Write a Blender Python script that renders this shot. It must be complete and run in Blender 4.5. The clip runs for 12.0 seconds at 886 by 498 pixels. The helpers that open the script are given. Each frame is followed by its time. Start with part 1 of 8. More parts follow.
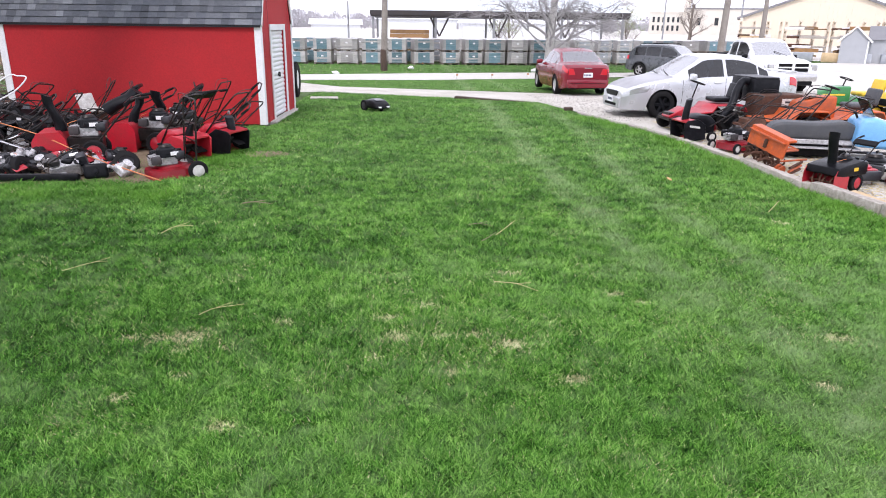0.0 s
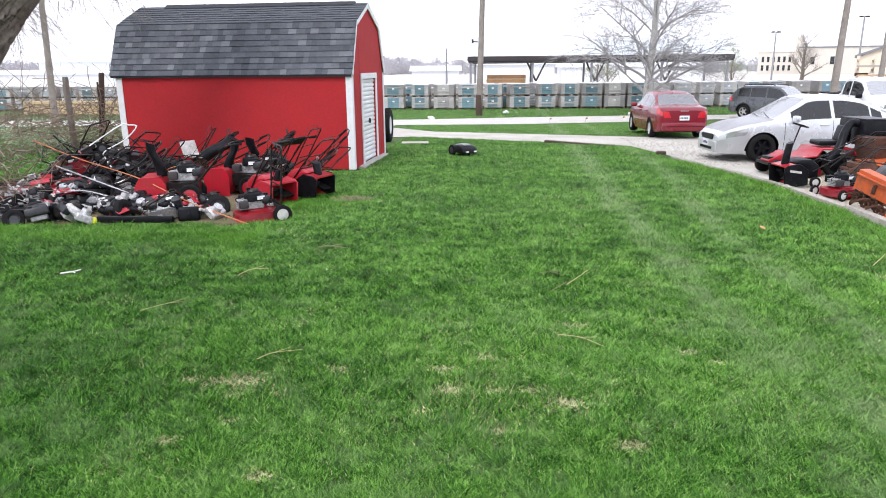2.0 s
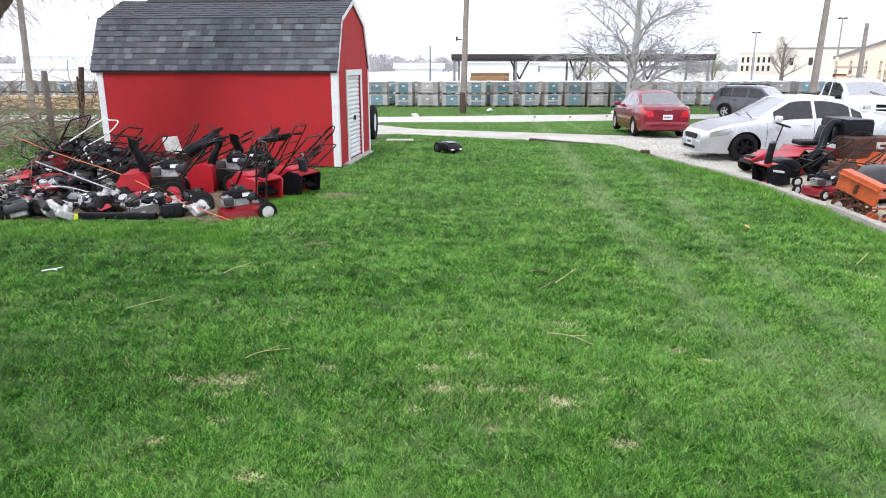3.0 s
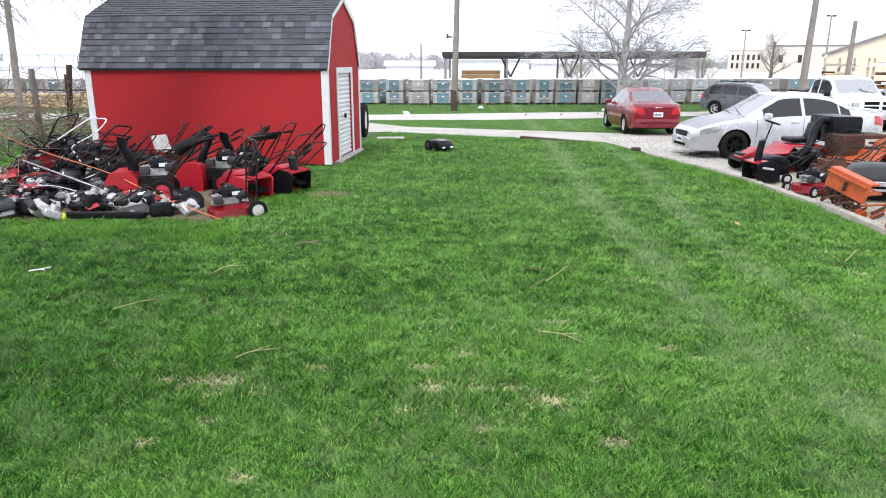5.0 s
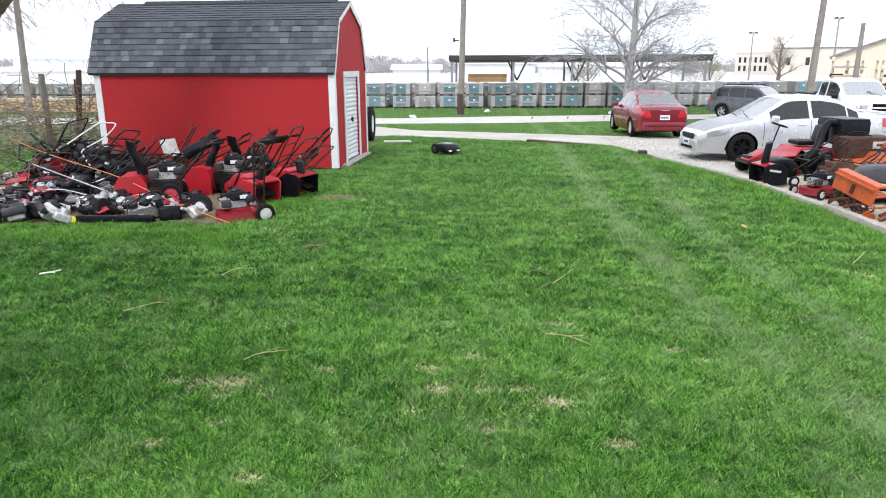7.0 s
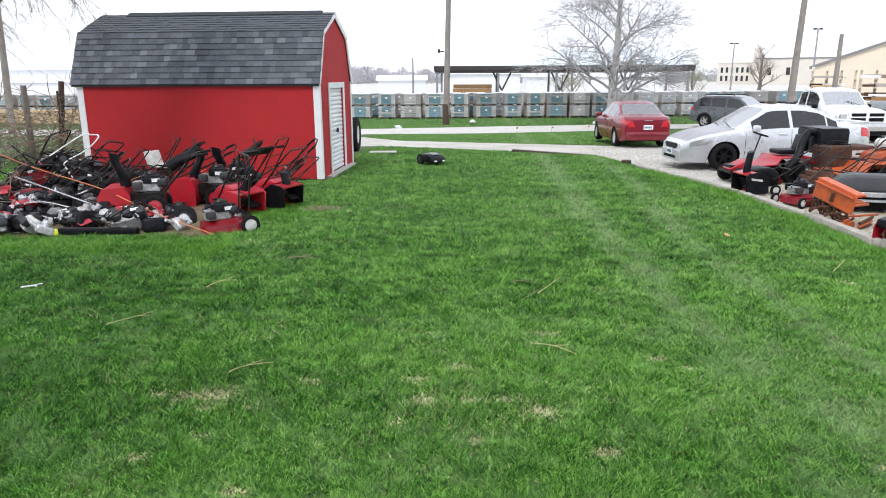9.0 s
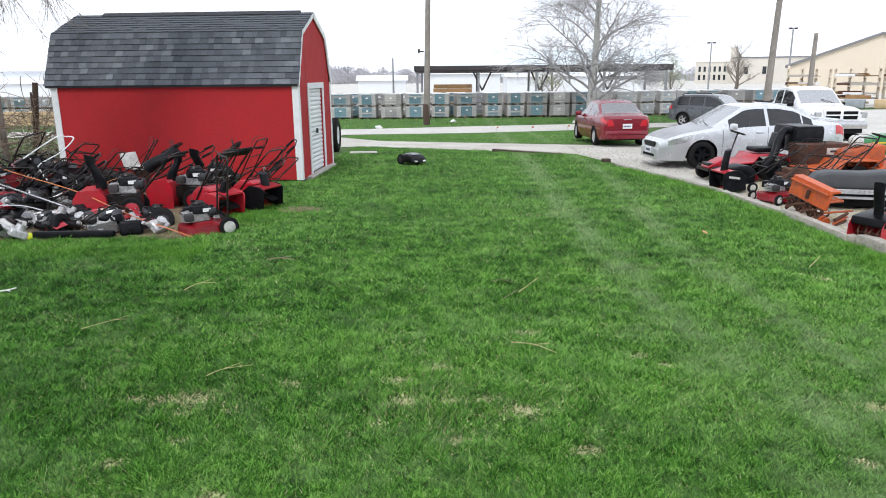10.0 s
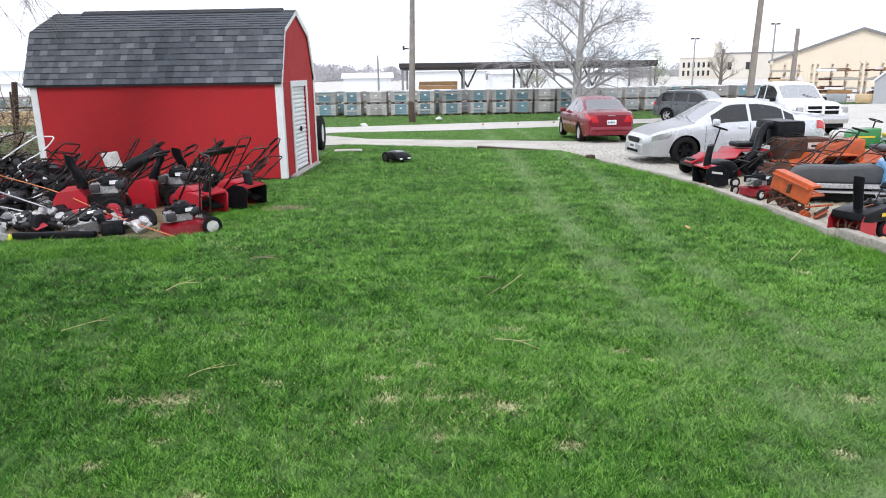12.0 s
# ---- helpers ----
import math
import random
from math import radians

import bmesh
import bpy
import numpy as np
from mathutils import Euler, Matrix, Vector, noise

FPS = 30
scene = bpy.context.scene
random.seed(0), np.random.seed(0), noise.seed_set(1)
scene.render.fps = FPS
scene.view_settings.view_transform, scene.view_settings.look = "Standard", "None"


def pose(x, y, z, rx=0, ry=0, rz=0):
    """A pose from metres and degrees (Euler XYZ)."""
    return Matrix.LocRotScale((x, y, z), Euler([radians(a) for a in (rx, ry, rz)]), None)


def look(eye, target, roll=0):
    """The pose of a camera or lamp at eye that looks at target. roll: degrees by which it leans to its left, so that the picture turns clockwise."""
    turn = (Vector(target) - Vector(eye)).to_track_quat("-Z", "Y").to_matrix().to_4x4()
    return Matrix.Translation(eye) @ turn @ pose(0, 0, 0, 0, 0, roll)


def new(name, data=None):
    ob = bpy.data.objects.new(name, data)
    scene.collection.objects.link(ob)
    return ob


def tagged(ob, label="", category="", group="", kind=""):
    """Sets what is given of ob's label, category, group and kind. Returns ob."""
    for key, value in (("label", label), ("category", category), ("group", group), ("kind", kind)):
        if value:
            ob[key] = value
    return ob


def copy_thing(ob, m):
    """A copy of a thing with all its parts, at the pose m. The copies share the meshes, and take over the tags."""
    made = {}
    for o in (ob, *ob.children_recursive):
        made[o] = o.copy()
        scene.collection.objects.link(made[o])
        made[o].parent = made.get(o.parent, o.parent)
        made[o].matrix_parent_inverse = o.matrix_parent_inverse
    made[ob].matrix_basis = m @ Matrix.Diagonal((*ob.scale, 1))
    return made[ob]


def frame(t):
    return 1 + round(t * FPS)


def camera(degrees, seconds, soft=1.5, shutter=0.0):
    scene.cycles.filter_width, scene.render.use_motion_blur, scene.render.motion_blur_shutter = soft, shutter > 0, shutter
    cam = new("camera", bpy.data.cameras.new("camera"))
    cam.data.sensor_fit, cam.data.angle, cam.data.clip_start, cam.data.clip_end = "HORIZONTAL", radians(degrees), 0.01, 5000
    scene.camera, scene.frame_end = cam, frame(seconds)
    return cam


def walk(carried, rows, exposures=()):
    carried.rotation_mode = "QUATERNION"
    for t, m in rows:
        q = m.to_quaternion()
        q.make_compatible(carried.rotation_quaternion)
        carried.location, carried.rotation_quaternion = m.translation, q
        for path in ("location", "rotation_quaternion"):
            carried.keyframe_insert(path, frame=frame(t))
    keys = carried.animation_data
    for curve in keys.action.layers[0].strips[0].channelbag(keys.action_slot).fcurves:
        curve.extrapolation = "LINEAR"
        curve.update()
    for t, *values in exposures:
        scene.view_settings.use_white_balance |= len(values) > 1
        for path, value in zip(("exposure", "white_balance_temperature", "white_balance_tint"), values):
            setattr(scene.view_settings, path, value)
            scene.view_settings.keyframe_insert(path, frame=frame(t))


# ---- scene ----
cam = camera(64.9, 12.0, soft=1.0)

EXPOSURES = [(0, 0.70, 6500, 20), (1.0, 0.68, 6500, 19), (2.5, 0.66, 6500, 14), (4.5, 0.66, 6500, 13), (6.5, 0.65, 6500, 12), (8.5, 0.56, 6500, 11), (9.0, 0.50, 6500, 11), (9.5, 0.39, 6500, 11), (10.0, 0.38, 6500, 10),
             (10.5, 0.44, 6500, 11), (11, 0.50, 6500, 12), (12, 0.48, 6500, 12)]
PATH = [
    (0, (-0.238, 0.008, 2.219), (-0.159, 1.908, 1.597), 0.7),
    (0.5, (-0.052, 0.08, 2.23), (-0.271, 1.986, 1.663), 0.5),
    (1, (0.105, 0.108, 2.243), (-0.204, 2.012, 1.713), 1.5),
    (1.5, (0.133, 0.13, 2.249), (-0.138, 2.048, 1.748), 0.2),
    (2, (0.06, 0.15, 2.241), (-0.139, 2.075, 1.734), -0.5),
    (2.5, (-0.006, 0.165, 2.237), (-0.165, 2.092, 1.724), -0.2),
    (4.5, (-0.003, 0.186, 2.237), (-0.142, 2.113, 1.723), 0.2),
    (5, (0.002, 0.193, 2.239), (-0.123, 2.121, 1.719), -0.0),
    (5.5, (-0.002, 0.192, 2.237), (-0.136, 2.12, 1.721), 0.1),
    (6, (0.004, 0.192, 2.231), (-0.14, 2.118, 1.709), 0.3),
    (6.5, (0.001, 0.175, 2.237), (-0.149, 2.102, 1.722), -0.1),
    (8.5, (0.017, 0.15, 2.244), (-0.103, 2.082, 1.742), -0.2),
    (9, (0.016, 0.149, 2.249), (-0.09, 2.087, 1.766), -0.3),
    (9.5, (0.025, 0.144, 2.248), (-0.056, 2.088, 1.788), -0.7),
    (10, (0.037, 0.164, 2.245), (-0.018, 2.103, 1.762), -0.5),
    (10.5, (0.045, 0.173, 2.229), (0.015, 2.105, 1.712), -0.1),
    (11, (0.045, 0.184, 2.231), (0.033, 2.114, 1.704), -0.0),
    (11.5, (0.062, 0.171, 2.245), (0.051, 2.107, 1.743), -0.7),
    (12, (0.078, 0.167, 2.245), (0.059, 2.105, 1.754), -0.8),
]
walk(cam, [(t, look(eye, aim, lean)) for t, eye, aim, lean in PATH], EXPOSURES)

# ---- world and light: a bright overcast spring day ----
world = bpy.data.worlds.new("overcast")
scene.world = world
world.use_nodes = True
wn, wl = world.node_tree.nodes, world.node_tree.links
bg = wn["Background"]
sky = wn.new("ShaderNodeTexSky")
sky.sky_type, sky.sun_disc = "NISHITA", False
sky.sun_elevation, sky.sun_rotation = radians(52), radians(200)
grey = wn.new("ShaderNodeHueSaturation")
grey.inputs["Saturation"].default_value = 0.25
veil = wn.new("ShaderNodeMix")
veil.data_type = "RGBA"
veil.inputs["Factor"].default_value = 0.82
veil.inputs["B"].default_value = (9.1, 9.7, 10.9, 1)
wl.new(sky.outputs["Color"], grey.inputs["Color"])
wl.new(grey.outputs["Color"], veil.inputs["A"])
wl.new(veil.outputs["Result"], bg.inputs["Color"])
bg.inputs["Strength"].default_value = 0.115

sun = new("sun", bpy.data.lights.new("sun", "SUN"))
sun.data.energy, sun.data.angle, sun.data.color = 1.2, radians(14), (1.0, 0.985, 0.965)
SUN_AZ, SUN_EL = radians(200), radians(52)
sun.matrix_world = look((0, 0, 0), (-math.sin(SUN_AZ) * math.cos(SUN_EL), -math.cos(SUN_AZ) * math.cos(SUN_EL), -math.sin(SUN_EL)))


# ---- materials ----
def nodes_of(name):
    m = bpy.data.materials.new(name)
    m.use_nodes = True
    return m, m.node_tree.nodes, m.node_tree.links, m.node_tree.nodes["Principled BSDF"]


def noise_node(n, l, scale, detail=4.0, rough=0.6, coord="Object"):
    tc = n.new("ShaderNodeTexCoord")
    t = n.new("ShaderNodeTexNoise")
    t.inputs["Scale"].default_value, t.inputs["Detail"].default_value, t.inputs["Roughness"].default_value = scale, detail, rough
    l.new(tc.outputs[coord], t.inputs["Vector"])
    return t


def ramp_node(n, l, source, stops):
    r = n.new("ShaderNodeValToRGB")
    while len(r.color_ramp.elements) < len(stops):
        r.color_ramp.elements.new(0.5)
    for e, (p, c) in zip(r.color_ramp.elements, stops):
        e.position, e.color = p, (*c, 1) if len(c) == 3 else c
    l.new(source, r.inputs["Fac"])
    return r


def mix_node(n, l, fac, a, b, blend="MIX"):
    m = n.new("ShaderNodeMix")
    m.data_type, m.blend_type = "RGBA", blend
    for key, v in (("Factor", fac), ("A", a), ("B", b)):
        if hasattr(v, "links"):
            l.new(v, m.inputs[key])
        elif isinstance(v, tuple):
            m.inputs[key].default_value = (*v, 1)
        else:
            m.inputs[key].default_value = v
    return m.outputs["Result"]


def surface(name, base, worn=None, scale=6.0, amount=0.5, rough=0.6, metal=0.0, bump=0.15, fine=60.0, coat=0.0, vary=0.0, coord="Object", spec=0.5):
    """A painted, plastic, metal or stone surface: base colour, patches of a worn one, fine grain and relief."""
    m, n, l, b = nodes_of(name)
    worn = worn or tuple(c * 0.7 for c in base)
    big = noise_node(n, l, scale, 5, 0.65, coord)
    small = noise_node(n, l, fine, 3, 0.6, coord)
    patches = ramp_node(n, l, big.outputs["Fac"], [(0.5 - 0.2 * amount, (0, 0, 0)), (0.72, (amount, amount, amount))])
    col = mix_node(n, l, patches.outputs["Color"], base, worn)
    lo, hi = (0.86, 1.08) if bump else (0.98, 1.01)
    grain = ramp_node(n, l, small.outputs["Fac"], [(0.3, (lo, lo, lo)), (0.7, (hi, hi, hi))])
    col = mix_node(n, l, 1.0, col, grain.outputs["Color"], "MULTIPLY")
    if vary:
        info = n.new("ShaderNodeObjectInfo")
        tint = ramp_node(n, l, info.outputs["Random"], [(0, (1 - vary,) * 3), (1, (1 + vary,) * 3)])
        col = mix_node(n, l, 1.0, col, tint.outputs["Color"], "MULTIPLY")
    l.new(col, b.inputs["Base Color"])
    b.inputs["Metallic"].default_value = metal
    b.inputs["Specular IOR Level"].default_value = spec
    rr = n.new("ShaderNodeMapRange")
    rr.inputs["To Min"].default_value, rr.inputs["To Max"].default_value = max(0.03, rough - 0.12), min(1.0, rough + 0.12)
    l.new(big.outputs["Fac"], rr.inputs["Value"])
    l.new(rr.outputs["Result"], b.inputs["Roughness"])
    if coat:
        b.inputs["Coat Weight"].default_value, b.inputs["Coat Roughness"].default_value = coat, 0.06
    if bump:
        bp = n.new("ShaderNodeBump")
        bp.inputs["Strength"].default_value, bp.inputs["Distance"].default_value = bump, 0.01
        l.new(small.outputs["Fac"], bp.inputs["Height"])
        l.new(bp.outputs["Normal"], b.inputs["Normal"])
    return m


def glass(name, tint=(0.55, 0.62, 0.62), least=0.1):
    m, n, l, b = nodes_of(name)
    out = n["Material Output"]
    tr, gl, fr, mx = n.new("ShaderNodeBsdfTransparent"), n.new("ShaderNodeBsdfGlossy"), n.new("ShaderNodeFresnel"), n.new("ShaderNodeMixShader")
    tr.inputs["Color"].default_value = (*tint, 1)
    gl.inputs["Roughness"].default_value = 0.02
    fr.inputs["IOR"].default_value = 1.5
    gloss = n.new("ShaderNodeMapRange")
    gloss.inputs["To Min"].default_value = least
    l.new(fr.outputs["Fac"], gloss.inputs["Value"])
    l.new(gloss.outputs["Result"], mx.inputs["Fac"])
    l.new(tr.outputs["BSDF"], mx.inputs[1])
    l.new(gl.outputs["BSDF"], mx.inputs[2])
    l.new(mx.outputs["Shader"], out.inputs["Surface"])
    return m


M_RED_WALL = surface("red_barn_paint", (0.43, 0.018, 0.022), (0.36, 0.022, 0.026), 1.6, 0.7, 0.72, bump=0.12, fine=35, spec=0.3)
M_WHITE = surface("white_trim_paint", (0.78, 0.79, 0.80), (0.60, 0.60, 0.58), 5, 0.4, 0.5, bump=0.08)
M_SHINGLE = surface("asphalt_shingle", (0.084, 0.092, 0.106), (0.060, 0.067, 0.079), 14, 0.6, 0.92, bump=0.5, fine=160, vary=0.22)
M_SHINGLE_PALE = surface("pale_asphalt_shingle", (0.145, 0.155, 0.170), (0.115, 0.124, 0.138), 14, 0.6, 0.92, bump=0.5, fine=160, vary=0.25)
M_SHINGLE_MID = surface("mid_grey_asphalt_shingle", (0.108, 0.117, 0.131), (0.082, 0.090, 0.103), 14, 0.6, 0.92, bump=0.5, fine=160, vary=0.22)
M_ROOF_UNDER = surface("roof_felt", (0.035, 0.036, 0.042), None, 10, 0.5, 0.95)
M_CONCRETE = surface("concrete", (0.46, 0.44, 0.40), (0.33, 0.31, 0.27), 8, 0.6, 0.9, bump=0.4)
M_RUBBER = surface("black_rubber", (0.009, 0.009, 0.010), (0.020, 0.019, 0.018), 12, 0.6, 0.8, bump=0.3, spec=0.15)
M_BLACK_PLASTIC = surface("black_plastic", (0.0045, 0.005, 0.0065), (0.016, 0.0165, 0.019), 9, 0.7, 0.34, bump=0.12, vary=0.3, spec=0.14)
M_BLACK_METAL = surface("black_painted_steel", (0.008, 0.008, 0.008), (0.070, 0.045, 0.034), 18, 0.4, 0.34, 0.0, bump=0.12, spec=0.25)
M_RED_PAINT = surface("red_machine_paint", (0.44, 0.010, 0.024), (0.24, 0.03, 0.03), 8, 0.6, 0.36, coat=0.25, bump=0.06, vary=0.18)
M_MAROON = surface("maroon_machine_paint", (0.26, 0.014, 0.026), (0.15, 0.03, 0.03), 8, 0.6, 0.38, coat=0.2, bump=0.06)
M_ORANGE = surface("orange_machine_paint", (0.62, 0.10, 0.012), (0.22, 0.07, 0.035), 7, 0.95, 0.5, bump=0.2, vary=0.15)
M_BRIGHT_ORANGE = surface("bright_orange_paint", (0.62, 0.105, 0.014), (0.34, 0.075, 0.03), 9, 0.9, 0.45, bump=0.1)
M_RUST = surface("rusty_steel", (0.13, 0.055, 0.032), (0.05, 0.028, 0.020), 14, 0.9, 0.85, 0.15, bump=0.5, vary=0.3)
M_ALU = surface("cast_aluminium", (0.62, 0.62, 0.63), (0.22, 0.21, 0.20), 26, 0.9, 0.40, 0.4, bump=0.3, vary=0.2)
M_CHROME = surface("chromed_steel", (0.62, 0.62, 0.63), (0.4, 0.36, 0.3), 20, 0.5, 0.22, 0.95, bump=0.05)
M_GREY_PLASTIC = surface("grey_plastic", (0.018, 0.019, 0.023), (0.05, 0.05, 0.055), 9, 0.6, 0.45, bump=0.12, vary=0.3)
M_WHITE_PLASTIC = surface("white_plastic", (0.66, 0.66, 0.63), (0.34, 0.32, 0.28), 14, 0.8, 0.5, bump=0.08)
M_GREEN_PAINT = surface("green_machine_paint", (0.018, 0.20, 0.045), (0.03, 0.11, 0.03), 8, 0.5, 0.38, coat=0.3, bump=0.05)
M_YELLOW = surface("yellow_paint", (0.75, 0.50, 0.03), (0.5, 0.33, 0.05), 9, 0.5, 0.45, bump=0.05)
M_LIME = surface("lime_yellow_plastic", (0.66, 0.72, 0.02), (0.4, 0.42, 0.05), 9, 0.5, 0.4, bump=0.05)
M_BLUE = surface("light_blue_paint", (0.16, 0.42, 0.72), (0.12, 0.30, 0.50), 8, 0.5, 0.35, coat=0.3, bump=0.04)
M_VINYL = surface("grey_vinyl", (0.050, 0.054, 0.060), (0.09, 0.09, 0.09), 5, 0.6, 0.55, bump=0.25, fine=120)
M_CORD = surface("orange_cord", (0.62, 0.20, 0.07), (0.4, 0.2, 0.12), 20, 0.6, 0.7)
M_TIMBER = surface("weathered_timber", (0.45, 0.42, 0.37), (0.22, 0.19, 0.16), 17, 0.9, 0.95, bump=0.9, fine=55, vary=0.2)
M_DARK_TIMBER = surface("dark_timber", (0.085, 0.055, 0.04), (0.05, 0.035, 0.028), 7, 0.8, 0.95, bump=0.5)
M_POLE = surface("utility_pole_wood", (0.30, 0.27, 0.24), (0.17, 0.15, 0.13), 3, 0.9, 0.95, bump=0.5, fine=30)
M_CREAM_LUMBER = surface("fresh_lumber", (0.60, 0.45, 0.27), (0.46, 0.32, 0.18), 3, 0.8, 0.8, bump=0.2, fine=25, vary=0.2)
M_DARK_LUMBER = surface("brown_lumber", (0.30, 0.17, 0.07), (0.17, 0.10, 0.05), 3, 0.8, 0.85, bump=0.2, vary=0.25)
M_STEEL_DARK = surface("dark_steel", (0.045, 0.042, 0.045), (0.08, 0.06, 0.05), 2, 0.6, 0.7, 0.2)
M_STEEL_GREY = surface("galvanised_steel", (0.33, 0.34, 0.35), (0.24, 0.24, 0.25), 4, 0.6, 0.5, 0.6)
M_WHITE_SIDING = surface("white_metal_siding", (0.78, 0.80, 0.82), (0.68, 0.70, 0.72), 0.4, 0.6, 0.6)
M_PALE_ROOF = surface("pale_metal_roofing", (0.72, 0.80, 0.84), (0.66, 0.74, 0.78), 0.6, 0.6, 0.5)
M_CREAM = surface("cream_masonry", (0.66, 0.62, 0.55), (0.58, 0.54, 0.48), 0.3, 0.6, 0.9)
M_TAN = surface("tan_metal_siding", (0.74, 0.65, 0.52), (0.68, 0.59, 0.47), 0.2, 0.6, 0.7)
M_GREY_ROOF = surface("grey_roofing", (0.22, 0.22, 0.23), (0.16, 0.16, 0.17), 1.0, 0.6, 0.9)
M_GREY_SIDING = surface("grey_siding", (0.40, 0.42, 0.44), (0.33, 0.34, 0.36), 2, 0.5, 0.8)
M_DARK_GLASS = surface("dark_window_glass", (0.03, 0.035, 0.04), (0.05, 0.05, 0.055), 2, 0.3, 0.12, bump=0)
M_OLD_PALLET = surface("old_pallet_wood", (0.24, 0.20, 0.16), (0.13, 0.11, 0.10), 3, 0.8, 0.85, bump=0.2, vary=0.3)
M_WRAP = surface("pallet_wrap_tan", (0.50, 0.48, 0.46), (0.29, 0.285, 0.28), 1.2, 0.9, 0.5, vary=0.28, bump=0.2)
M_WRAP_TEAL = surface("pallet_wrap_teal", (0.10, 0.21, 0.25), (0.20, 0.28, 0.31), 2.2, 0.9, 0.45, vary=0.3, bump=0.2)
M_WRAP_GREY = surface("pallet_wrap_grey", (0.26, 0.29, 0.33), (0.44, 0.45, 0.46), 2.2, 0.9, 0.4, vary=0.3, bump=0.2)
M_PAPER = surface("white_paper", (0.8, 0.8, 0.8), None, 5, 0.2, 0.8)
M_BARK = surface("furrowed_bark", (0.25, 0.215, 0.18), (0.10, 0.08, 0.066), 9, 1.0, 0.98, bump=1.0, fine=40, spec=0.2)
M_BIRCH = surface("pale_birch_bark", (0.56, 0.55, 0.52), (0.28, 0.27, 0.25), 4, 0.8, 0.9, bump=0.3, fine=20)
M_TWIG = surface("grey_twigs", (0.26, 0.23, 0.20), (0.17, 0.14, 0.12), 4, 0.8, 0.95, bump=0.2)
M_PALE_TWIG = surface("pale_birch_twigs", (0.42, 0.41, 0.41), (0.22, 0.205, 0.205), 1.2, 0.9, 0.95, bump=0)
M_BRUSH = surface("dry_brush_stems", (0.30, 0.23, 0.17), (0.18, 0.13, 0.10), 6, 0.8, 0.95, bump=0.2)
# far bare trees, with the distance haze put into the pale grey colour
M_HAZE_WOODS = surface("haze_paled_woods", (0.44, 0.43, 0.45), (0.36, 0.35, 0.37), 0.5, 0.8, 1.0, bump=0)
M_SPROUT = surface("young_leaves", (0.22, 0.30, 0.10), (0.30, 0.34, 0.16), 3, 0.8, 0.8, bump=0)
M_GLASS = glass("car_glass", (0.6, 0.66, 0.66), 0.34)
M_WINDSHIELD = glass("windshield_glass", (0.7, 0.75, 0.75), 0.60)
M_DARK_TINT = glass("tinted_car_glass", (0.10, 0.12, 0.14), 0.045)
M_CAR_WHITE = surface("white_car_paint", (0.74, 0.75, 0.77), (0.70, 0.70, 0.70), 2, 0.4, 0.28, coat=0.6, bump=0)
M_CAR_PEARL = surface("pale_silver_car_paint", (0.60, 0.62, 0.65), (0.56, 0.57, 0.60), 2, 0.4, 0.28, 0.25, coat=0.6, bump=0)
M_CAR_SILVER = surface("silver_car_paint", (0.50, 0.51, 0.53), (0.46, 0.46, 0.47), 2, 0.4, 0.32, 0.45, coat=0.5, bump=0)
M_CAR_RED = surface("maroon_car_paint", (0.19, 0.005, 0.016), (0.17, 0.010, 0.018), 2, 0.4, 0.25, 0.1, coat=0.5, bump=0)
M_CAR_GREY = surface("dark_grey_car_paint", (0.070, 0.078, 0.086), (0.13, 0.13, 0.13), 2, 0.4, 0.28, 0.3, coat=0.7, bump=0)
M_HOOD_GREY = surface("faded_grey_hood", (0.26, 0.26, 0.27), (0.40, 0.40, 0.41), 5, 0.9, 0.38, 0.4, bump=0.03, coat=0.3)
M_LAMP_CLEAR = surface("headlamp_lens", (0.56, 0.57, 0.58), (0.22, 0.22, 0.22), 9, 0.7, 0.10, 0.5, bump=0, coat=0.8)
M_LAMP_RED = surface("tail_lamp_lens", (0.55, 0.015, 0.025), (0.4, 0.02, 0.02), 12, 0.4, 0.15, bump=0, coat=0.8)
M_UNDER = surface("car_underside", (0.006, 0.006, 0.007), None, 4, 0.4, 0.9, spec=0.2)
M_PLATE = surface("number_plate", (0.75, 0.76, 0.78), (0.65, 0.66, 0.70), 8, 0.4, 0.4, bump=0)
M_INK = surface("plate_bars", (0.05, 0.06, 0.12), None, 8, 0.3, 0.5, bump=0)
M_STRAW = surface("straw_blades", (0.52, 0.44, 0.24), (0.42, 0.33, 0.16), 6, 0.8, 0.9, bump=0)
M_PALE_WEED = surface("pale_dry_weed", (0.44, 0.50, 0.36), (0.22, 0.34, 0.13), 1.5, 0.9, 0.9, bump=0)
M_LEAF = surface("dead_leaf", (0.52, 0.30, 0.13), (0.38, 0.2, 0.09), 20, 0.6, 0.8, bump=0.1)
M_PINK_FLAG = surface("orange_marker_paint", (0.60, 0.24, 0.10), None, 10, 0.2, 0.6)


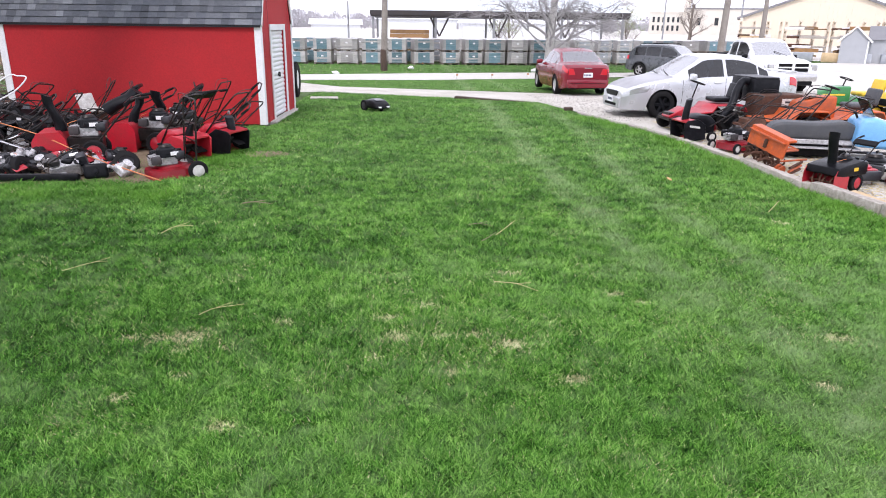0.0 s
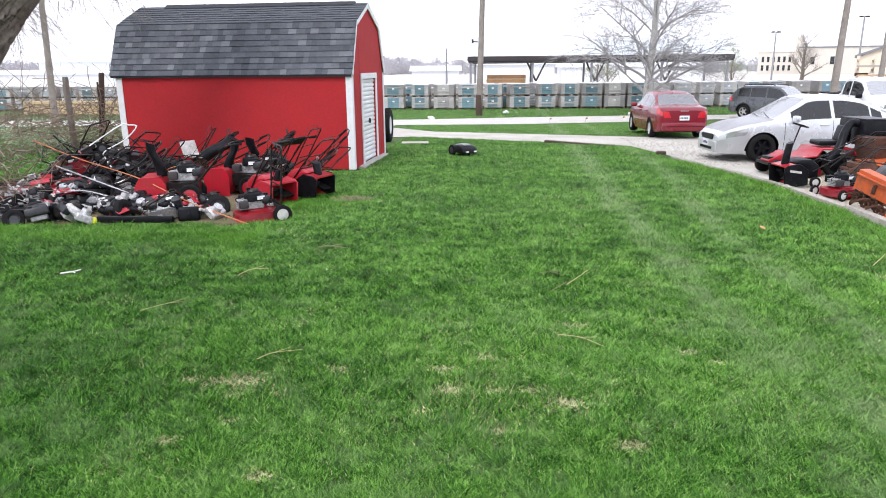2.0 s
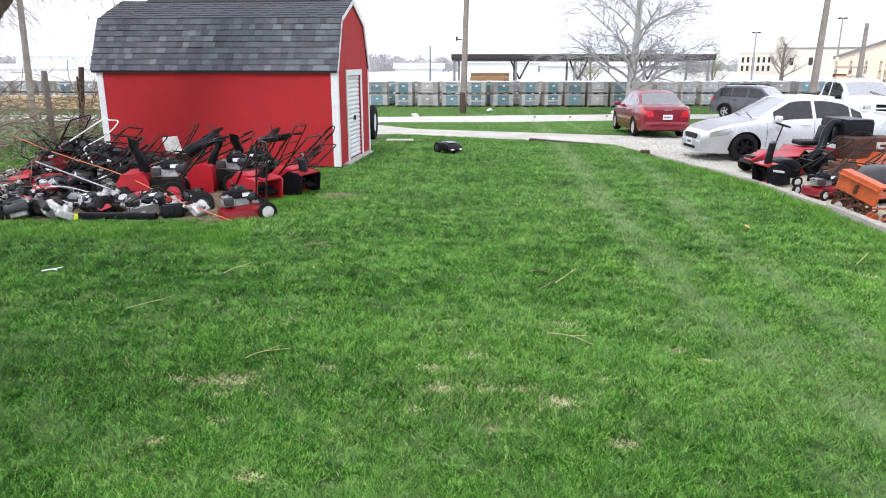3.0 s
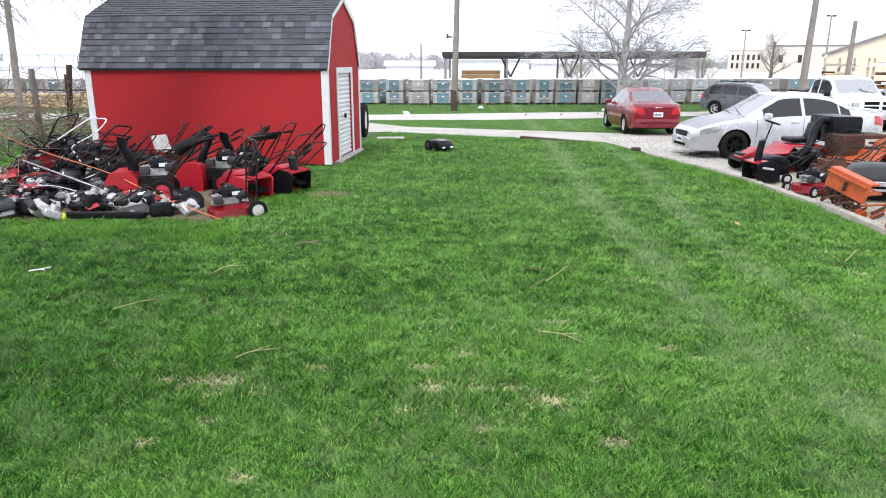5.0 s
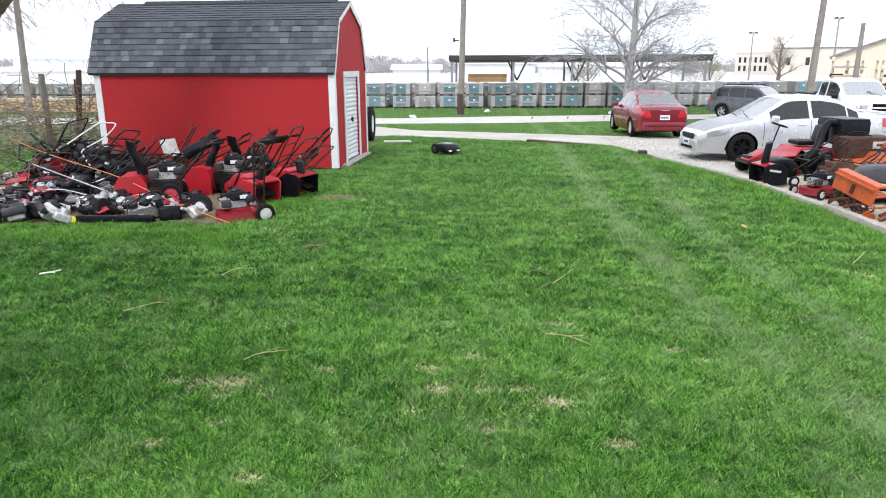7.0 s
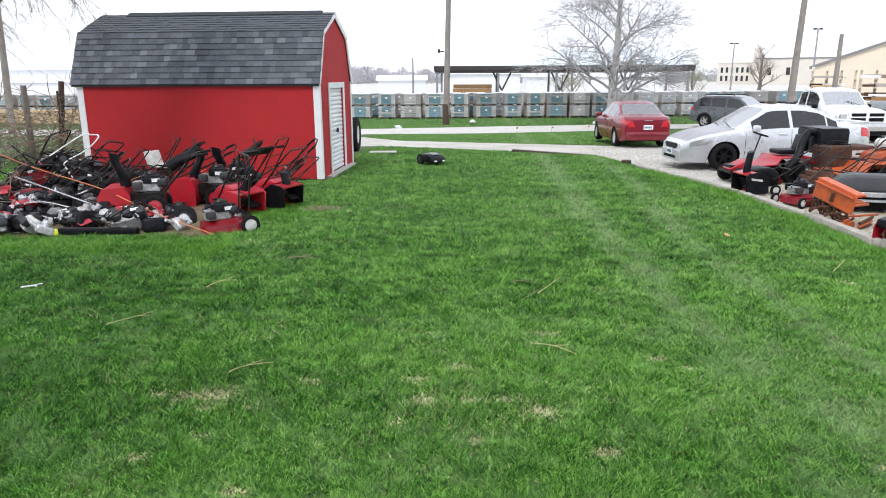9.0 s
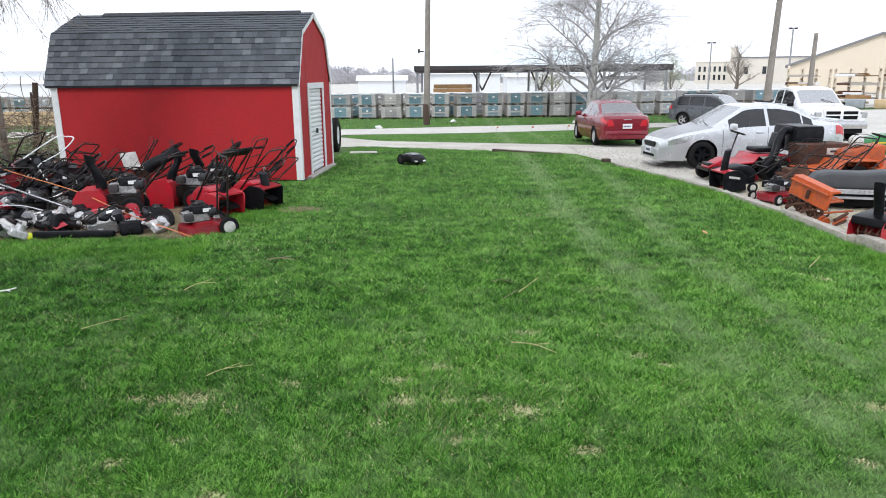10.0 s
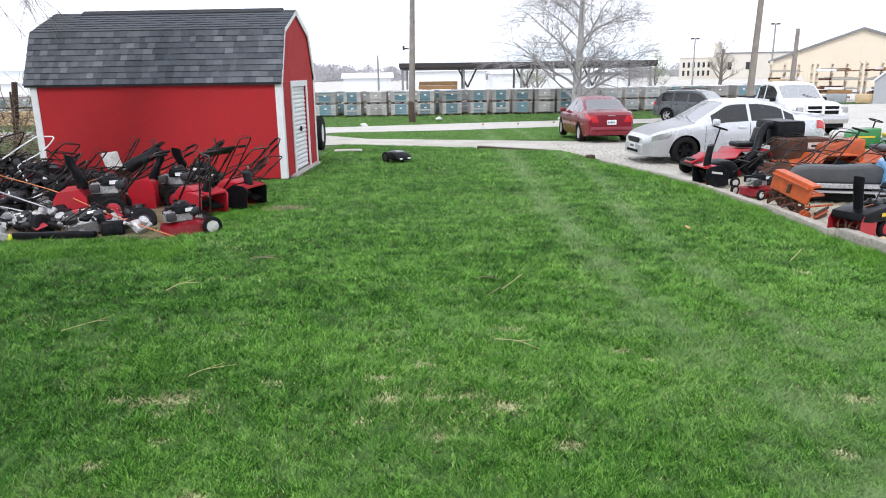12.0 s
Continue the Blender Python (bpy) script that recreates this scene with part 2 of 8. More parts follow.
def grass_ground():
    m, n, l, b = nodes_of("lawn_soil_and_thatch")
    big, mid, fin = noise_node(n, l, 0.35, 4), noise_node(n, l, 3.0, 5, 0.7), noise_node(n, l, 45, 4, 0.75)
    col = ramp_node(n, l, big.outputs["Fac"], [(0.32, (0.050, 0.115, 0.018)), (0.68, (0.085, 0.160, 0.030))]).outputs["Color"]
    dry = ramp_node(n, l, mid.outputs["Fac"], [(0.55, (0, 0, 0)), (0.78, (0.45, 0.45, 0.45))])
    col = mix_node(n, l, dry.outputs["Color"], col, (0.20, 0.20, 0.09))
    grain = ramp_node(n, l, fin.outputs["Fac"], [(0.28, (0.30, 0.34, 0.30)), (0.72, (1.4, 1.35, 1.3))])
    l.new(mix_node(n, l, 1.0, col, grain.outputs["Color"], "MULTIPLY"), b.inputs["Base Color"])
    b.inputs["Roughness"].default_value = 0.95
    bp = n.new("ShaderNodeBump")
    bp.inputs["Strength"].default_value, bp.inputs["Distance"].default_value = 0.9, 0.04
    l.new(fin.outputs["Fac"], bp.inputs["Height"])
    l.new(bp.outputs["Normal"], b.inputs["Normal"])
    return m


def grass_blades():
    m, n, l, b = nodes_of("grass_blades")
    at = {}
    for key in ("rnd", "dry", "pale", "lush"):
        at[key] = n.new("ShaderNodeAttribute")
        at[key].attribute_name = key
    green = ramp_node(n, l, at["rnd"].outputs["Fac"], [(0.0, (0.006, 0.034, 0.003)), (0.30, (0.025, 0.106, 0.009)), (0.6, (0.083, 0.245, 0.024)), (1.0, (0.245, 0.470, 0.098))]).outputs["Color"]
    wide = noise_node(n, l, 0.7, 4, 0.6)
    green = mix_node(n, l, 1.0, green, ramp_node(n, l, wide.outputs["Fac"], [(0.3, (0.84, 0.90, 0.86)), (0.7, (1.12, 1.07, 1.08))]).outputs["Color"], "MULTIPLY")
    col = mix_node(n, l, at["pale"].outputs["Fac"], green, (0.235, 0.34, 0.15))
    col = mix_node(n, l, at["lush"].outputs["Fac"], col, (0.105, 0.270, 0.020))
    straw = ramp_node(n, l, at["rnd"].outputs["Fac"], [(0.0, (0.42, 0.38, 0.20)), (1.0, (0.74, 0.68, 0.44))]).outputs["Color"]
    col = mix_node(n, l, at["dry"].outputs["Fac"], col, straw)
    geo, up, norm = n.new("ShaderNodeNewGeometry"), n.new("ShaderNodeVectorMath"), n.new("ShaderNodeVectorMath")
    up.operation, norm.operation = "MULTIPLY_ADD", "NORMALIZE"
    up.inputs[1].default_value, up.inputs[2].default_value = (0.9, 0.9, 0.9), (0, 0, 0.38)
    l.new(geo.outputs["Normal"], up.inputs[0])
    l.new(up.outputs["Vector"], norm.inputs[0])
    l.new(norm.outputs["Vector"], b.inputs["Normal"])
    l.new(col, b.inputs["Base Color"])
    b.inputs["Roughness"].default_value = 0.6
    b.inputs["Specular IOR Level"].default_value = 0.12
    return m


def gravel_mat(name, light, dark, scale=55):
    m, n, l, b = nodes_of(name)
    big, fin = noise_node(n, l, 0.5, 5, 0.7), noise_node(n, l, scale, 3, 0.7)
    tc, vo = n.new("ShaderNodeTexCoord"), n.new("ShaderNodeTexVoronoi")
    vo.inputs["Scale"].default_value = 38
    l.new(tc.outputs["Object"], vo.inputs["Vector"])
    col = ramp_node(n, l, big.outputs["Fac"], [(0.3, dark), (0.62, light)]).outputs["Color"]
    stones = ramp_node(n, l, vo.outputs["Distance"], [(0.0, (1.15, 1.15, 1.15)), (0.6, (0.7, 0.69, 0.67))]).outputs["Color"]
    col = mix_node(n, l, 0.8, col, stones, "MULTIPLY")
    grain = ramp_node(n, l, fin.outputs["Fac"], [(0.3, (0.75, 0.75, 0.74)), (0.7, (1.12, 1.12, 1.12))]).outputs["Color"]
    l.new(mix_node(n, l, 1.0, col, grain, "MULTIPLY"), b.inputs["Base Color"])
    b.inputs["Roughness"].default_value = 0.95
    bp = n.new("ShaderNodeBump")
    bp.inputs["Strength"].default_value, bp.inputs["Distance"].default_value = 0.7, 0.02
    l.new(vo.outputs["Distance"], bp.inputs["Height"])
    l.new(bp.outputs["Normal"], b.inputs["Normal"])
    return m


M_LAWN = grass_ground()
M_BLADES = grass_blades()
M_GRAVEL = gravel_mat("limestone_gravel", (0.67, 0.65, 0.60), (0.47, 0.44, 0.38))
M_ROAD = gravel_mat("pale_road", (0.73, 0.71, 0.67), (0.62, 0.60, 0.56), 20)
M_DIRT = gravel_mat("dirt_with_wood_chips", (0.27, 0.20, 0.13), (0.16, 0.11, 0.07), 30)


# ---- mesh helpers ----
def gz(y):
    """Height of the ground: level lawn, then a slow fall towards the road."""
    t = min(max((y - 16) / 28, 0.0), 1.0)
    return -0.66 * t * t * (3 - 2 * t)


def mesh_of(name, bm, material, smooth=False):
    me = bpy.data.meshes.new(name)
    bmesh.ops.recalc_face_normals(bm, faces=bm.faces)
    bm.to_mesh(me)
    bm.free()
    for mt in material if isinstance(material, (list, tuple)) else (material,):
        me.materials.append(mt)
    if smooth:
        me.shade_smooth()
        me.set_sharp_from_angle(angle=radians(38))
    return me


def part(name, bm, material, parent=None, label="", smooth=True):
    ob = new(name, mesh_of(name, bm, material, smooth))
    if parent:
        ob.parent = parent
    return tagged(ob, label=label)


def thing(name, label, category, m=None, group="", kind=""):
    ob = new(name)
    ob.empty_display_size = 0.1
    if m is not None:
        ob.matrix_world = m
    return tagged(ob, label, category, group, kind)


def joined(*bms):
    out = bmesh.new()
    for b in bms:
        me = bpy.data.meshes.new("join")
        b.to_mesh(me)
        b.free()
        out.from_mesh(me)
        bpy.data.meshes.remove(me)
    return out


def moved(bm, m):
    bmesh.ops.transform(bm, matrix=m, verts=bm.verts)
    return bm


def box(x0, x1, y0, y1, z0, z1, bevel=0.0, segs=1):
    bm = bmesh.new()
    bmesh.ops.create_cube(bm, size=1)
    for v in bm.verts:
        v.co = ((x0 + x1) / 2 + v.co.x * (x1 - x0), (y0 + y1) / 2 + v.co.y * (y1 - y0), (z0 + z1) / 2 + v.co.z * (z1 - z0))
    if bevel:
        bmesh.ops.bevel(bm, geom=bm.edges[:], offset=bevel, segments=segs, affect="EDGES", profile=0.5)
    return bm


def prism(poly, d0, d1, axis="y", bevel=0.0, segs=1):
    """A polygon of (a, b) in the plane across axis, extruded from d0 to d1."""
    def p(a, b, d):
        return {"x": (d, a, b), "y": (a, d, b), "z": (a, b, d)}[axis]
    bm = bmesh.new()
    lo, hi = [bm.verts.new(p(a, b, d0)) for a, b in poly], [bm.verts.new(p(a, b, d1)) for a, b in poly]
    bm.faces.new(lo), bm.faces.new(hi[::-1])
    for i in range(len(poly)):
        bm.faces.new((lo[i], hi[i], hi[(i + 1) % len(poly)], lo[(i + 1) % len(poly)]))
    bmesh.ops.recalc_face_normals(bm, faces=bm.faces)
    if bevel:
        bmesh.ops.bevel(bm, geom=bm.edges[:], offset=bevel, segments=segs, affect="EDGES", profile=0.5)
    return bm


def tube(points, r, seg=8, r_end=None, closed=False):
    """A round bar along points, tapering to r_end."""
    pts = [Vector(p) for p in points]
    bm, rings, n = bmesh.new(), [], len(points)
    side = None
    for i, p in enumerate(pts):
        a, b = pts[max(i - 1, 0)], pts[min(i + 1, n - 1)]
        d = (b - a).normalized() if (b - a).length > 1e-9 else Vector((0, 0, 1))
        if side is None:
            side = d.orthogonal().normalized()
        side = (side - d * side.dot(d))
        side = side.normalized() if side.length > 1e-6 else d.orthogonal().normalized()
        up = d.cross(side)
        rr = r if r_end is None else r + (r_end - r) * i / max(1, n - 1)
        rings.append([bm.verts.new(p + rr * (math.cos(k * math.tau / seg) * side + math.sin(k * math.tau / seg) * up)) for k in range(seg)])
    for a, b in zip(rings, rings[1:]):
        for k in range(seg):
            bm.faces.new((a[k], a[(k + 1) % seg], b[(k + 1) % seg], b[k]))
    bm.faces.new(rings[0][::-1]), bm.faces.new(rings[-1])
    return bm


def lathe(profile, seg=24, axis="z", closed=False):
    """(radius, height) pairs turned about an axis; closed: a ring such as a tyre, else capped at both ends."""
    bm, rings = bmesh.new(), []
    for r, h in profile:
        ring = []
        for k in range(seg):
            c, s = r * math.cos(k * math.tau / seg), r * math.sin(k * math.tau / seg)
            ring.append(bm.verts.new({"z": (c, s, h), "y": (c, h, s), "x": (h, c, s)}[axis]))
        rings.append(ring)
    for a, b in zip(rings, rings[1:]):
        for k in range(seg):
            bm.faces.new((a[k], a[(k + 1) % seg], b[(k + 1) % seg], b[k]))
    if closed:
        for k in range(seg):
            bm.faces.new((rings[-1][k], rings[-1][(k + 1) % seg], rings[0][(k + 1) % seg], rings[0][k]))
    else:
        bm.faces.new(rings[0][::-1]), bm.faces.new(rings[-1])
    bmesh.ops.recalc_face_normals(bm, faces=bm.faces)
    return bm


def smooth_path(points, per=6):
    """Points of a Catmull-Rom curve through the given ones."""
    p = [Vector(q) for q in points]
    p = [p[0]] + p + [p[-1]]
    out = []
    for i in range(1, len(p) - 2):
        for k in range(per):
            t = k / per
            out.append(0.5 * (2 * p[i] + (p[i + 1] - p[i - 1]) * t + (2 * p[i - 1] - 5 * p[i] + 4 * p[i + 1] - p[i + 2]) * t * t + (3 * p[i] - p[i - 1] - 3 * p[i + 1] + p[i + 2]) * t ** 3))
    return out + [p[-2]]


def soup(name, verts, faces, material):
    me = bpy.data.meshes.new(name)
    me.from_pydata(verts, [], faces)
    me.materials.append(material)
    return me


# ---- ground, road, drives ----
def ground_sheet():
    ys = [-60, -30, -10, 0, 8, 14] + [16 + i for i in range(0, 30)] + [50, 60, 80, 120, 200, 400, 900, 2500]
    xs = [-2500, -900, -400, -150, -80, -50, -30, -20, -10, 0, 10, 20, 30, 50, 80, 150, 400, 900, 2500]
    verts = [(x, y, gz(y)) for y in ys for x in xs]
    w = len(xs)
    faces = [(j * w + i, j * w + i + 1, (j + 1) * w + i + 1, (j + 1) * w + i) for j in range(len(ys) - 1) for i in range(w - 1)]
    return tagged(new("ground", soup("ground", verts, faces, M_LAWN)), "mown green lawn with dry patches falling gently to the road", "lawn", kind="structure")


def sheet(name, near, far, lift, material, label, category, steps=90, jag=0.08):
    """A strip of ground cover between two lines of (x, y), lying on the slope, with ragged edges."""
    def along(line, t):
        n = len(line) - 1
        i = min(int(t * n), n - 1)
        f = t * n - i
        return Vector(line[i]).lerp(Vector(line[i + 1]), f)
    bm, rows = bmesh.new(), []
    cross = 10
    for s in range(steps + 1):
        a, b = along(near, s / steps), along(far, s / steps)
        a = a + Vector((0, jag * noise.noise((a.x * 2.3, a.y * 2.3, 1.0)) + jag * 0.6 * noise.noise((a.x * 7, a.y * 7, 4.0))))
        b = b + Vector((0, jag * noise.noise((b.x * 2.3, b.y * 2.3, 7.0)) + jag * 0.6 * noise.noise((b.x * 7, b.y * 7, 9.0))))
        row = []
        for c in range(cross + 1):
            p = a.lerp(b, c / cross)
            row.append(bm.verts.new((p.x, p.y, gz(p.y) + lift)))
        rows.append(row)
    for a, b in zip(rows, rows[1:]):
        for c in range(cross):
            bm.faces.new((a[c], a[c + 1], b[c + 1], b[c]))
    ob = part(name, bm, material, None, smooth=False)
    return tagged(ob, label, category, kind="structure")


ground_sheet()
sheet("road", [(-60, 30.6), (-23, 31.3), (-5.6, 33.1), (0.3, 34.0), (5.6, 36.3), (10.5, 38.7), (30, 42), (60, 46)], [(-60, 37), (-28, 38.0), (-6, 38.7), (0, 40.8), (6.6, 42.6), (12.3, 43.1), (30, 49), (60, 56)], 0.020, M_ROAD, "pale dusty two-lane road crossing behind the lawns", "road")
sheet("drive", [(-5.5, 24.2), (-3.7, 24.4), (-1.5, 23.4), (1.0, 22.1), (3.4, 20.9), (3.9, 18.7), (4.2, 17.4)], [(-7.5, 32.6), (-5.4, 30.9), (-3.1, 27.6), (0.4, 26.2), (3.8, 24.8), (7.5, 23.6), (9.0, 20.5)], 0.016, M_GRAVEL, "pale crushed limestone drive with ragged grassy edges", "drive")
sheet("yard_pavement", [(15, 27), (22, 27), (34, 24), (60, 20)], [(17, 47), (25, 55), (36, 58), (70, 66)], 0.014, M_ROAD, "pale dusty paved yard before the lumber racks", "yard")
# lot under the pallets; its pale far part is added as haze over green
sheet("lot_and_horizon_haze", [(-90, 52), (-40, 52), (0, 54), (30, 60), (80, 66)], [(-600, 420), (-200, 420), (0, 420), (160, 420), (500, 420)], 0.012, M_ROAD, "pale storage lot behind the stacked pallets, carried far back as horizon haze", "yard")
sheet("drive_mouth", [(-9.5, 25.5), (-8, 25), (-5.4, 24.3)], [(-9.5, 34.5), (-7.6, 33.5), (-5.5, 32.9)], 0.012, M_GRAVEL, "pale gravel mouth of the drive at the road", "drive")
sheet("gravel_lot", [(5.45, 4.0), (5.36, 8.3), (5.3, 9.5), (5.2, 11.6), (4.75, 15.3), (4.05, 17.9), (5.0, 23.0)], [(40, 2), (40, 8), (40, 14), (42, 24), (42, 34), (42, 44), (38, 50)], 0.010, M_GRAVEL, "pale gravel yard where cars and old machines stand", "gravel yard", jag=0.05)


# ---- red barn-style shed ----
SX0, SX1, SY0, SY1, WALL = -8.80, -3.38, 15.24, 18.34, 2.10
KNEE_Z, PEAK_Z, KNEE_IN = 3.20, 3.66, 0.46
PEAK_Y = (SY0 + SY1) / 2


def shed():
    s = thing("shed", "red wooden gambrel-roofed garden shed with white trim and grey shingles", "shed")
    t = 0.09
    gable = [(SY0, 0.06), (SY1, 0.06), (SY1, WALL), (SY1 - KNEE_IN, KNEE_Z - 0.05), (PEAK_Y, PEAK_Z - 0.06), (SY0 + KNEE_IN, KNEE_Z - 0.05), (SY0, WALL)]
    part("wall", box(SX0, SX1, SY0, SY0 + t, 0.06, WALL), M_RED_WALL, s, smooth=False)
    part("wall", box(SX0, SX1, SY1 - t, SY1, 0.06, WALL), M_RED_WALL, s, smooth=False)
    part("wall", prism(gable, SX0 + 0.002, SX0 + t, "x"), M_RED_WALL, s, smooth=False)
    # gable end with the door opening cut through it
    d0, d1, dz = 16.13, 17.42, 1.98
    pieces = [[(SY0 + t, 0.06), (d0, 0.06), (d0, dz), (SY0 + t, dz)], [(d1, 0.06), (SY1 - t, 0.06), (SY1 - t, dz), (d1, dz)],
              [(SY0 + t, dz), (SY1 - t, dz), (SY1 - t, WALL), (SY1 - KNEE_IN, KNEE_Z - 0.05), (PEAK_Y, PEAK_Z - 0.06), (SY0 + KNEE_IN, KNEE_Z - 0.05), (SY0 + t, WALL)]]
    part("gable_wall", joined(*[prism(p, SX1 - t, SX1 - 0.003, "x") for p in pieces]), M_RED_WALL, s, smooth=False)
    for y in [SY0 + 0.3 + 0.4 * k for k in range(8)]:
        top = KNEE_Z + 0.2 if SY0 + 0.6 < y < SY1 - 0.6 else WALL + 0.5
        if not d0 - 0.15 < y < d1 + 0.15:
            part("siding_groove", box(SX1 - 0.004, SX1 + 0.001, y, y + 0.012, 0.08, top), M_MAROON, s, smooth=False)
    part("floor", box(SX0 + 0.1, SX1 - 0.1, SY0 + 0.1, SY1 - 0.1, 0.02, 0.1), M_DARK_TIMBER, s, smooth=False)
    part("skid", box(SX0 + 0.02, SX1 - 0.02, SY0 + 0.05, SY0 + 0.2, -0.02, 0.06), M_DARK_TIMBER, s, smooth=False)
    part("skid", box(SX0 + 0.02, SX1 - 0.02, SY1 - 0.2, SY1 - 0.05, -0.04, 0.06), M_DARK_TIMBER, s, smooth=False)
    part("sill_block", box(SX1 - 0.05, SX1 + 0.12, SY0 + 0.4, SY1 - 0.2, -0.03, 0.07, 0.015), M_CONCRETE, s, "pale concrete sill below the door", smooth=False)
    # white corner boards, fascia and door trim
    w = 0.13
    for x0, x1 in ((SX0 - 0.015, SX0 + w), (SX1 - w, SX1 + 0.015)):
        for y0, y1 in ((SY0 - 0.02, SY0 + 0.001), (SY1 - 0.001, SY1 + 0.02)):
            part("corner_board", box(x0, x1, y0, y1, 0.05, WALL + 0.01, 0.004), M_WHITE, s, smooth=False)
    for y0, y1 in ((SY0 - 0.018, SY0 + 0.10), (SY1 - 0.10, SY1 + 0.018)):
        part("corner_board", box(SX1 - 0.001, SX1 + 0.017, y0, y1, 0.05, WALL + 0.01, 0.004), M_WHITE, s, smooth=False)
    part("eave_board", box(SX0 - 0.03, SX1 + 0.03, SY0 - 0.05, SY0 - 0.028, WALL - 0.02, WALL + 0.05), M_WHITE, s, smooth=False)
    part("door_trim", box(SX1 - 0.002, SX1 + 0.022, d0 - 0.12, d0, 0.07, dz, 0.003), M_WHITE, s, smooth=False)
    part("door_trim", box(SX1 - 0.002, SX1 + 0.022, d1, d1 + 0.12, 0.07, dz, 0.003), M_WHITE, s, smooth=False)
    part("door_trim", box(SX1 - 0.002, SX1 + 0.024, d0 - 0.12, d1 + 0.12, dz, dz + 0.13, 0.003), M_WHITE, s, smooth=False)
    # roll-up door of ribbed slats
    door = part("roller_door", box(SX1 - 0.075, SX1 - 0.06, d0 - 0.02, d1 + 0.02, 0.08, dz + 0.02), M_WHITE, s, "white ribbed roll-up door", smooth=False)
    nsl = 19
    rib = prism([(0, 0), (0.022, 0.018), (0.03, 0.05), (0.022, 0.082), (0, 0.10)], d0 + 0.0, d1 - 0.0, "y")
    rib_me = mesh_of("slat", rib, M_WHITE)
    for k in range(nsl):
        o = new("slat", rib_me)
        o.parent, o.matrix_world = door, pose(SX1 - 0.06, 0, 0.08 + k * 0.1)
    part("door_latch", joined(box(SX1 - 0.032, SX1 + 0.0, d0 + 0.62, d0 + 0.72, 0.98, 1.02, 0.004), box(SX1 - 0.03, SX1 + 0.02, d0 + 0.66, d0 + 0.68, 0.95, 1.06, 0.004)), M_STEEL_DARK, door, "dark steel latch")
    # roof decking: four slopes with thickness, and a ridge vent
    e = 0.07
    prof = [(SY0 - e, WALL + 0.0), (SY0 + KNEE_IN - 0.02, KNEE_Z), (PEAK_Y, PEAK_Z), (SY1 - KNEE_IN + 0.02, KNEE_Z), (SY1 + e, WALL + 0.0)]
    under = [(y, z - 0.05) for y, z in prof]
    for k in range(4):
        part("roof_deck", prism([prof[k], prof[k + 1], under[k + 1], under[k]], SX0 - 0.10, SX1 + 0.015, "x"), M_ROOF_UNDER, s, smooth=False)
    for k in range(4):
        (ya, za), (yb, zb) = prof[k], prof[k + 1]
        d = Vector((0, yb - ya, zb - za)).normalized()
        nrm = Vector((0, -d.z, d.y)) * 0.045
        lift = 0.95 if k > 1 else 0.0
        tri = [(ya + nrm.y * lift, za - 0.005 + nrm.z * lift), (yb + nrm.y * lift, zb - 0.005 + nrm.z * lift), (yb - nrm.y * 2.2, zb - nrm.z * 2.2), (ya - nrm.y * 2.2, za - nrm.z * 2.2)]
        part("barge_board", prism(tri, SX1 + 0.0155, SX1 + 0.040, "x"), M_WHITE, s, smooth=False)
        part("barge_board", prism(tri, SX0 - 0.122, SX0 - 0.1005, "x"), M_WHITE, s, smooth=False)
    part("ridge_vent", prism([(PEAK_Y - 0.16, PEAK_Z - 0.03), (PEAK_Y, PEAK_Z + 0.055), (PEAK_Y + 0.16, PEAK_Z - 0.03), (PEAK_Y, PEAK_Z + 0.0)], SX0 + 0.55, SX1 - 0.25, "x"), M_ROOF_UNDER, s, "dark ridge vent", smooth=False)
    return s, prof


the_shed, ROOF = shed()


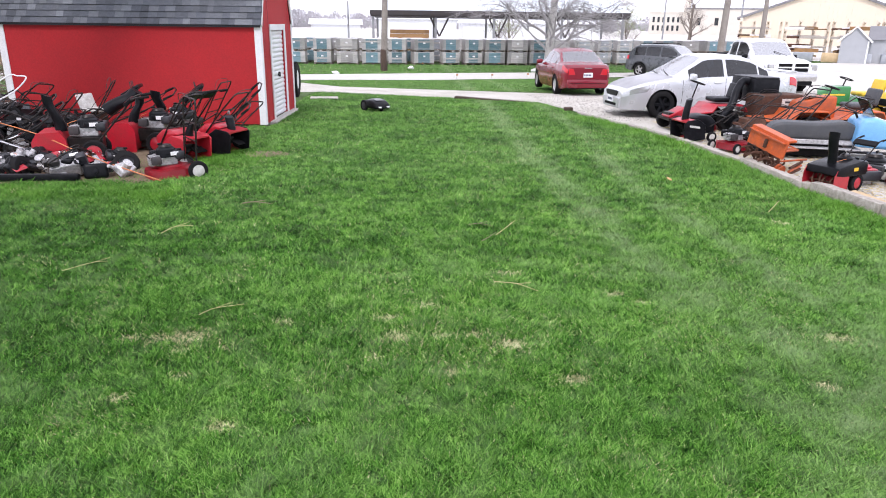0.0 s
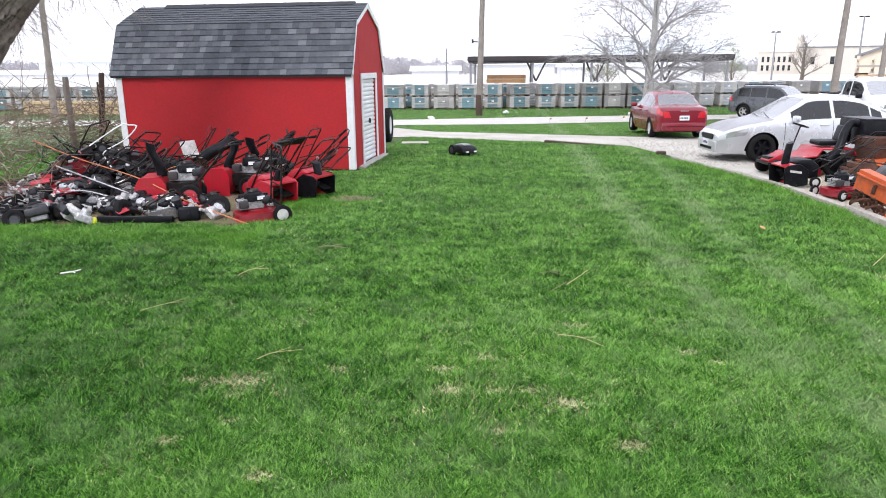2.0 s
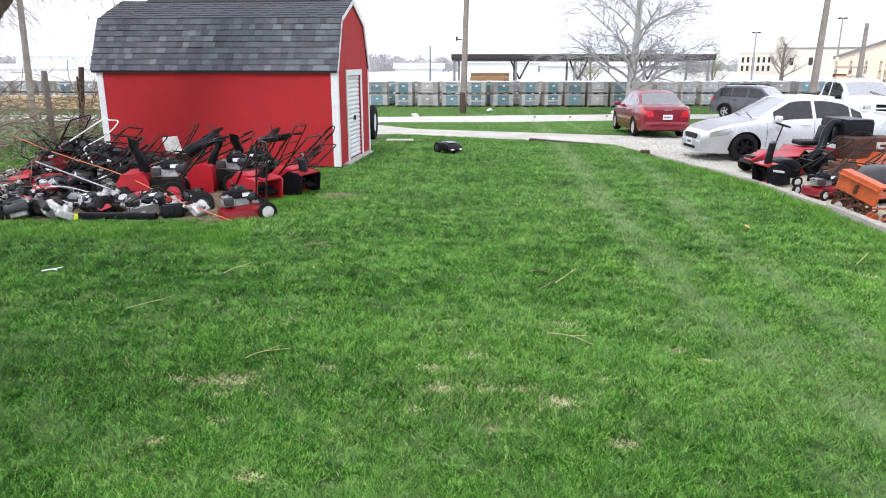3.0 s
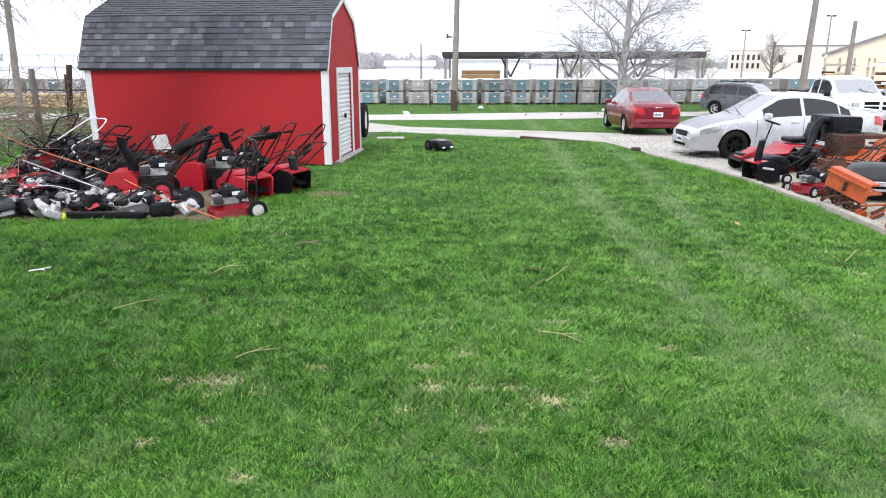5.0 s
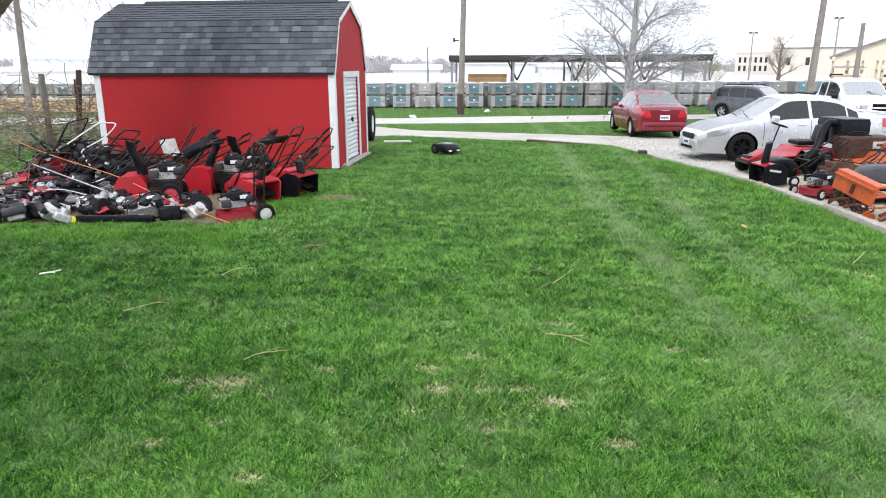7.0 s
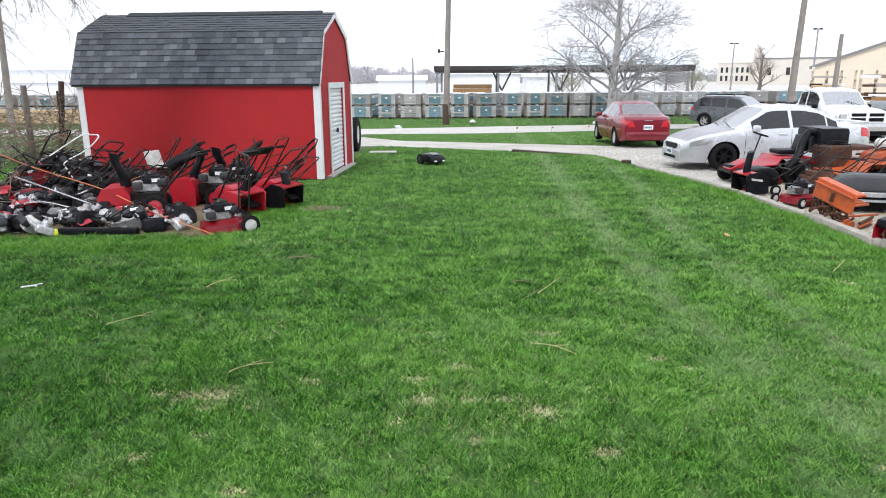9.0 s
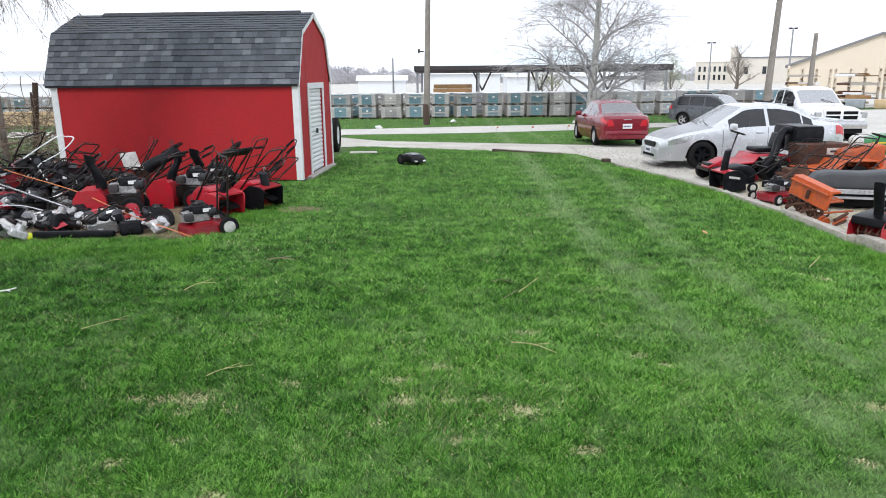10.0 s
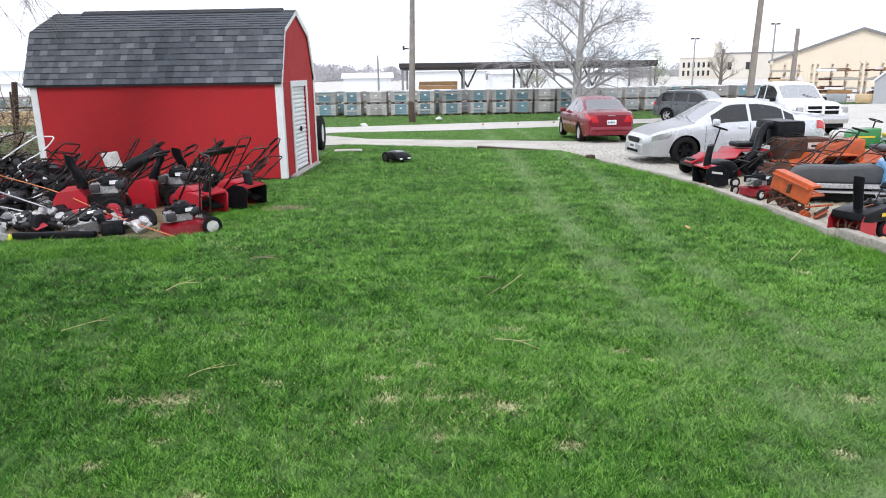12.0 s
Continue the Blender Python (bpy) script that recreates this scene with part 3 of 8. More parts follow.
def shingles():
    """Courses of single tabs, each lapping the one below, on the two slopes that face the lawn; the far slopes in one mesh."""
    rnd = random.Random(5)
    x0, x1 = SX0 - 0.115, SX1 + 0.075
    meshes = {}
    far = bmesh.new()
    count = 0
    for k in range(4):
        (ya, za), (yb, zb) = ROOF[k], ROOF[k + 1]
        x1 = SX1 + (0.045 if k < 2 else 0.012)
        if k > 1:
            (ya, za), (yb, zb) = (yb, zb), (ya, za)
        up = Vector((0, yb - ya, zb - za))
        n_rows = max(2, round(up.length / 0.142))
        for r in range(n_rows):
            a = Vector((0, ya, za)) + up * (r / n_rows)
            step = up.length / n_rows
            tilt = math.atan2(up.z, up.y)
            x = x0 - rnd.random() * 0.2
            while x < x1:
                w = rnd.choice((0.12, 0.14, 0.16, 0.18, 0.20)) if k < 2 else rnd.choice((0.30, 0.45))
                a0, a1 = max(x, x0), min(x + w - 0.004, x1)
                x += w
                if a1 - a0 < 0.03:
                    continue
                th = rnd.choice((0.016, 0.022, 0.026)) if k < 2 else 0.014
                m = Matrix.Translation((a0, a.y, a.z)) @ Matrix.Rotation(tilt, 4, "X")
                wq = round((a1 - a0) * 100) / 100
                pale = rnd.choices((0, 1, 2), (0.52, 0.33, 0.15))[0]
                key = (wq, th, pale)
                if k == 0:
                    if key not in meshes:
                        b = prism([(-0.012, 0.004), (step + 0.02, 0.001), (step + 0.02, 0.005), (-0.012, 0.004 + th)], 0, wq, "x")
                        meshes[key] = mesh_of("shingle", b, (M_SHINGLE, M_SHINGLE_MID, M_SHINGLE_PALE)[pale])
                    o = new("shingle", meshes[key])
                    o.parent, o.matrix_world = the_shed, m
                    count += 1
                else:
                    f = prism([(-0.012, 0.004), (step + 0.02, 0.001), (step + 0.02, 0.005), (-0.012, 0.004 + th)], 0, wq, "x")
                    moved(f, m)
                    me = bpy.data.meshes.new("t")
                    f.to_mesh(me)
                    f.free()
                    far.from_mesh(me)
                    bpy.data.meshes.remove(me)
    ob = part("far_shingles", far, M_SHINGLE, the_shed, smooth=False)
    ob["kind"] = "stuff"


shingles()
the_shed.matrix_world = Matrix.Translation((SX1 - 0.06, SY0, 0)) @ Matrix.Rotation(radians(-2.0), 4, "Z") @ Matrix.Translation((-SX1, -SY0, 0))


# ---- vehicles ----
def table(pairs, x):
    return float(np.interp(x, [p[0] for p in pairs], [p[1] for p in pairs]))


def eased(pairs, x, r=0.05):
    return sum(table(pairs, x + r * k) for k in (-1, -0.5, 0, 0.5, 1)) / 5


def vehicle(name, label, category, paint, c, m, hood_paint=None, rim_mat=None):
    """A car from its plan and side lines. Local x runs from the tail (0) to the nose, y to its left, z up from the ground."""
    v = thing(name, label, category, m, group="parked vehicles")
    L, half, roof = c["length"], c["half"], c["roof"]
    wz, wr, arch = c["wheel_r"], c["wheel_r"], c["wheel_r"] * 1.17
    wheels = (c["rear_axle"], c["front_axle"])

    def low(x):
        z = table(c["sill"], x)
        for xc in wheels:
            if abs(x - xc) < arch:
                z = max(z, wz + math.sqrt(arch ** 2 - (x - xc) ** 2) * 0.97)
        return z

    def ring(x):
        w, belt, top, lo = eased(c["plan"], x) * half, eased(c["belt"], x), eased(c["top"], x, 0.07), low(x)
        belt = min(belt, top - 0.004)
        cab = min(max((top - belt) / (roof - table(c["belt"], L / 2)), 0.0), 1.0)
        pts = []
        for f in (0, 0.18, 0.42, 0.68, 0.86, 1.0):
            z = lo + f * (belt - lo)
            tuck = 0.06 * max(0, (0.52 - z) / 0.32) ** 2 + 0.05 * max(0, (z - 0.66) / 0.34) ** 2
            pts.append((w - min(tuck, 0.12), z))
        y5 = pts[-1][0]
        ye = y5 + (half * c["roof_w"] - y5) * cab - 0.05 * (1 - cab)
        ze = belt + (top - belt) * (0.90 - 0.25 * (1 - cab))
        for f in (0.07, 0.88, 1.0):
            pts.append((y5 + (ye - y5) * f, belt + (ze - belt) * f))
        pts += [(ye * 0.90, ze + (top - ze) * 0.55), (ye * 0.55, ze + (top - ze) * 0.93), (0.0, top)]
        return pts

    ws0, ws1 = c["windshield"]
    rw0, rw1 = c["rear_glass"]
    marks = sorted({round(x, 4) for x in [0, 0.02, 0.06, 0.12, L - 0.12, L - 0.06, L - 0.02, L, ws0, ws1, rw0, rw1] + [e for s in c["side_glass"] for e in s]
                    + [xc + arch * math.cos(k * math.pi / 14) for xc in wheels for k in range(15)] + list(np.linspace(0.2, L - 0.2, 34))})
    marks = [a for i, a in enumerate(marks) if i == 0 or a - marks[i - 1] > 0.006]
    rings = [ring(x) for x in marks]
    n = len(rings[0])
    groups = {}

    def put(key, quad):
        groups.setdefault(key, []).append(quad)

    for i in range(len(marks) - 1):
        xm = (marks[i] + marks[i + 1]) / 2
        for j in range(n - 1):
            for s in (1, -1):
                quad = [(marks[a], s * rings[a][b][0], rings[a][b][1]) for a, b in ((i, j), (i + 1, j), (i + 1, j + 1), (i, j + 1))]
                if s < 0:
                    quad = quad[::-1]
                key = "body"
                if j == 6:
                    for k, (g0, g1) in enumerate(c["side_glass"]):
                        if g0 <= xm <= g1:
                            key = ("side_window", k, s)
                elif j >= 9 and ws0 <= xm <= ws1:
                    key = "windshield"
                elif j >= 9 and rw0 <= xm <= rw1:
                    key = "rear_window"
                elif hood_paint and j >= 8 and xm > ws1 + 0.02 and xm < L - 0.14:
                    key = "hood"
                put(key, quad)

    def build(quads, cap=False):
        bm = bmesh.new()
        for q in quads:
            bm.faces.new([bm.verts.new(p) for p in q])
        bmesh.ops.remove_doubles(bm, verts=bm.verts, dist=0.0008)
        bmesh.ops.dissolve_degenerate(bm, dist=0.0005, edges=bm.edges)
        return bm

    body_bm = build(groups["body"] + [[(marks[e], s * rings[e][j][0], rings[e][j][1]) for s, j in [(1, j) for j in range(n)] + [(-1, j) for j in range(n - 2, -1, -1)]] for e in (0, len(marks) - 1)])
    body = part("body", body_bm, paint, v)
    for key, quads in groups.items():
        if key == "body":
            continue
        if key == "hood":
            part("hood", build(quads), hood_paint, v, c.get("hood_label", ""))
        else:
            tint = c.get("tint", M_GLASS) if not isinstance(key, str) else (M_WINDSHIELD if key == "windshield" else c.get("tint_rear", M_GLASS))
            g = part(key if isinstance(key, str) else key[0], build(quads), tint, v, "dark glass" if not isinstance(key, str) else "")
            g.visible_shadow = False
    part("interior", joined(box(0.9, c["windshield"][1] - 0.15, -half * 0.86, half * 0.86, 0.3, eased(c["belt"], L / 2) - 0.16, 0.05), box(1.0, 1.3, -half * 0.7, half * 0.7, 0.5, 1.02, 0.05),
         *[box(x, x + 0.16, y - 0.24, y + 0.24, 0.5, 1.2, 0.06) for x in c["seats"] for y in (-0.36, 0.36)]), M_UNDER, v)
    part("underside", joined(box(0.1, L - 0.12, -half * 0.68, half * 0.68, c["sill"][1][1] + 0.02, 0.62), box(wheels[0] + 0.45, wheels[1] - 0.45, -half * 0.9, half * 0.9, c["sill"][1][1] + 0.02, 0.4)), M_UNDER, v)

    def patch(pname, x0, x1, v0, v1, material, lift=0.006, sides=(1, -1), lab="", nx=8, nv=5, parent=None):
        """A panel that lies on the skin between two stations and two heights of the ring."""
        for s in sides:
            bm, grid = bmesh.new(), []
            for a in range(nx + 1):
                x = x0 + (x1 - x0) * a / nx
                r, col = ring(x), []
                for b in range(nv + 1):
                    f = v0 + (v1 - v0) * b / nv
                    j = min(int(f), n - 2)
                    y, z = (r[j][t] + (r[j + 1][t] - r[j][t]) * (f - j) for t in (0, 1))
                    col.append(bm.verts.new((x, s * (y + lift), z + lift * 0.4)))
                grid.append(col)
            for ga, gb in zip(grid, grid[1:]):
                for b in range(nv):
                    bm.faces.new((ga[b], gb[b], gb[b + 1], ga[b + 1]))
            part(pname, bm, material, parent or v, lab)

    for x0, x1, v0, v1 in c["headlights"]:
        patch("headlight", x0, x1, v0, v1, M_LAMP_CLEAR, 0.008)
    for x0, x1, v0, v1 in c["taillights"]:
        patch("taillight", x0, x1, v0, v1, M_LAMP_RED, 0.008, lab="red tail lamp")
    for x in c["seams"]:
        patch("door_seam", x - 0.006, x + 0.006, 0.35, 5.0, M_UNDER, 0.0015, nx=1, nv=10)
    for x in c["handles"]:
        r = ring(x)
        for s in (1, -1):
            part("door_handle", box(x - 0.11, x + 0.09, s * r[4][0] - 0.012, s * r[4][0] + 0.028 * s, r[4][1] - 0.015, r[4][1] + 0.02, 0.008), paint, v)
    xm = c["mirror"]
    r = ring(xm)
    for s in (1, -1):
        part("mirror", moved(box(-0.06, 0.06, -0.11, 0.11, -0.075, 0.075, 0.045, 3), pose(xm, s * (r[5][0] + 0.10), r[5][1] + 0.075)), c.get("mirror_mat", paint), v)
    for x in wheels:
        for s in (1, -1):
            hub = part("wheel", lathe([(0.02, -0.09), (wr * 0.62, -0.09), (wr * 0.62, 0.01), (0.02, 0.01)], 20, "y"), M_UNDER, v)
            hub.matrix_local = pose(x, s * (half - 0.115), wz, 0, 0, 0 if s > 0 else 180)
            w = 0.105
            part("tyre", lathe([(wr * 0.64, -w), (wr * 0.80, -w - 0.008), (wr * 0.94, -w + 0.006), (wr, -w + 0.03), (wr, w - 0.03), (wr * 0.94, w - 0.006), (wr * 0.80, w + 0.008), (wr * 0.64, w)], 32, "y", True), M_RUBBER, hub)
            rb = [lathe([(wr * 0.56, 0.06), (wr * 0.66, 0.10), (wr * 0.66, 0.07), (wr * 0.55, 0.02)], 28, "y", True), lathe([(0.01, 0.07), (0.07, 0.068), (0.08, 0.03), (0.01, 0.02)], 14, "y")]
            for k in range(c["spokes"]):
                a = k * math.tau / c["spokes"]
                rb.append(moved(prism([(0.04, -0.04), (wr * 0.6, -0.026), (wr * 0.6, 0.026), (0.04, 0.04)], 0.045, 0.075, "y", 0.006), Matrix.Rotation(a, 4, "Y")))
            part("rim", joined(*rb), rim_mat or M_ALU, hub)
    return v, ring, patch


def plate(v, x, z, front, material=M_PLATE):
    p = part("number_plate", box(x - 0.01, x + 0.01, -0.155, 0.155, z - 0.075, z + 0.075, 0.004), material, v, "pale number plate with dark bars")
    e = 0.0125 if front else -0.0125
    part("bars", joined(*[box(x + e - 0.002, x + e + 0.002, -0.10 + 0.05 * k, -0.065 + 0.05 * k, z - 0.03, z + 0.025) for k in range(5)]), M_INK, p)


SEDAN = dict(length=4.62, half=0.87, roof=1.50, roof_w=0.66, wheel_r=0.325, rear_axle=0.98, front_axle=3.66, spokes=6,
             plan=[(0, 0.74), (0.06, 0.86), (0.3, 0.95), (0.8, 0.99), (2.0, 1.0), (3.4, 1.0), (4.0, 0.96), (4.35, 0.86), (4.52, 0.74), (4.62, 0.60)],
             belt=[(0, 0.86), (0.2, 0.99), (1.2, 0.985), (2.6, 0.94), (3.3, 0.90), (4.0, 0.80), (4.4, 0.70), (4.62, 0.56)],
             top=[(0, 0.90), (0.06, 1.01), (0.25, 1.05), (0.62, 1.07), (0.75, 1.10), (1.35, 1.43), (1.75, 1.495), (2.3, 1.50), (2.6, 1.475), (3.42, 0.985), (3.55, 0.96), (4.1, 0.86), (4.42, 0.75), (4.56, 0.66), (4.62, 0.60)],
             sill=[(0, 0.30), (0.4, 0.22), (2, 0.19), (4, 0.17), (4.62, 0.20)], windshield=(2.64, 3.38), rear_glass=(0.72, 1.30), side_glass=[(0.92, 1.16), (1.20, 2.02), (2.10, 3.02)],
             headlights=[(4.02, 4.46, 3.3, 4.8)], taillights=[(0.02, 0.32, 3.2, 4.9)], seams=[1.28, 2.06, 3.18], handles=[1.45, 2.28], mirror=2.98, seats=[2.0], tint=M_DARK_TINT, tint_rear=M_DARK_TINT)


def set_on(px, py, yaw, lx, ly, lift=0.02):
    """The pose that puts the local point (lx, ly) over (px, py)."""
    o = Vector((px, py, 0)) - Matrix.Rotation(radians(yaw), 3, "Z") @ Vector((lx, ly, 0))
    return pose(o.x, o.y, gz(py) + lift, 0, 0, yaw)


def white_sedan():
    c = dict(SEDAN)
    c["hood_label"] = "faded grey unpainted hood"
    v, ring, patch = vehicle("sedan", "silver-white four-door sedan with faded grey hood and black wheels", "car", M_CAR_PEARL, c, set_on(5.78, 17.02, 187, 3.66, 0.86), M_HOOD_GREY, M_BLACK_PLASTIC)
    L = c["length"]
    patch("front_bumper", 3.98, L - 0.005, 0.05, 3.25, M_CAR_SILVER, 0.012, nx=14, nv=8)
    part("bumper_face", prism([(-0.50, 0.21), (0.50, 0.21), (0.51, 0.40), (0.50, 0.46), (-0.50, 0.46), (-0.51, 0.40)], L - 0.02, L + 0.035, "x", 0.012), M_CAR_SILVER, v)
    part("lower_grille", box(L - 0.01, L + 0.038, -0.36, 0.36, 0.25, 0.33, 0.01), M_UNDER, v)
    part("grille", prism([(-0.30, 0.49), (0.30, 0.49), (0.36, 0.58), (0.30, 0.62), (-0.30, 0.62), (-0.36, 0.58)], L - 0.03, L + 0.022, "x", 0.008), M_BLACK_PLASTIC, v, "black mesh grille")
    patch("fog_lamp", 4.36, 4.44, 1.35, 2.0, M_LAMP_CLEAR, 0.018, nx=3, nv=3)
    patch("side_skirt", 1.42, 3.22, 0.0, 0.7, M_CAR_SILVER, 0.014, nx=12, nv=3)
    plate(v, L + 0.045, 0.41, True)
    plate(v, -0.012, 0.72, False)
    part("wiper", joined(tube([(3.42, 0.5, 1.0), (3.30, 0.0, 1.075), (3.25, -0.12, 1.10)], 0.008, 5), tube([(3.42, -0.1, 1.01), (3.32, -0.55, 1.04)], 0.008, 5)), M_BLACK_PLASTIC, v)
    part("spoiler", prism([(0.02, 1.06), (0.22, 1.08), (0.20, 1.12), (0.0, 1.11)], -0.62, 0.62, "y", 0.01), M_CAR_PEARL, v)


def red_sedan():
    c = dict(SEDAN, length=4.48, roof=1.50, tint=M_GLASS, tint_rear=M_GLASS, spokes=9, front_axle=3.57, rear_axle=0.95, wheel_r=0.315)
    for k in ("plan", "belt", "top", "sill"):
        c[k] = [(min(x * 4.48 / 4.62, 4.48), z) for x, z in SEDAN[k]]
    c["taillights"], c["headlights"] = [(0.01, 0.30, 3.6, 5.0)], [(3.95, 4.32, 3.3, 4.8)]
    c["seams"], c["side_glass"], c["windshield"], c["rear_glass"], c["mirror"] = [1.25, 2.0, 3.08], [(0.92, 1.14), (1.18, 1.96), (2.04, 2.92)], (2.56, 3.27), (0.70, 1.27), 2.88
    v, ring, patch = vehicle("sedan", "maroon red four-door sedan with silver wheels parked on grass", "car", M_CAR_RED, c, set_on(4.55, 24.35, 94, 0.95, 0.84), None, M_ALU)
    part("rear_bumper", prism([(-0.66, 0.28), (0.66, 0.28), (0.70, 0.40), (0.68, 0.56), (-0.68, 0.56), (-0.70, 0.40)], -0.05, 0.04, "x", 0.02, 2), M_CAR_RED, v)
    part("trunk_trim", box(-0.015, 0.012, -0.13, 0.13, 0.905, 0.93, 0.004), M_CHROME, v, "chrome badge bar")
    for s in (1, -1):
        part("taillight", prism([(0.42 * s, 0.70), (0.655 * s, 0.70), (0.655 * s, 0.90), (0.50 * s, 0.90)], -0.012, 0.03, "x", 0.006), M_LAMP_RED, v, "red tail lamp")
    part("exhaust", tube([(0.3, -0.45, 0.27), (-0.06, -0.45, 0.26)], 0.03, 10), M_STEEL_DARK, v)
    part("bumper_line", box(-0.054, -0.04, -0.62, 0.62, 0.42, 0.435), M_UNDER, v)
    plate(v, -0.035, 0.70, False)
    part("antenna", tube([(1.5, 0, 1.49), (1.42, 0, 1.68)], 0.006, 5), M_BLACK_PLASTIC, v)


def dark_suv():
    c = dict(length=4.75, half=0.94, roof=1.76, roof_w=0.74, wheel_r=0.37, rear_axle=0.98, front_axle=3.72, spokes=5,
             plan=[(0, 0.84), (0.1, 0.93), (0.6, 0.99), (2.0, 1.0), (3.7, 1.0), (4.3, 0.93), (4.6, 0.82), (4.75, 0.68)],
             belt=[(0, 1.10), (1.2, 1.12), (2.6, 1.07), (3.4, 1.03), (4.2, 0.96), (4.75, 0.72)],
             top=[(0, 1.12), (0.05, 1.2), (0.42, 1.62), (0.7, 1.72), (1.6, 1.76), (2.4, 1.74), (2.8, 1.68), (3.5, 1.14), (3.62, 1.10), (4.3, 1.02), (4.65, 0.88), (4.75, 0.78)],
             sill=[(0, 0.42), (0.4, 0.32), (2, 0.28), (4.3, 0.28), (4.75, 0.34)], windshield=(2.84, 3.46), rear_glass=(0.08, 0.40), side_glass=[(0.55, 1.22), (1.28, 2.12), (2.20, 3.12)],
             headlights=[(4.25, 4.66, 3.3, 4.8)], taillights=[(0.02, 0.22, 3.4, 5.4)], seams=[1.25, 2.16, 3.28], handles=[1.5, 2.4], mirror=3.08, seats=[2.0], tint=M_DARK_TINT, tint_rear=M_DARK_TINT)
    v, ring, patch = vehicle("sport_utility_vehicle", "dark grey sport utility vehicle parked beside the road", "car", M_CAR_GREY, c, set_on(12.20, 39.5, -50, 0.98, -0.9), None, M_ALU)
    patch("fender_flare", 0.5, 1.46, 0.0, 0.8, M_GREY_PLASTIC, 0.02, nx=16, nv=2)
    for s in (1, -1):
        part("roof_rail", tube([(0.7, 0.62 * s, 1.70), (0.8, 0.62 * s, 1.77), (2.4, 0.62 * s, 1.78), (2.5, 0.62 * s, 1.71)], 0.018, 6), M_BLACK_PLASTIC, v)
    part("grille", box(4.70, 4.77, -0.45, 0.45, 0.60, 0.80, 0.02), M_BLACK_PLASTIC, v)


def white_pickup():
    c = dict(length=5.78, half=1.0, roof=1.93, roof_w=0.76, wheel_r=0.40, rear_axle=1.20, front_axle=4.78, spokes=5,
             plan=[(0, 0.94), (0.1, 0.97), (2.0, 0.99), (4.0, 1.0), (5.0, 1.0), (5.5, 0.95), (5.7, 0.88), (5.78, 0.82)],
             belt=[(0, 1.20), (2.0, 1.22), (3.4, 1.20), (4.4, 1.16), (5.3, 1.06), (5.78, 0.86)],
             top=[(0, 1.24), (1.90, 1.25), (1.98, 1.30), (2.12, 1.78), (2.35, 1.90), (2.9, 1.93), (3.4, 1.89), (3.58, 1.82), (4.22, 1.30), (4.34, 1.26), (5.1, 1.22), (5.55, 1.12), (5.78, 0.98)],
             sill=[(0, 0.55), (0.4, 0.48), (2, 0.44), (5.2, 0.42), (5.78, 0.46)], windshield=(3.60, 4.20), rear_glass=(1.99, 2.10), side_glass=[(2.22, 2.78), (2.88, 3.82)],
             headlights=[(5.42, 5.70, 3.2, 4.9)], taillights=[(0.0, 0.12, 2.6, 5.0)], seams=[2.04, 2.83, 4.02], handles=[2.3, 3.0], mirror=3.86, seats=[2.9], tint=M_DARK_TINT, tint_rear=M_DARK_TINT, mirror_mat=M_BLACK_PLASTIC)
    v, ring, patch = vehicle("pickup_truck", "white crew-cab pickup truck with a chrome cross-bar grille", "truck", M_CAR_WHITE, c, set_on(14.60, 26.9, -90, 4.78, 0.97), None, M_ALU)
    L = c["length"]
    part("grille_surround", prism([(-0.60, 0.78), (0.60, 0.78), (0.66, 1.14), (-0.66, 1.14)], L - 0.10, L + 0.03, "x", 0.03, 2), M_CAR_WHITE, v)
    for s in (1, -1):
        for z0, z1 in ((0.80, 0.93), (0.97, 1.09)):
            part("grille_opening", prism([(0.05 * s, z0), (0.56 * s, z0), (0.57 * s, z1), (0.05 * s, z1)], L - 0.02, L + 0.036, "x", 0.01), M_UNDER, v)
    part("front_bumper", prism([(-0.90, 0.46), (0.90, 0.46), (0.93, 0.60), (0.90, 0.74), (-0.90, 0.74), (-0.93, 0.60)], L - 0.12, L + 0.10, "x", 0.03, 2), M_CHROME, v, "chrome front bumper")
    part("air_dam", box(L - 0.25, L + 0.02, -0.80, 0.80, 0.30, 0.46, 0.02), M_BLACK_PLASTIC, v)
    for s in (1, -1):
        part("headlight", box(L - 0.14, L + 0.02, min(0.70 * s, 0.92 * s), max(0.70 * s, 0.92 * s), 0.84, 1.06, 0.03), M_LAMP_CLEAR, v)
    part("bed", box(0.12, 1.86, -0.80, 0.80, 1.20, 1.262), M_UNDER, v, "dark open load bed")
    part("wiper", tube([(4.28, 0.5, 1.30), (4.05, 0.05, 1.46)], 0.01, 5), M_BLACK_PLASTIC, v)


white_sedan()
red_sedan()
dark_suv()
white_pickup()


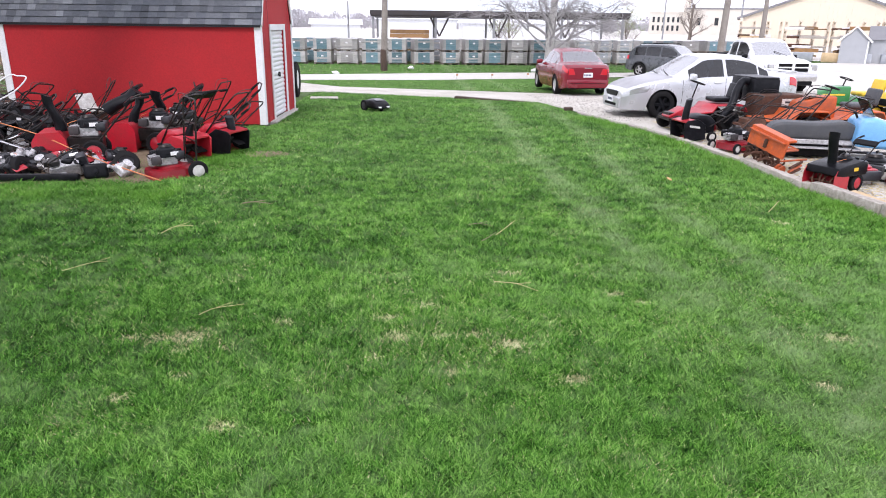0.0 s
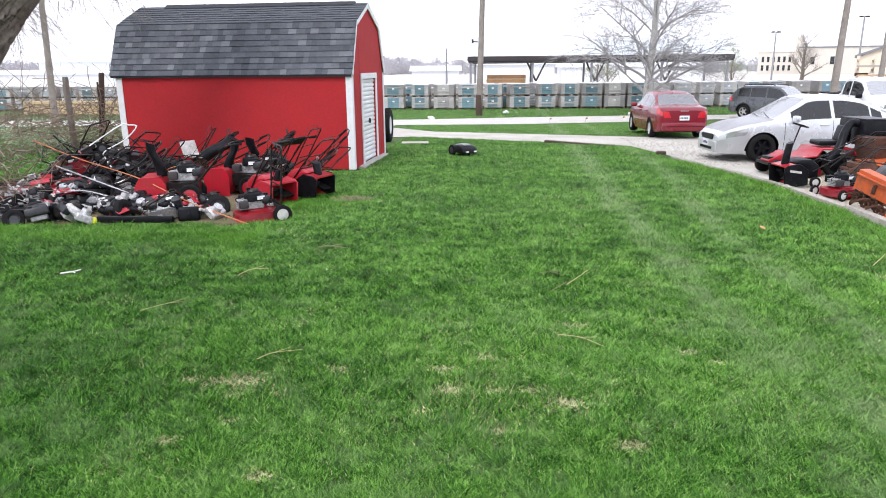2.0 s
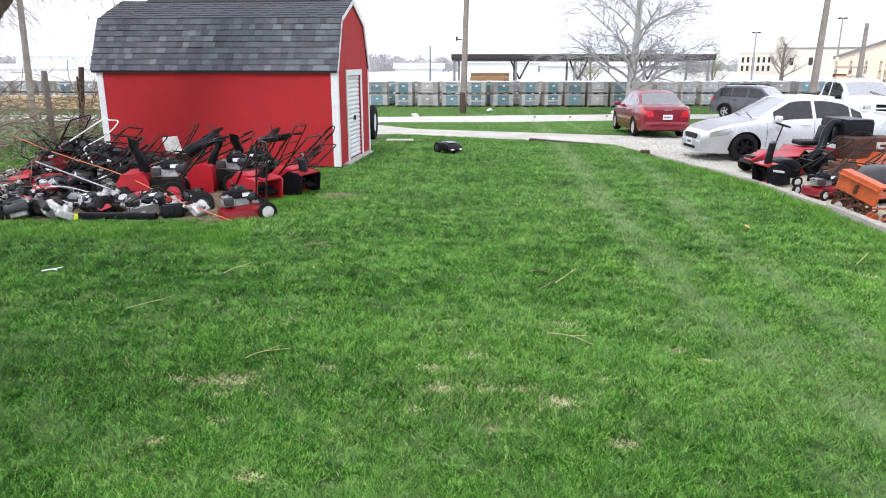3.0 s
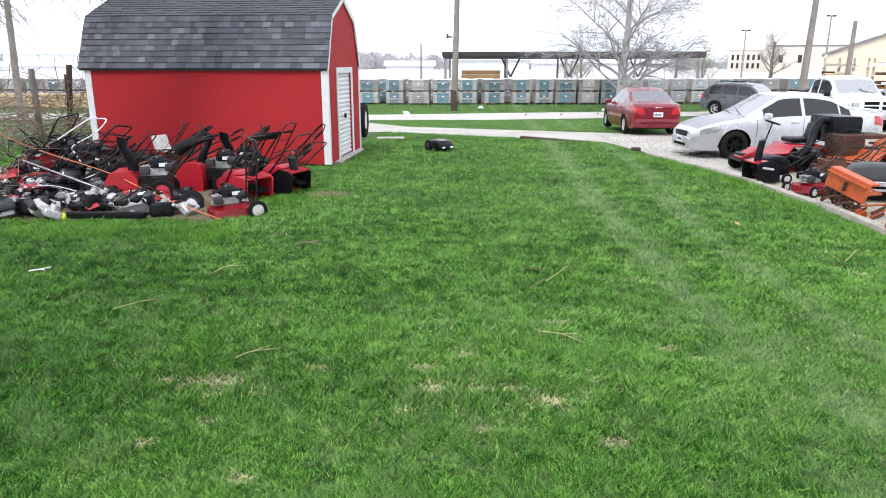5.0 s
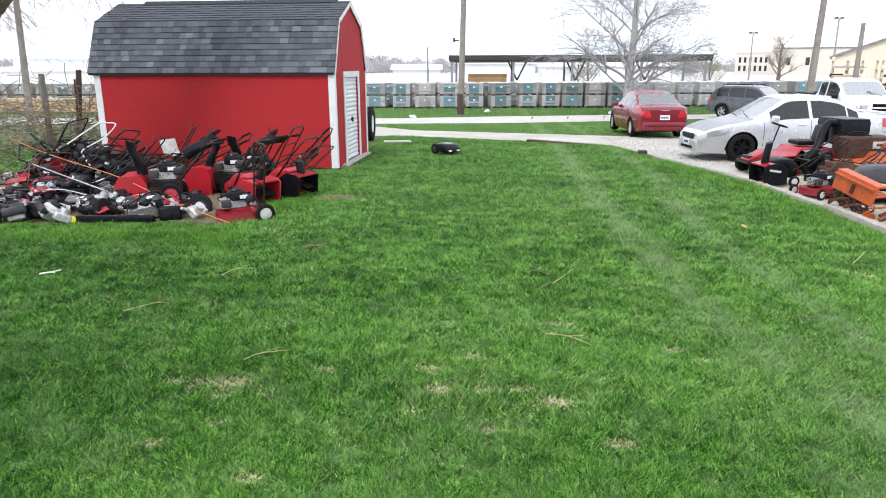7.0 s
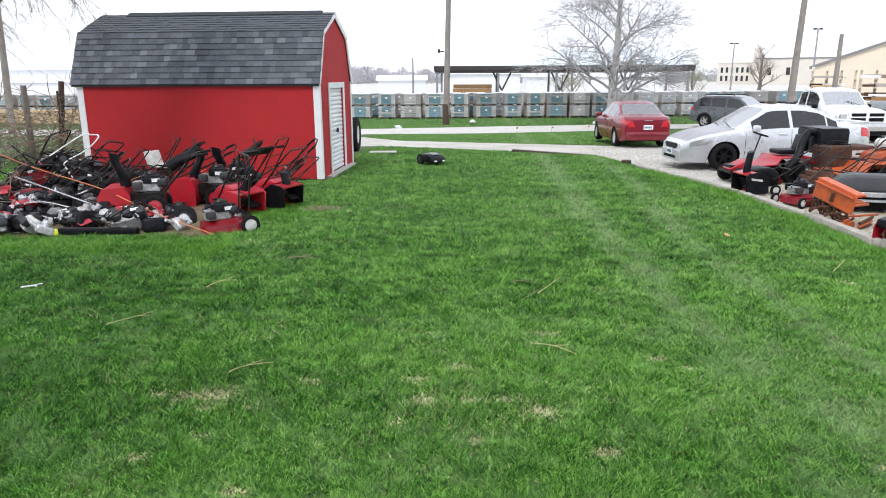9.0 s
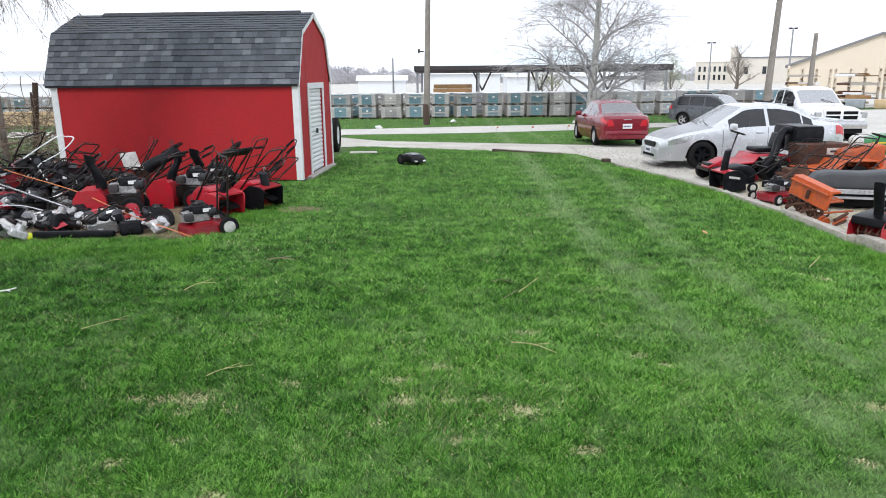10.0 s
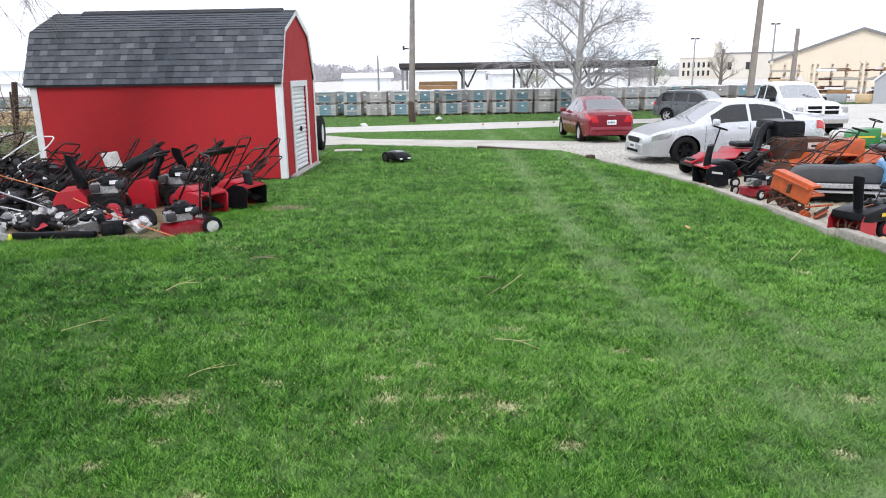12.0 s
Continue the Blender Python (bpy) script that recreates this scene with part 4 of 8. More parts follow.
# ---- edging, poles, yard beyond the road ----
def edging():
    """Weathered timbers laid end to end between lawn and gravel."""
    pts = [(5.62, 6.0), (5.50, 8.05), (5.33, 9.35), (5.30, 9.4), (5.24, 11.35), (5.22, 11.4), (4.98, 13.6), (4.97, 13.64), (4.52, 15.7), (4.50, 15.75), (3.95, 17.85)]
    rnd = random.Random(2)
    for a, b in ((0, 1), (1, 2), (3, 4), (5, 6), (7, 8), (9, 10)):
        p, q = Vector((*pts[a], 0)), Vector((*pts[b], 0))
        d = q - p
        ln = d.length - 0.02
        h = 0.165 - 0.013 * a + rnd.uniform(-0.01, 0.01)
        bm = box(0, ln, -0.075, 0.075, -0.05, h, 0.014, 2)
        bmesh.ops.subdivide_edges(bm, edges=[e for e in bm.edges if e.calc_length() > 0.5], cuts=14, use_grid_fill=True)
        for v in bm.verts:
            v.co += Vector((0, 0.012 * noise.noise(v.co * 6 + p), 0.012 * noise.noise(v.co * 5 + q)))
        t = part("edging_timber", bm, M_TIMBER, None)
        tagged(t, "weathered grey landscape timber edging the lawn beside gravel", "edging timber", "lawn edging")
        t.matrix_world = Matrix.Translation(p) @ Matrix.Rotation(math.atan2(d.y, d.x), 4, "Z")
    t = part("railroad_tie", box(0, 2.62, -0.09, 0.09, -0.05, 0.10, 0.015, 2), M_DARK_TIMBER)
    tagged(t, "dark brown timber lying along the edge of the drive", "timber")
    t.matrix_world = pose(1.0, 21.95, gz(21.9), 0, 1.2, math.degrees(math.atan2(20.75 - 21.95, 3.4 - 1.0)))
    t = part("wood_block", box(-0.10, 0.10, -0.08, 0.08, 0, 0.10, 0.015, 2), M_DARK_TIMBER)
    tagged(t, "short dark block of timber at the corner of the lawn", "timber block").matrix_world = pose(3.82, 18.6, -0.01, 0, 0, 20)


edging()


def pole(x, y, height, r, label, lamp=0, lean=(0, 0), z=None, name="utility_pole", mat=None):
    p = thing(name, label, "pole", pose(x, y, gz(y) if z is None else z))
    part("shaft", tube([(lean[0] * k / 8, lean[1] * k / 8, height * k / 8 - 0.05) for k in range(9)], r, 14, r * 0.62), mat or M_POLE, p)
    if lamp:
        part("lamp_head", joined(box(-0.55, -0.15, -0.16, 0.16, height - 0.18, height, 0.04), box(0.15, 0.55, -0.16, 0.16, height - 0.18, height, 0.04), box(-0.2, 0.2, -0.05, 0.05, height - 0.13, height - 0.05)), M_STEEL_DARK, p)
    return p


p1 = pole(-2.10, 42.9, 10.5, 0.20, "tall weathered wooden utility pole beside the road", lean=(0.25, 0))
part("lower_stain", lathe([(0.21, -0.02), (0.208, 1.2), (0.19, 1.25)], 14), M_DARK_TIMBER, p1, "dark tarred foot of the pole")
part("bracket", joined(box(-0.42, -0.1, -0.05, 0.05, 4.25, 4.33), box(-0.46, -0.34, -0.08, 0.08, 4.2, 4.45, 0.02)), M_STEEL_DARK, p1)
pole(19.5, 46.3, 11, 0.23, "tall weathered wooden utility pole behind parked cars", lean=(0.35, 0))
pole(26.0, 54.3, 5.75, 0.22, "short grey utility pole near the lumber yard", lean=(0.05, 0))
pole(-22.5, 32.9, 10, 0.17, "brown wooden utility pole beside the road", lean=(0.25, 0.1))
pole(41.0, 91.4, 8.3, 0.14, "grey steel yard light pole with two lamp heads", 1, name="light_pole", mat=M_STEEL_GREY)
pole(32.3, 94.8, 6.8, 0.12, "grey steel yard light pole with two lamp heads", 1, name="light_pole", mat=M_STEEL_GREY)
pole(-5.7, 60, 4.4, 0.10, "slim pale light pole in the storage yard", name="light_pole", mat=M_STEEL_GREY)


def pallet_stacks():
    """Two tiers of wrapped bundles on pallets, in long rows across the yard."""
    rnd = random.Random(11)

    def one(wrap, w):
        s = thing("pallet_stack", "two wrapped pallets of building material stacked in rows", "pallet", group="stacked pallets")
        for tier in (0, 1):
            z = tier * 0.86
            comb = [(-w / 2, z), (-w / 2 + 0.12, z), (-w / 2 + 0.12, z + 0.09), (-0.06, z + 0.09), (-0.06, z), (0.06, z), (0.06, z + 0.09), (w / 2 - 0.12, z + 0.09), (w / 2 - 0.12, z), (w / 2, z), (w / 2, z + 0.125), (-w / 2, z + 0.125)]
            part("pallet", prism(comb, -0.5, 0.62, "y"), M_OLD_PALLET, s, smooth=False)
            steps, wsteps = [(0.60, z + 0.128)], [(-0.48, z + 0.14)]
            for k in range(6):
                o, zk = rnd.uniform(-0.04, 0.03), z + 0.128 + k * 0.118
                steps += [(-0.50, zk), (-0.535 + o, zk + 0.012), (-0.535 + o, zk + 0.10), (-0.50, zk + 0.112)]
                wsteps += [(-0.54, zk + 0.012), (-0.565, zk + 0.024), (-0.565, zk + 0.088), (-0.54, zk + 0.10)]
            bun = part("load", prism(steps + [(0.60, z + 0.83)], -w / 2 + 0.02, w / 2 - 0.02, "x"), M_WRAP, s, smooth=False)
            part("wrap", prism(wsteps + [(-0.48, z + 0.82)], -w * 0.30, w * 0.26, "x"), wrap, bun, smooth=False)
            part("label", box(-0.09, 0.07, -0.575, -0.568, z + 0.52, z + 0.62), M_PAPER, bun, "white paper label", smooth=False)
            part("cap_sheet", box(-w / 2 + 0.01, w / 2 - 0.01, -0.53, 0.63, z + 0.838, z + 0.852), M_PAPER, bun, smooth=False)
        return s

    kinds = [one(M_WRAP_TEAL, 1.42), one(M_WRAP_GREY, 1.42), one(M_WRAP_TEAL, 1.22), one(M_WRAP, 1.44), one(M_WRAP_GREY, 1.14)]
    used = set()
    x = -46.0
    while x < 24:
        y = 49.75 + max(0, x) * 0.165
        k = rnd.choice((0, 0, 1, 2, 2, 3, 4))
        m = pose(x, y + rnd.uniform(-0.3, 0.3), -0.66, 0, 0, 8 * (x > 0) + rnd.uniform(-6, 6))
        if k in used:
            copy_thing(kinds[k], m)
        else:
            used.add(k)
            kinds[k].matrix_world = m
        x += 1.60 + rnd.choice((-0.03, 0.05, 0.08, 0.1, 0.3))
    x = -45.0
    while x < 27:
        copy_thing(kinds[rnd.choice((0, 1, 3))], pose(x, 51.9 + max(0, x) * 0.165 + rnd.uniform(-0.3, 0.3), -0.66, 0, 0, rnd.uniform(-3, 3)))
        x += 1.75 + rnd.uniform(0, 0.2)


pallet_stacks()


def open_shed():
    s = thing("storage_shelter", "long flat dark-roofed open storage shelter on steel posts", "shelter", pose(0, 58.5, -0.66))
    x0, x1 = -3.8, 17.0
    part("roof", prism([(0, 3.18), (0.0, 3.62), (7.5, 3.5), (7.5, 3.1)], x0, x1, "x"), M_STEEL_DARK, s, smooth=False)
    part("fascia", box(x0 - 0.05, x1 + 0.05, -0.06, -0.01, 3.30, 3.66), M_STEEL_DARK, s, smooth=False)
    part("roof_sheeting", prism([(0.0, 3.67), (3.75, 4.92), (7.5, 3.67)], x0, x1, "x"), M_PALE_ROOF, s, "pale blue-white ribbed metal roofing", smooth=False)
    for x in (-3.6, 1.4, 6.1, 11.6, 16.6):
        for y in (0.3, 7.0):
            part("post", box(x - 0.09, x + 0.09, y - 0.09, y + 0.09, 0, 3.2), M_STEEL_GREY, s, smooth=False)
        if -3 < x < 15:
            for dx in (-0.75, 0.75):
                part("brace", tube([(x + 0.3, 0.3, 1.7), (x + 0.3 + dx, 0.3, 3.2)], 0.075, 6), M_STEEL_DARK, s)
    rnd = random.Random(3)
    for r in range(7):
        b = thing("lumber_bundle", "brown lumber boards stacked under the open shelter", "lumber", pose(-2.2 + rnd.uniform(-0.05, 0.05), 57.0, -0.66 + 0.32 * r), group="lumber under shelter")
        for k in range(2):
            part("board", box(0, 3.0 + rnd.uniform(-0.1, 0.1), 0.5 * k, 0.5 * k + 0.48, 0.0, 0.29, 0.01), M_DARK_LUMBER if r > 1 else M_CREAM_LUMBER, b, smooth=False)


open_shed()


def window_grid(parent, xs, zs, w, h, y, mat=None):
    for x in xs:
        for z in zs:
            f = part("window", box(x - w / 2 - 0.12, x + w / 2 + 0.12, y - 0.10, y + 0.05, z - 0.12, z + h + 0.12), M_CREAM, parent, smooth=False)
            part("pane", box(x - w / 2, x + w / 2, y - 0.13, y - 0.08, z, z + h), M_DARK_GLASS, f, "dark window glass", smooth=False)


def far_buildings():
    # cream masonry block with two rows of tall windows
    b = thing("masonry_building", "cream two-storey masonry building with tall dark windows", "building", pose(67.5, 210, -0.66, 0, 0, -20))
    part("wall", box(0, 10, 0, 14, 0, 5.9), M_CREAM, b, smooth=False)
    part("wall", box(10, 34, -1.5, 16, 0, 6.9), M_CREAM, b, smooth=False)
    part("parapet", box(9.8, 34.2, -1.7, -1.4, 6.9, 7.25), M_GREY_ROOF, b, smooth=False)
    part("parapet", box(-0.2, 10, -0.2, 0.1, 5.9, 6.15), M_CREAM, b, smooth=False)
    part("chimney", box(9.2, 11.0, 3, 5, 5.9, 10.2), M_CREAM, b, smooth=False)
    window_grid(b, [1.2 + 1.35 * k for k in range(6)], [1.0, 3.3], 0.62, 1.45, 0.0)
    window_grid(b, [13.5, 18.2, 25, 26.8], [2.6], 1.0, 2.0, -1.5)
    # tan gable-ended warehouse
    h = thing("warehouse", "large tan metal-sided warehouse with a low gable roof", "building", pose(49.3, 110, -0.66, 0, 0, -26.8))
    part("wall", prism([(0, 0), (24, 0), (24, 3.75), (11.6, 8.15), (0, 3.75)], 0, 30, "y"), M_TAN, h, smooth=False)
    part("roof", prism([(-0.5, 3.6), (11.6, 8.05), (11.6, 8.4), (-0.5, 3.95)], -0.4, 30, "y"), M_GREY_ROOF, h, smooth=False)
    part("roof", prism([(24.5, 3.6), (11.6, 8.05), (11.6, 8.4), (24.5, 3.95)], -0.4, 30, "y"), M_GREY_ROOF, h, smooth=False)
    for k in range(40):
        part("siding_rib", box(0.3 + 0.6 * k, 0.36 + 0.6 * k, -0.05, -0.002, 0, 3.75 + min(0.3 + 0.6 * k, 23.7 - 0.6 * k) * 0.37), M_TAN, h, smooth=False)
    # small grey shed with white trim
    g = thing("garden_shed", "small grey gabled shed with white trim across the yard", "shed", pose(34.2, 57.6, -0.66, 0, 0, -32))
    part("wall", prism([(0, 0), (2.0, 0), (2.0, 1.75), (1.0, 2.75), (0, 1.75)], 0, 4.5, "y"), M_GREY_SIDING, g, smooth=False)
    part("roof", prism([(2.15, 1.65), (1.0, 2.80), (1.0, 2.90), (2.25, 1.70)], -0.1, 4.6, "y"), M_GREY_ROOF, g, smooth=False)
    part("roof", prism([(-0.15, 1.65), (1.0, 2.80), (1.0, 2.90), (-0.25, 1.70)], -0.1, 4.6, "y"), M_GREY_ROOF, g, smooth=False)
    part("barge_board", prism([(2.2, 1.60), (1.0, 2.78), (1.0, 2.92), (2.3, 1.70)], -0.16, -0.10, "y"), M_WHITE, g, smooth=False)
    part("barge_board", prism([(-0.2, 1.60), (1.0, 2.78), (1.0, 2.92), (-0.3, 1.70)], -0.16, -0.10, "y"), M_WHITE, g, smooth=False)
    part("corner_board", box(1.9, 2.02, -0.03, 0.0, 0, 1.75), M_WHITE, g, smooth=False)
    part("side_wall", box(2.0, 8.5, 1.0, 5.0, 0, 1.9), M_GREY_SIDING, g, smooth=False)
    part("side_roof", prism([(0.8, 1.85), (3.0, 2.9), (5.2, 1.85)], 1.9, 8.7, "x"), M_GREY_ROOF, g, smooth=False)
    # long low white buildings behind the storage yard
    for x, y, w, d, z, rot, lab in ((6, 95, 18, 10, 2.3, 0, "long low white commercial building behind the storage yard"), (-13, 90, 6, 5, 2.0, 5, "small white building beyond the storage yard"),
                                    (-4.5, 84, 9, 6, 2.7, 0, "white metal building behind the lumber"), (-85, 92, 50, 12, 1.9, 12, "long low white building beyond the fence")):
        w_ = thing("white_building", lab, "building", pose(x, y, -0.66, 0, 0, rot))
        part("wall", box(0, w, 0, d, 0, z + 0.4), M_WHITE_SIDING, w_, smooth=False)
        part("roof", prism([(-0.3, z + 0.35), (d / 2, z + 1.0), (d + 0.3, z + 0.35)], -0.3, w + 0.3, "x"), M_WHITE_SIDING, w_, smooth=False)
    v = thing("gabled_hall", "white gabled hall with a pale metal roof beyond the fence", "building", pose(-70, 100, -0.66, 0, 0, 14))
    part("wall", box(0, 16, 0, 9, 0, 4.2), M_WHITE_SIDING, v, smooth=False)
    part("roof", prism([(-0.5, 4.0), (4.5, 6.4), (9.5, 4.0)], -0.5, 16.5, "x"), M_WHITE_SIDING, v, smooth=False)


far_buildings()


def lumber_racks():
    rnd = random.Random(8)
    for k in range(5):
        r = thing("cantilever_rack", "tan cantilever rack loaded with lumber in the yard", "rack", pose(29.4 + 3.4 * k, 66.2 - 1.75 * k, -0.66, 0, 0, -27.2), group="lumber racks")
        for x in (0.2, 1.35, 2.5, 3.6):
            part("upright", box(x - 0.12, x + 0.12, 0.9, 1.2, 0, 3.5), M_TAN, r, smooth=False)
            for z in (1.5, 2.25, 3.0):
                part("arm", prism([(-0.3, z + 0.16), (0.9, z), (0.9, z + 0.26), (-0.3, z + 0.26)], x - 0.06, x + 0.06, "x"), M_TAN, r, smooth=False)
        if k == 4:
            part("canopy", prism([(-0.7, 4.05), (1.9, 4.35), (1.9, 4.45), (-0.7, 4.17)], -0.1, 3.8, "x"), M_GREY_ROOF, r, smooth=False)
        for z in (0.2, 0.62, 1.0, 1.78, 2.53):
            for j in range(6):
                a0 = rnd.uniform(0, 1.4)
                part("board_load", box(a0, a0 + rnd.uniform(1.4, 2.4), -0.3 + 0.2 * j, -0.12 + 0.2 * j, z, z + rnd.uniform(0.06, 0.32), 0.02), rnd.choice((M_CREAM_LUMBER, M_DARK_LUMBER, M_TIMBER, M_DARK_LUMBER, M_TIMBER, M_RUST, M_PAPER, M_WRAP)), r, smooth=False)
    for k in range(6):
        t = part("covered_crate", box(0, 1.5, 0, 0.9, 0, 0.75, 0.08, 2), rnd.choice((M_PAPER, M_CREAM_LUMBER, M_WRAP_GREY)), None)
        tagged(t, "covered bundle of boards on the yard ground", "bundle", "yard bundles").matrix_world = pose(29.5 + 1.9 * k, 60.5 - 1.0 * k, -0.66, 0, 0, -27 + rnd.uniform(-10, 10))
    for k in range(9):
        b = thing("lumber_pile", "pale fresh lumber stacked in a low row beyond the road", "lumber", pose(-33 + 2.0 * k, 45.0 - 0.08 * k, -0.66, 0, 0, rnd.uniform(-2, 2)), group="fresh lumber row")
        for j in range(4):
            part("board", box(0, 1.9, 0, 0.8, 0.22 * j, 0.22 * j + 0.2, 0.01), M_CREAM_LUMBER, b, smooth=False)


lumber_racks()


def roadside_bits():
    rnd = random.Random(21)
    for x, y in ((-4.6, 39.4), (7.0, 43.5), (-0.5, 44.8)):
        bm = bmesh.new()
        bmesh.ops.create_icosphere(bm, subdivisions=2, radius=0.2)
        for v in bm.verts:
            v.co *= 1 + 0.5 * noise.noise(v.co * 6 + Vector((x, y, 0)))
            v.co.z *= 0.6
        t = part("white_stone", bm, M_PAPER)
        tagged(t, "pale stone lying in the grass beside the road", "stone").matrix_world = pose(x, y, gz(y) + 0.08)
    for x, y in ((1.7, 33.9), (3.4, 34.2), (5.3, 35.4), (0.2, 46.5), (5.2, 47.0), (9.3, 36.5)):
        f = thing("marker_flag", "small orange marker flag on a wire in the grass", "marker flag", pose(x, y, gz(y)), group="marker flags")
        part("wire", tube([(0, 0, 0), (0, 0, 0.32)], 0.006, 5), M_STEEL_GREY, f)
        part("flag", box(0, 0.09, -0.004, 0.004, 0.24, 0.32), M_PINK_FLAG, f, smooth=False)
    d = part("concrete_slab", box(-0.42, 0.42, -0.22, 0.22, -0.02, 0.06, 0.02), M_CONCRETE)
    tagged(d, "small pale concrete slab in the grass behind the shed", "slab").matrix_world = pose(-3.0, 21.6, gz(21.6), 0, 0, 5)


roadside_bits()


def big_tyre():
    t = thing("standing_tyre", "large black tractor tyre on a white rim standing behind the shed", "wheel", pose(-4.0, 22.4, gz(22.4) + 0.53, 0, 3, 91) @ Matrix.Scale(0.71, 4))
    part("tyre", lathe([(0.40, -0.17), (0.55, -0.20), (0.68, -0.18), (0.735, -0.12), (0.735, 0.12), (0.68, 0.18), (0.55, 0.20), (0.40, 0.17)], 40, "y", True), M_RUBBER, t)
    for k in range(22):
        part("lug", moved(box(0.715, 0.755, -0.16, 0.01, -0.035, 0.035, 0.006), Matrix.Rotation(k * math.tau / 22, 4, "Y") @ Matrix.Rotation(0.5, 4, "X")), M_RUBBER, t)
    part("rim", lathe([(0.05, 0.02), (0.30, 0.02), (0.36, 0.12), (0.41, 0.15), (0.41, 0.0), (0.30, -0.05), (0.05, -0.05)], 32, "y"), M_WHITE, t, "white painted steel rim")
    part("rim_back", lathe([(0.05, -0.02), (0.36, -0.06), (0.41, -0.15), (0.38, -0.15), (0.05, -0.06)], 32, "y"), M_WHITE, t)


big_tyre()


# ---- trees, fence and brush ----
def bare_tree(name, label, base, trunk_pts, r0, levels, seed, bark, twig, spread=0.75, kids=(7, 6, 5, 4), length=(3.2, 1.7, 0.9, 0.5), first=0.2, rise=0.5, taper=0.35, leaves=None, leaf_n=0, limb=0.5, fine=0.0035, droop=0.0):
    rnd = random.Random(seed)
    t = thing(name, label, "tree", base)
    path = smooth_path(trunk_pts, 5)
    trunk = tube(path, r0, 12, r0 * taper)
    crown = []
    tips = []

    def grow(p, d, r, ln, level):
        n = 5
        pts, q, dd = [p], p.copy(), d.copy()
        for k in range(n):
            dd = (dd + Vector((rnd.uniform(-1, 1), rnd.uniform(-1, 1), rnd.uniform(-0.6, 1.0))) * 0.17 - Vector((0, 0, droop))).normalized()
            q = q + dd * (ln / n)
            pts.append(q.copy())
        crown.append((pts, r, level))
        if level + 1 < levels:
            for k in range(kids[level + 1]):
                f = rnd.uniform(0.25, 1.0)
                i = min(int(f * n), n - 1)
                at = pts[i].lerp(pts[i + 1], f * n - i)
                side = Vector((rnd.uniform(-1, 1), rnd.uniform(-1, 1), rnd.uniform(-0.3, 0.9))).normalized()
                nd = (dd * 0.75 + side * 0.8).normalized()
                grow(at, nd, r * (1 - 0.6 * f) * 0.55, length[level + 1] * rnd.uniform(0.6, 1.2), level + 1)
        else:
            tips.append(pts[-1])

    for k in range(kids[0]):
        f = first + (1 - first) * (k + rnd.random() * 0.6) / kids[0]
        i = min(int(f * (len(path) - 1)), len(path) - 2)
        az = k * 2.4 + rnd.uniform(-0.5, 0.5)
        d = Vector((math.cos(az) * spread, math.sin(az) * spread, rise + 0.5 * f)).normalized()
        grow(path[i].copy(), d, r0 * (1 - 0.65 * f) * limb, length[0] * rnd.uniform(0.7, 1.15) * (1.1 - 0.45 * f), 0)
    verts, faces = [], []
    for pts, r, level in crown:
        seg = 5 if level < 2 else 3
        b0 = len(verts)
        for i, p in enumerate(pts):
            rr = max(r * (1 - 0.7 * i / (len(pts) - 1)), fine * (1.3 if level < 3 else 1.0))
            d = (pts[min(i + 1, len(pts) - 1)] - pts[max(i - 1, 0)]).normalized()
            u = d.orthogonal().normalized()
            w = d.cross(u)
            for k in range(seg):
                a = k * math.tau / seg
                verts.append(tuple(p + rr * (math.cos(a) * u + math.sin(a) * w)))
        for i in range(len(pts) - 1):
            for k in range(seg):
                faces.append((b0 + i * seg + k, b0 + i * seg + (k + 1) % seg, b0 + (i + 1) * seg + (k + 1) % seg, b0 + (i + 1) * seg + k))
    part("trunk", trunk, bark, t)
    c = new("crown", soup("crown", verts, faces, twig))
    c.parent = t
    c["kind"] = "stuff"
    if leaves and leaf_n:
        lv, lf = [], []
        for p in tips * leaf_n:
            q = p + Vector((rnd.gauss(0, 0.12), rnd.gauss(0, 0.12), rnd.gauss(0, 0.12)))
            a, b = Vector((rnd.uniform(-1, 1), rnd.uniform(-1, 1), rnd.uniform(-1, 1))) * 0.09, Vector((rnd.uniform(-1, 1), rnd.uniform(-1, 1), rnd.uniform(-1, 1))) * 0.09
            i = len(lv)
            lv += [tuple(q), tuple(q + a), tuple(q + b)]
            lf.append((i, i + 1, i + 2))
        o = new("leaves", soup("leaves", lv, lf, leaves))
        o.parent = t
        o["kind"] = "stuff"
    return t


bare_tree("birch_tree", "bare birch tree with pale bark and wide branches", pose(7.75, 43.0, -0.70), [(0, 0, 0), (0.02, 0, 1.2), (0.08, 0, 2.6), (0.2, 0.05, 4.6), (0.25, 0.1, 6.8), (0.5, 0.1, 9.5)], 0.31, 4, 4, M_BIRCH, M_PALE_TWIG,
          spread=0.9, kids=(24, 9, 7, 5), length=(5.0, 2.3, 1.3, 0.75), first=0.20, rise=0.62, limb=0.36, fine=0.0050, droop=0.11)
bare_tree("bare_tree", "bare grey deciduous tree in front of a cream building", pose(45.5, 120, -0.7), [(0, 0, 0), (0.1, 0, 1.5), (0, 0, 3.5), (0.2, 0, 6)], 0.34, 3, 9, M_BARK, M_TWIG, kids=(14, 8, 6), length=(3.6, 1.8, 0.9), first=0.2)
bare_tree("bare_tree", "small bare tree behind the storage shelter", pose(10.0, 80, -0.7), [(0, 0, 0), (0.1, 0, 1.0), (0, 0, 2.4), (0.1, 0, 3.4)], 0.16, 3, 12, M_BARK, M_TWIG, kids=(10, 7, 5), length=(2.2, 1.1, 0.6), first=0.25)
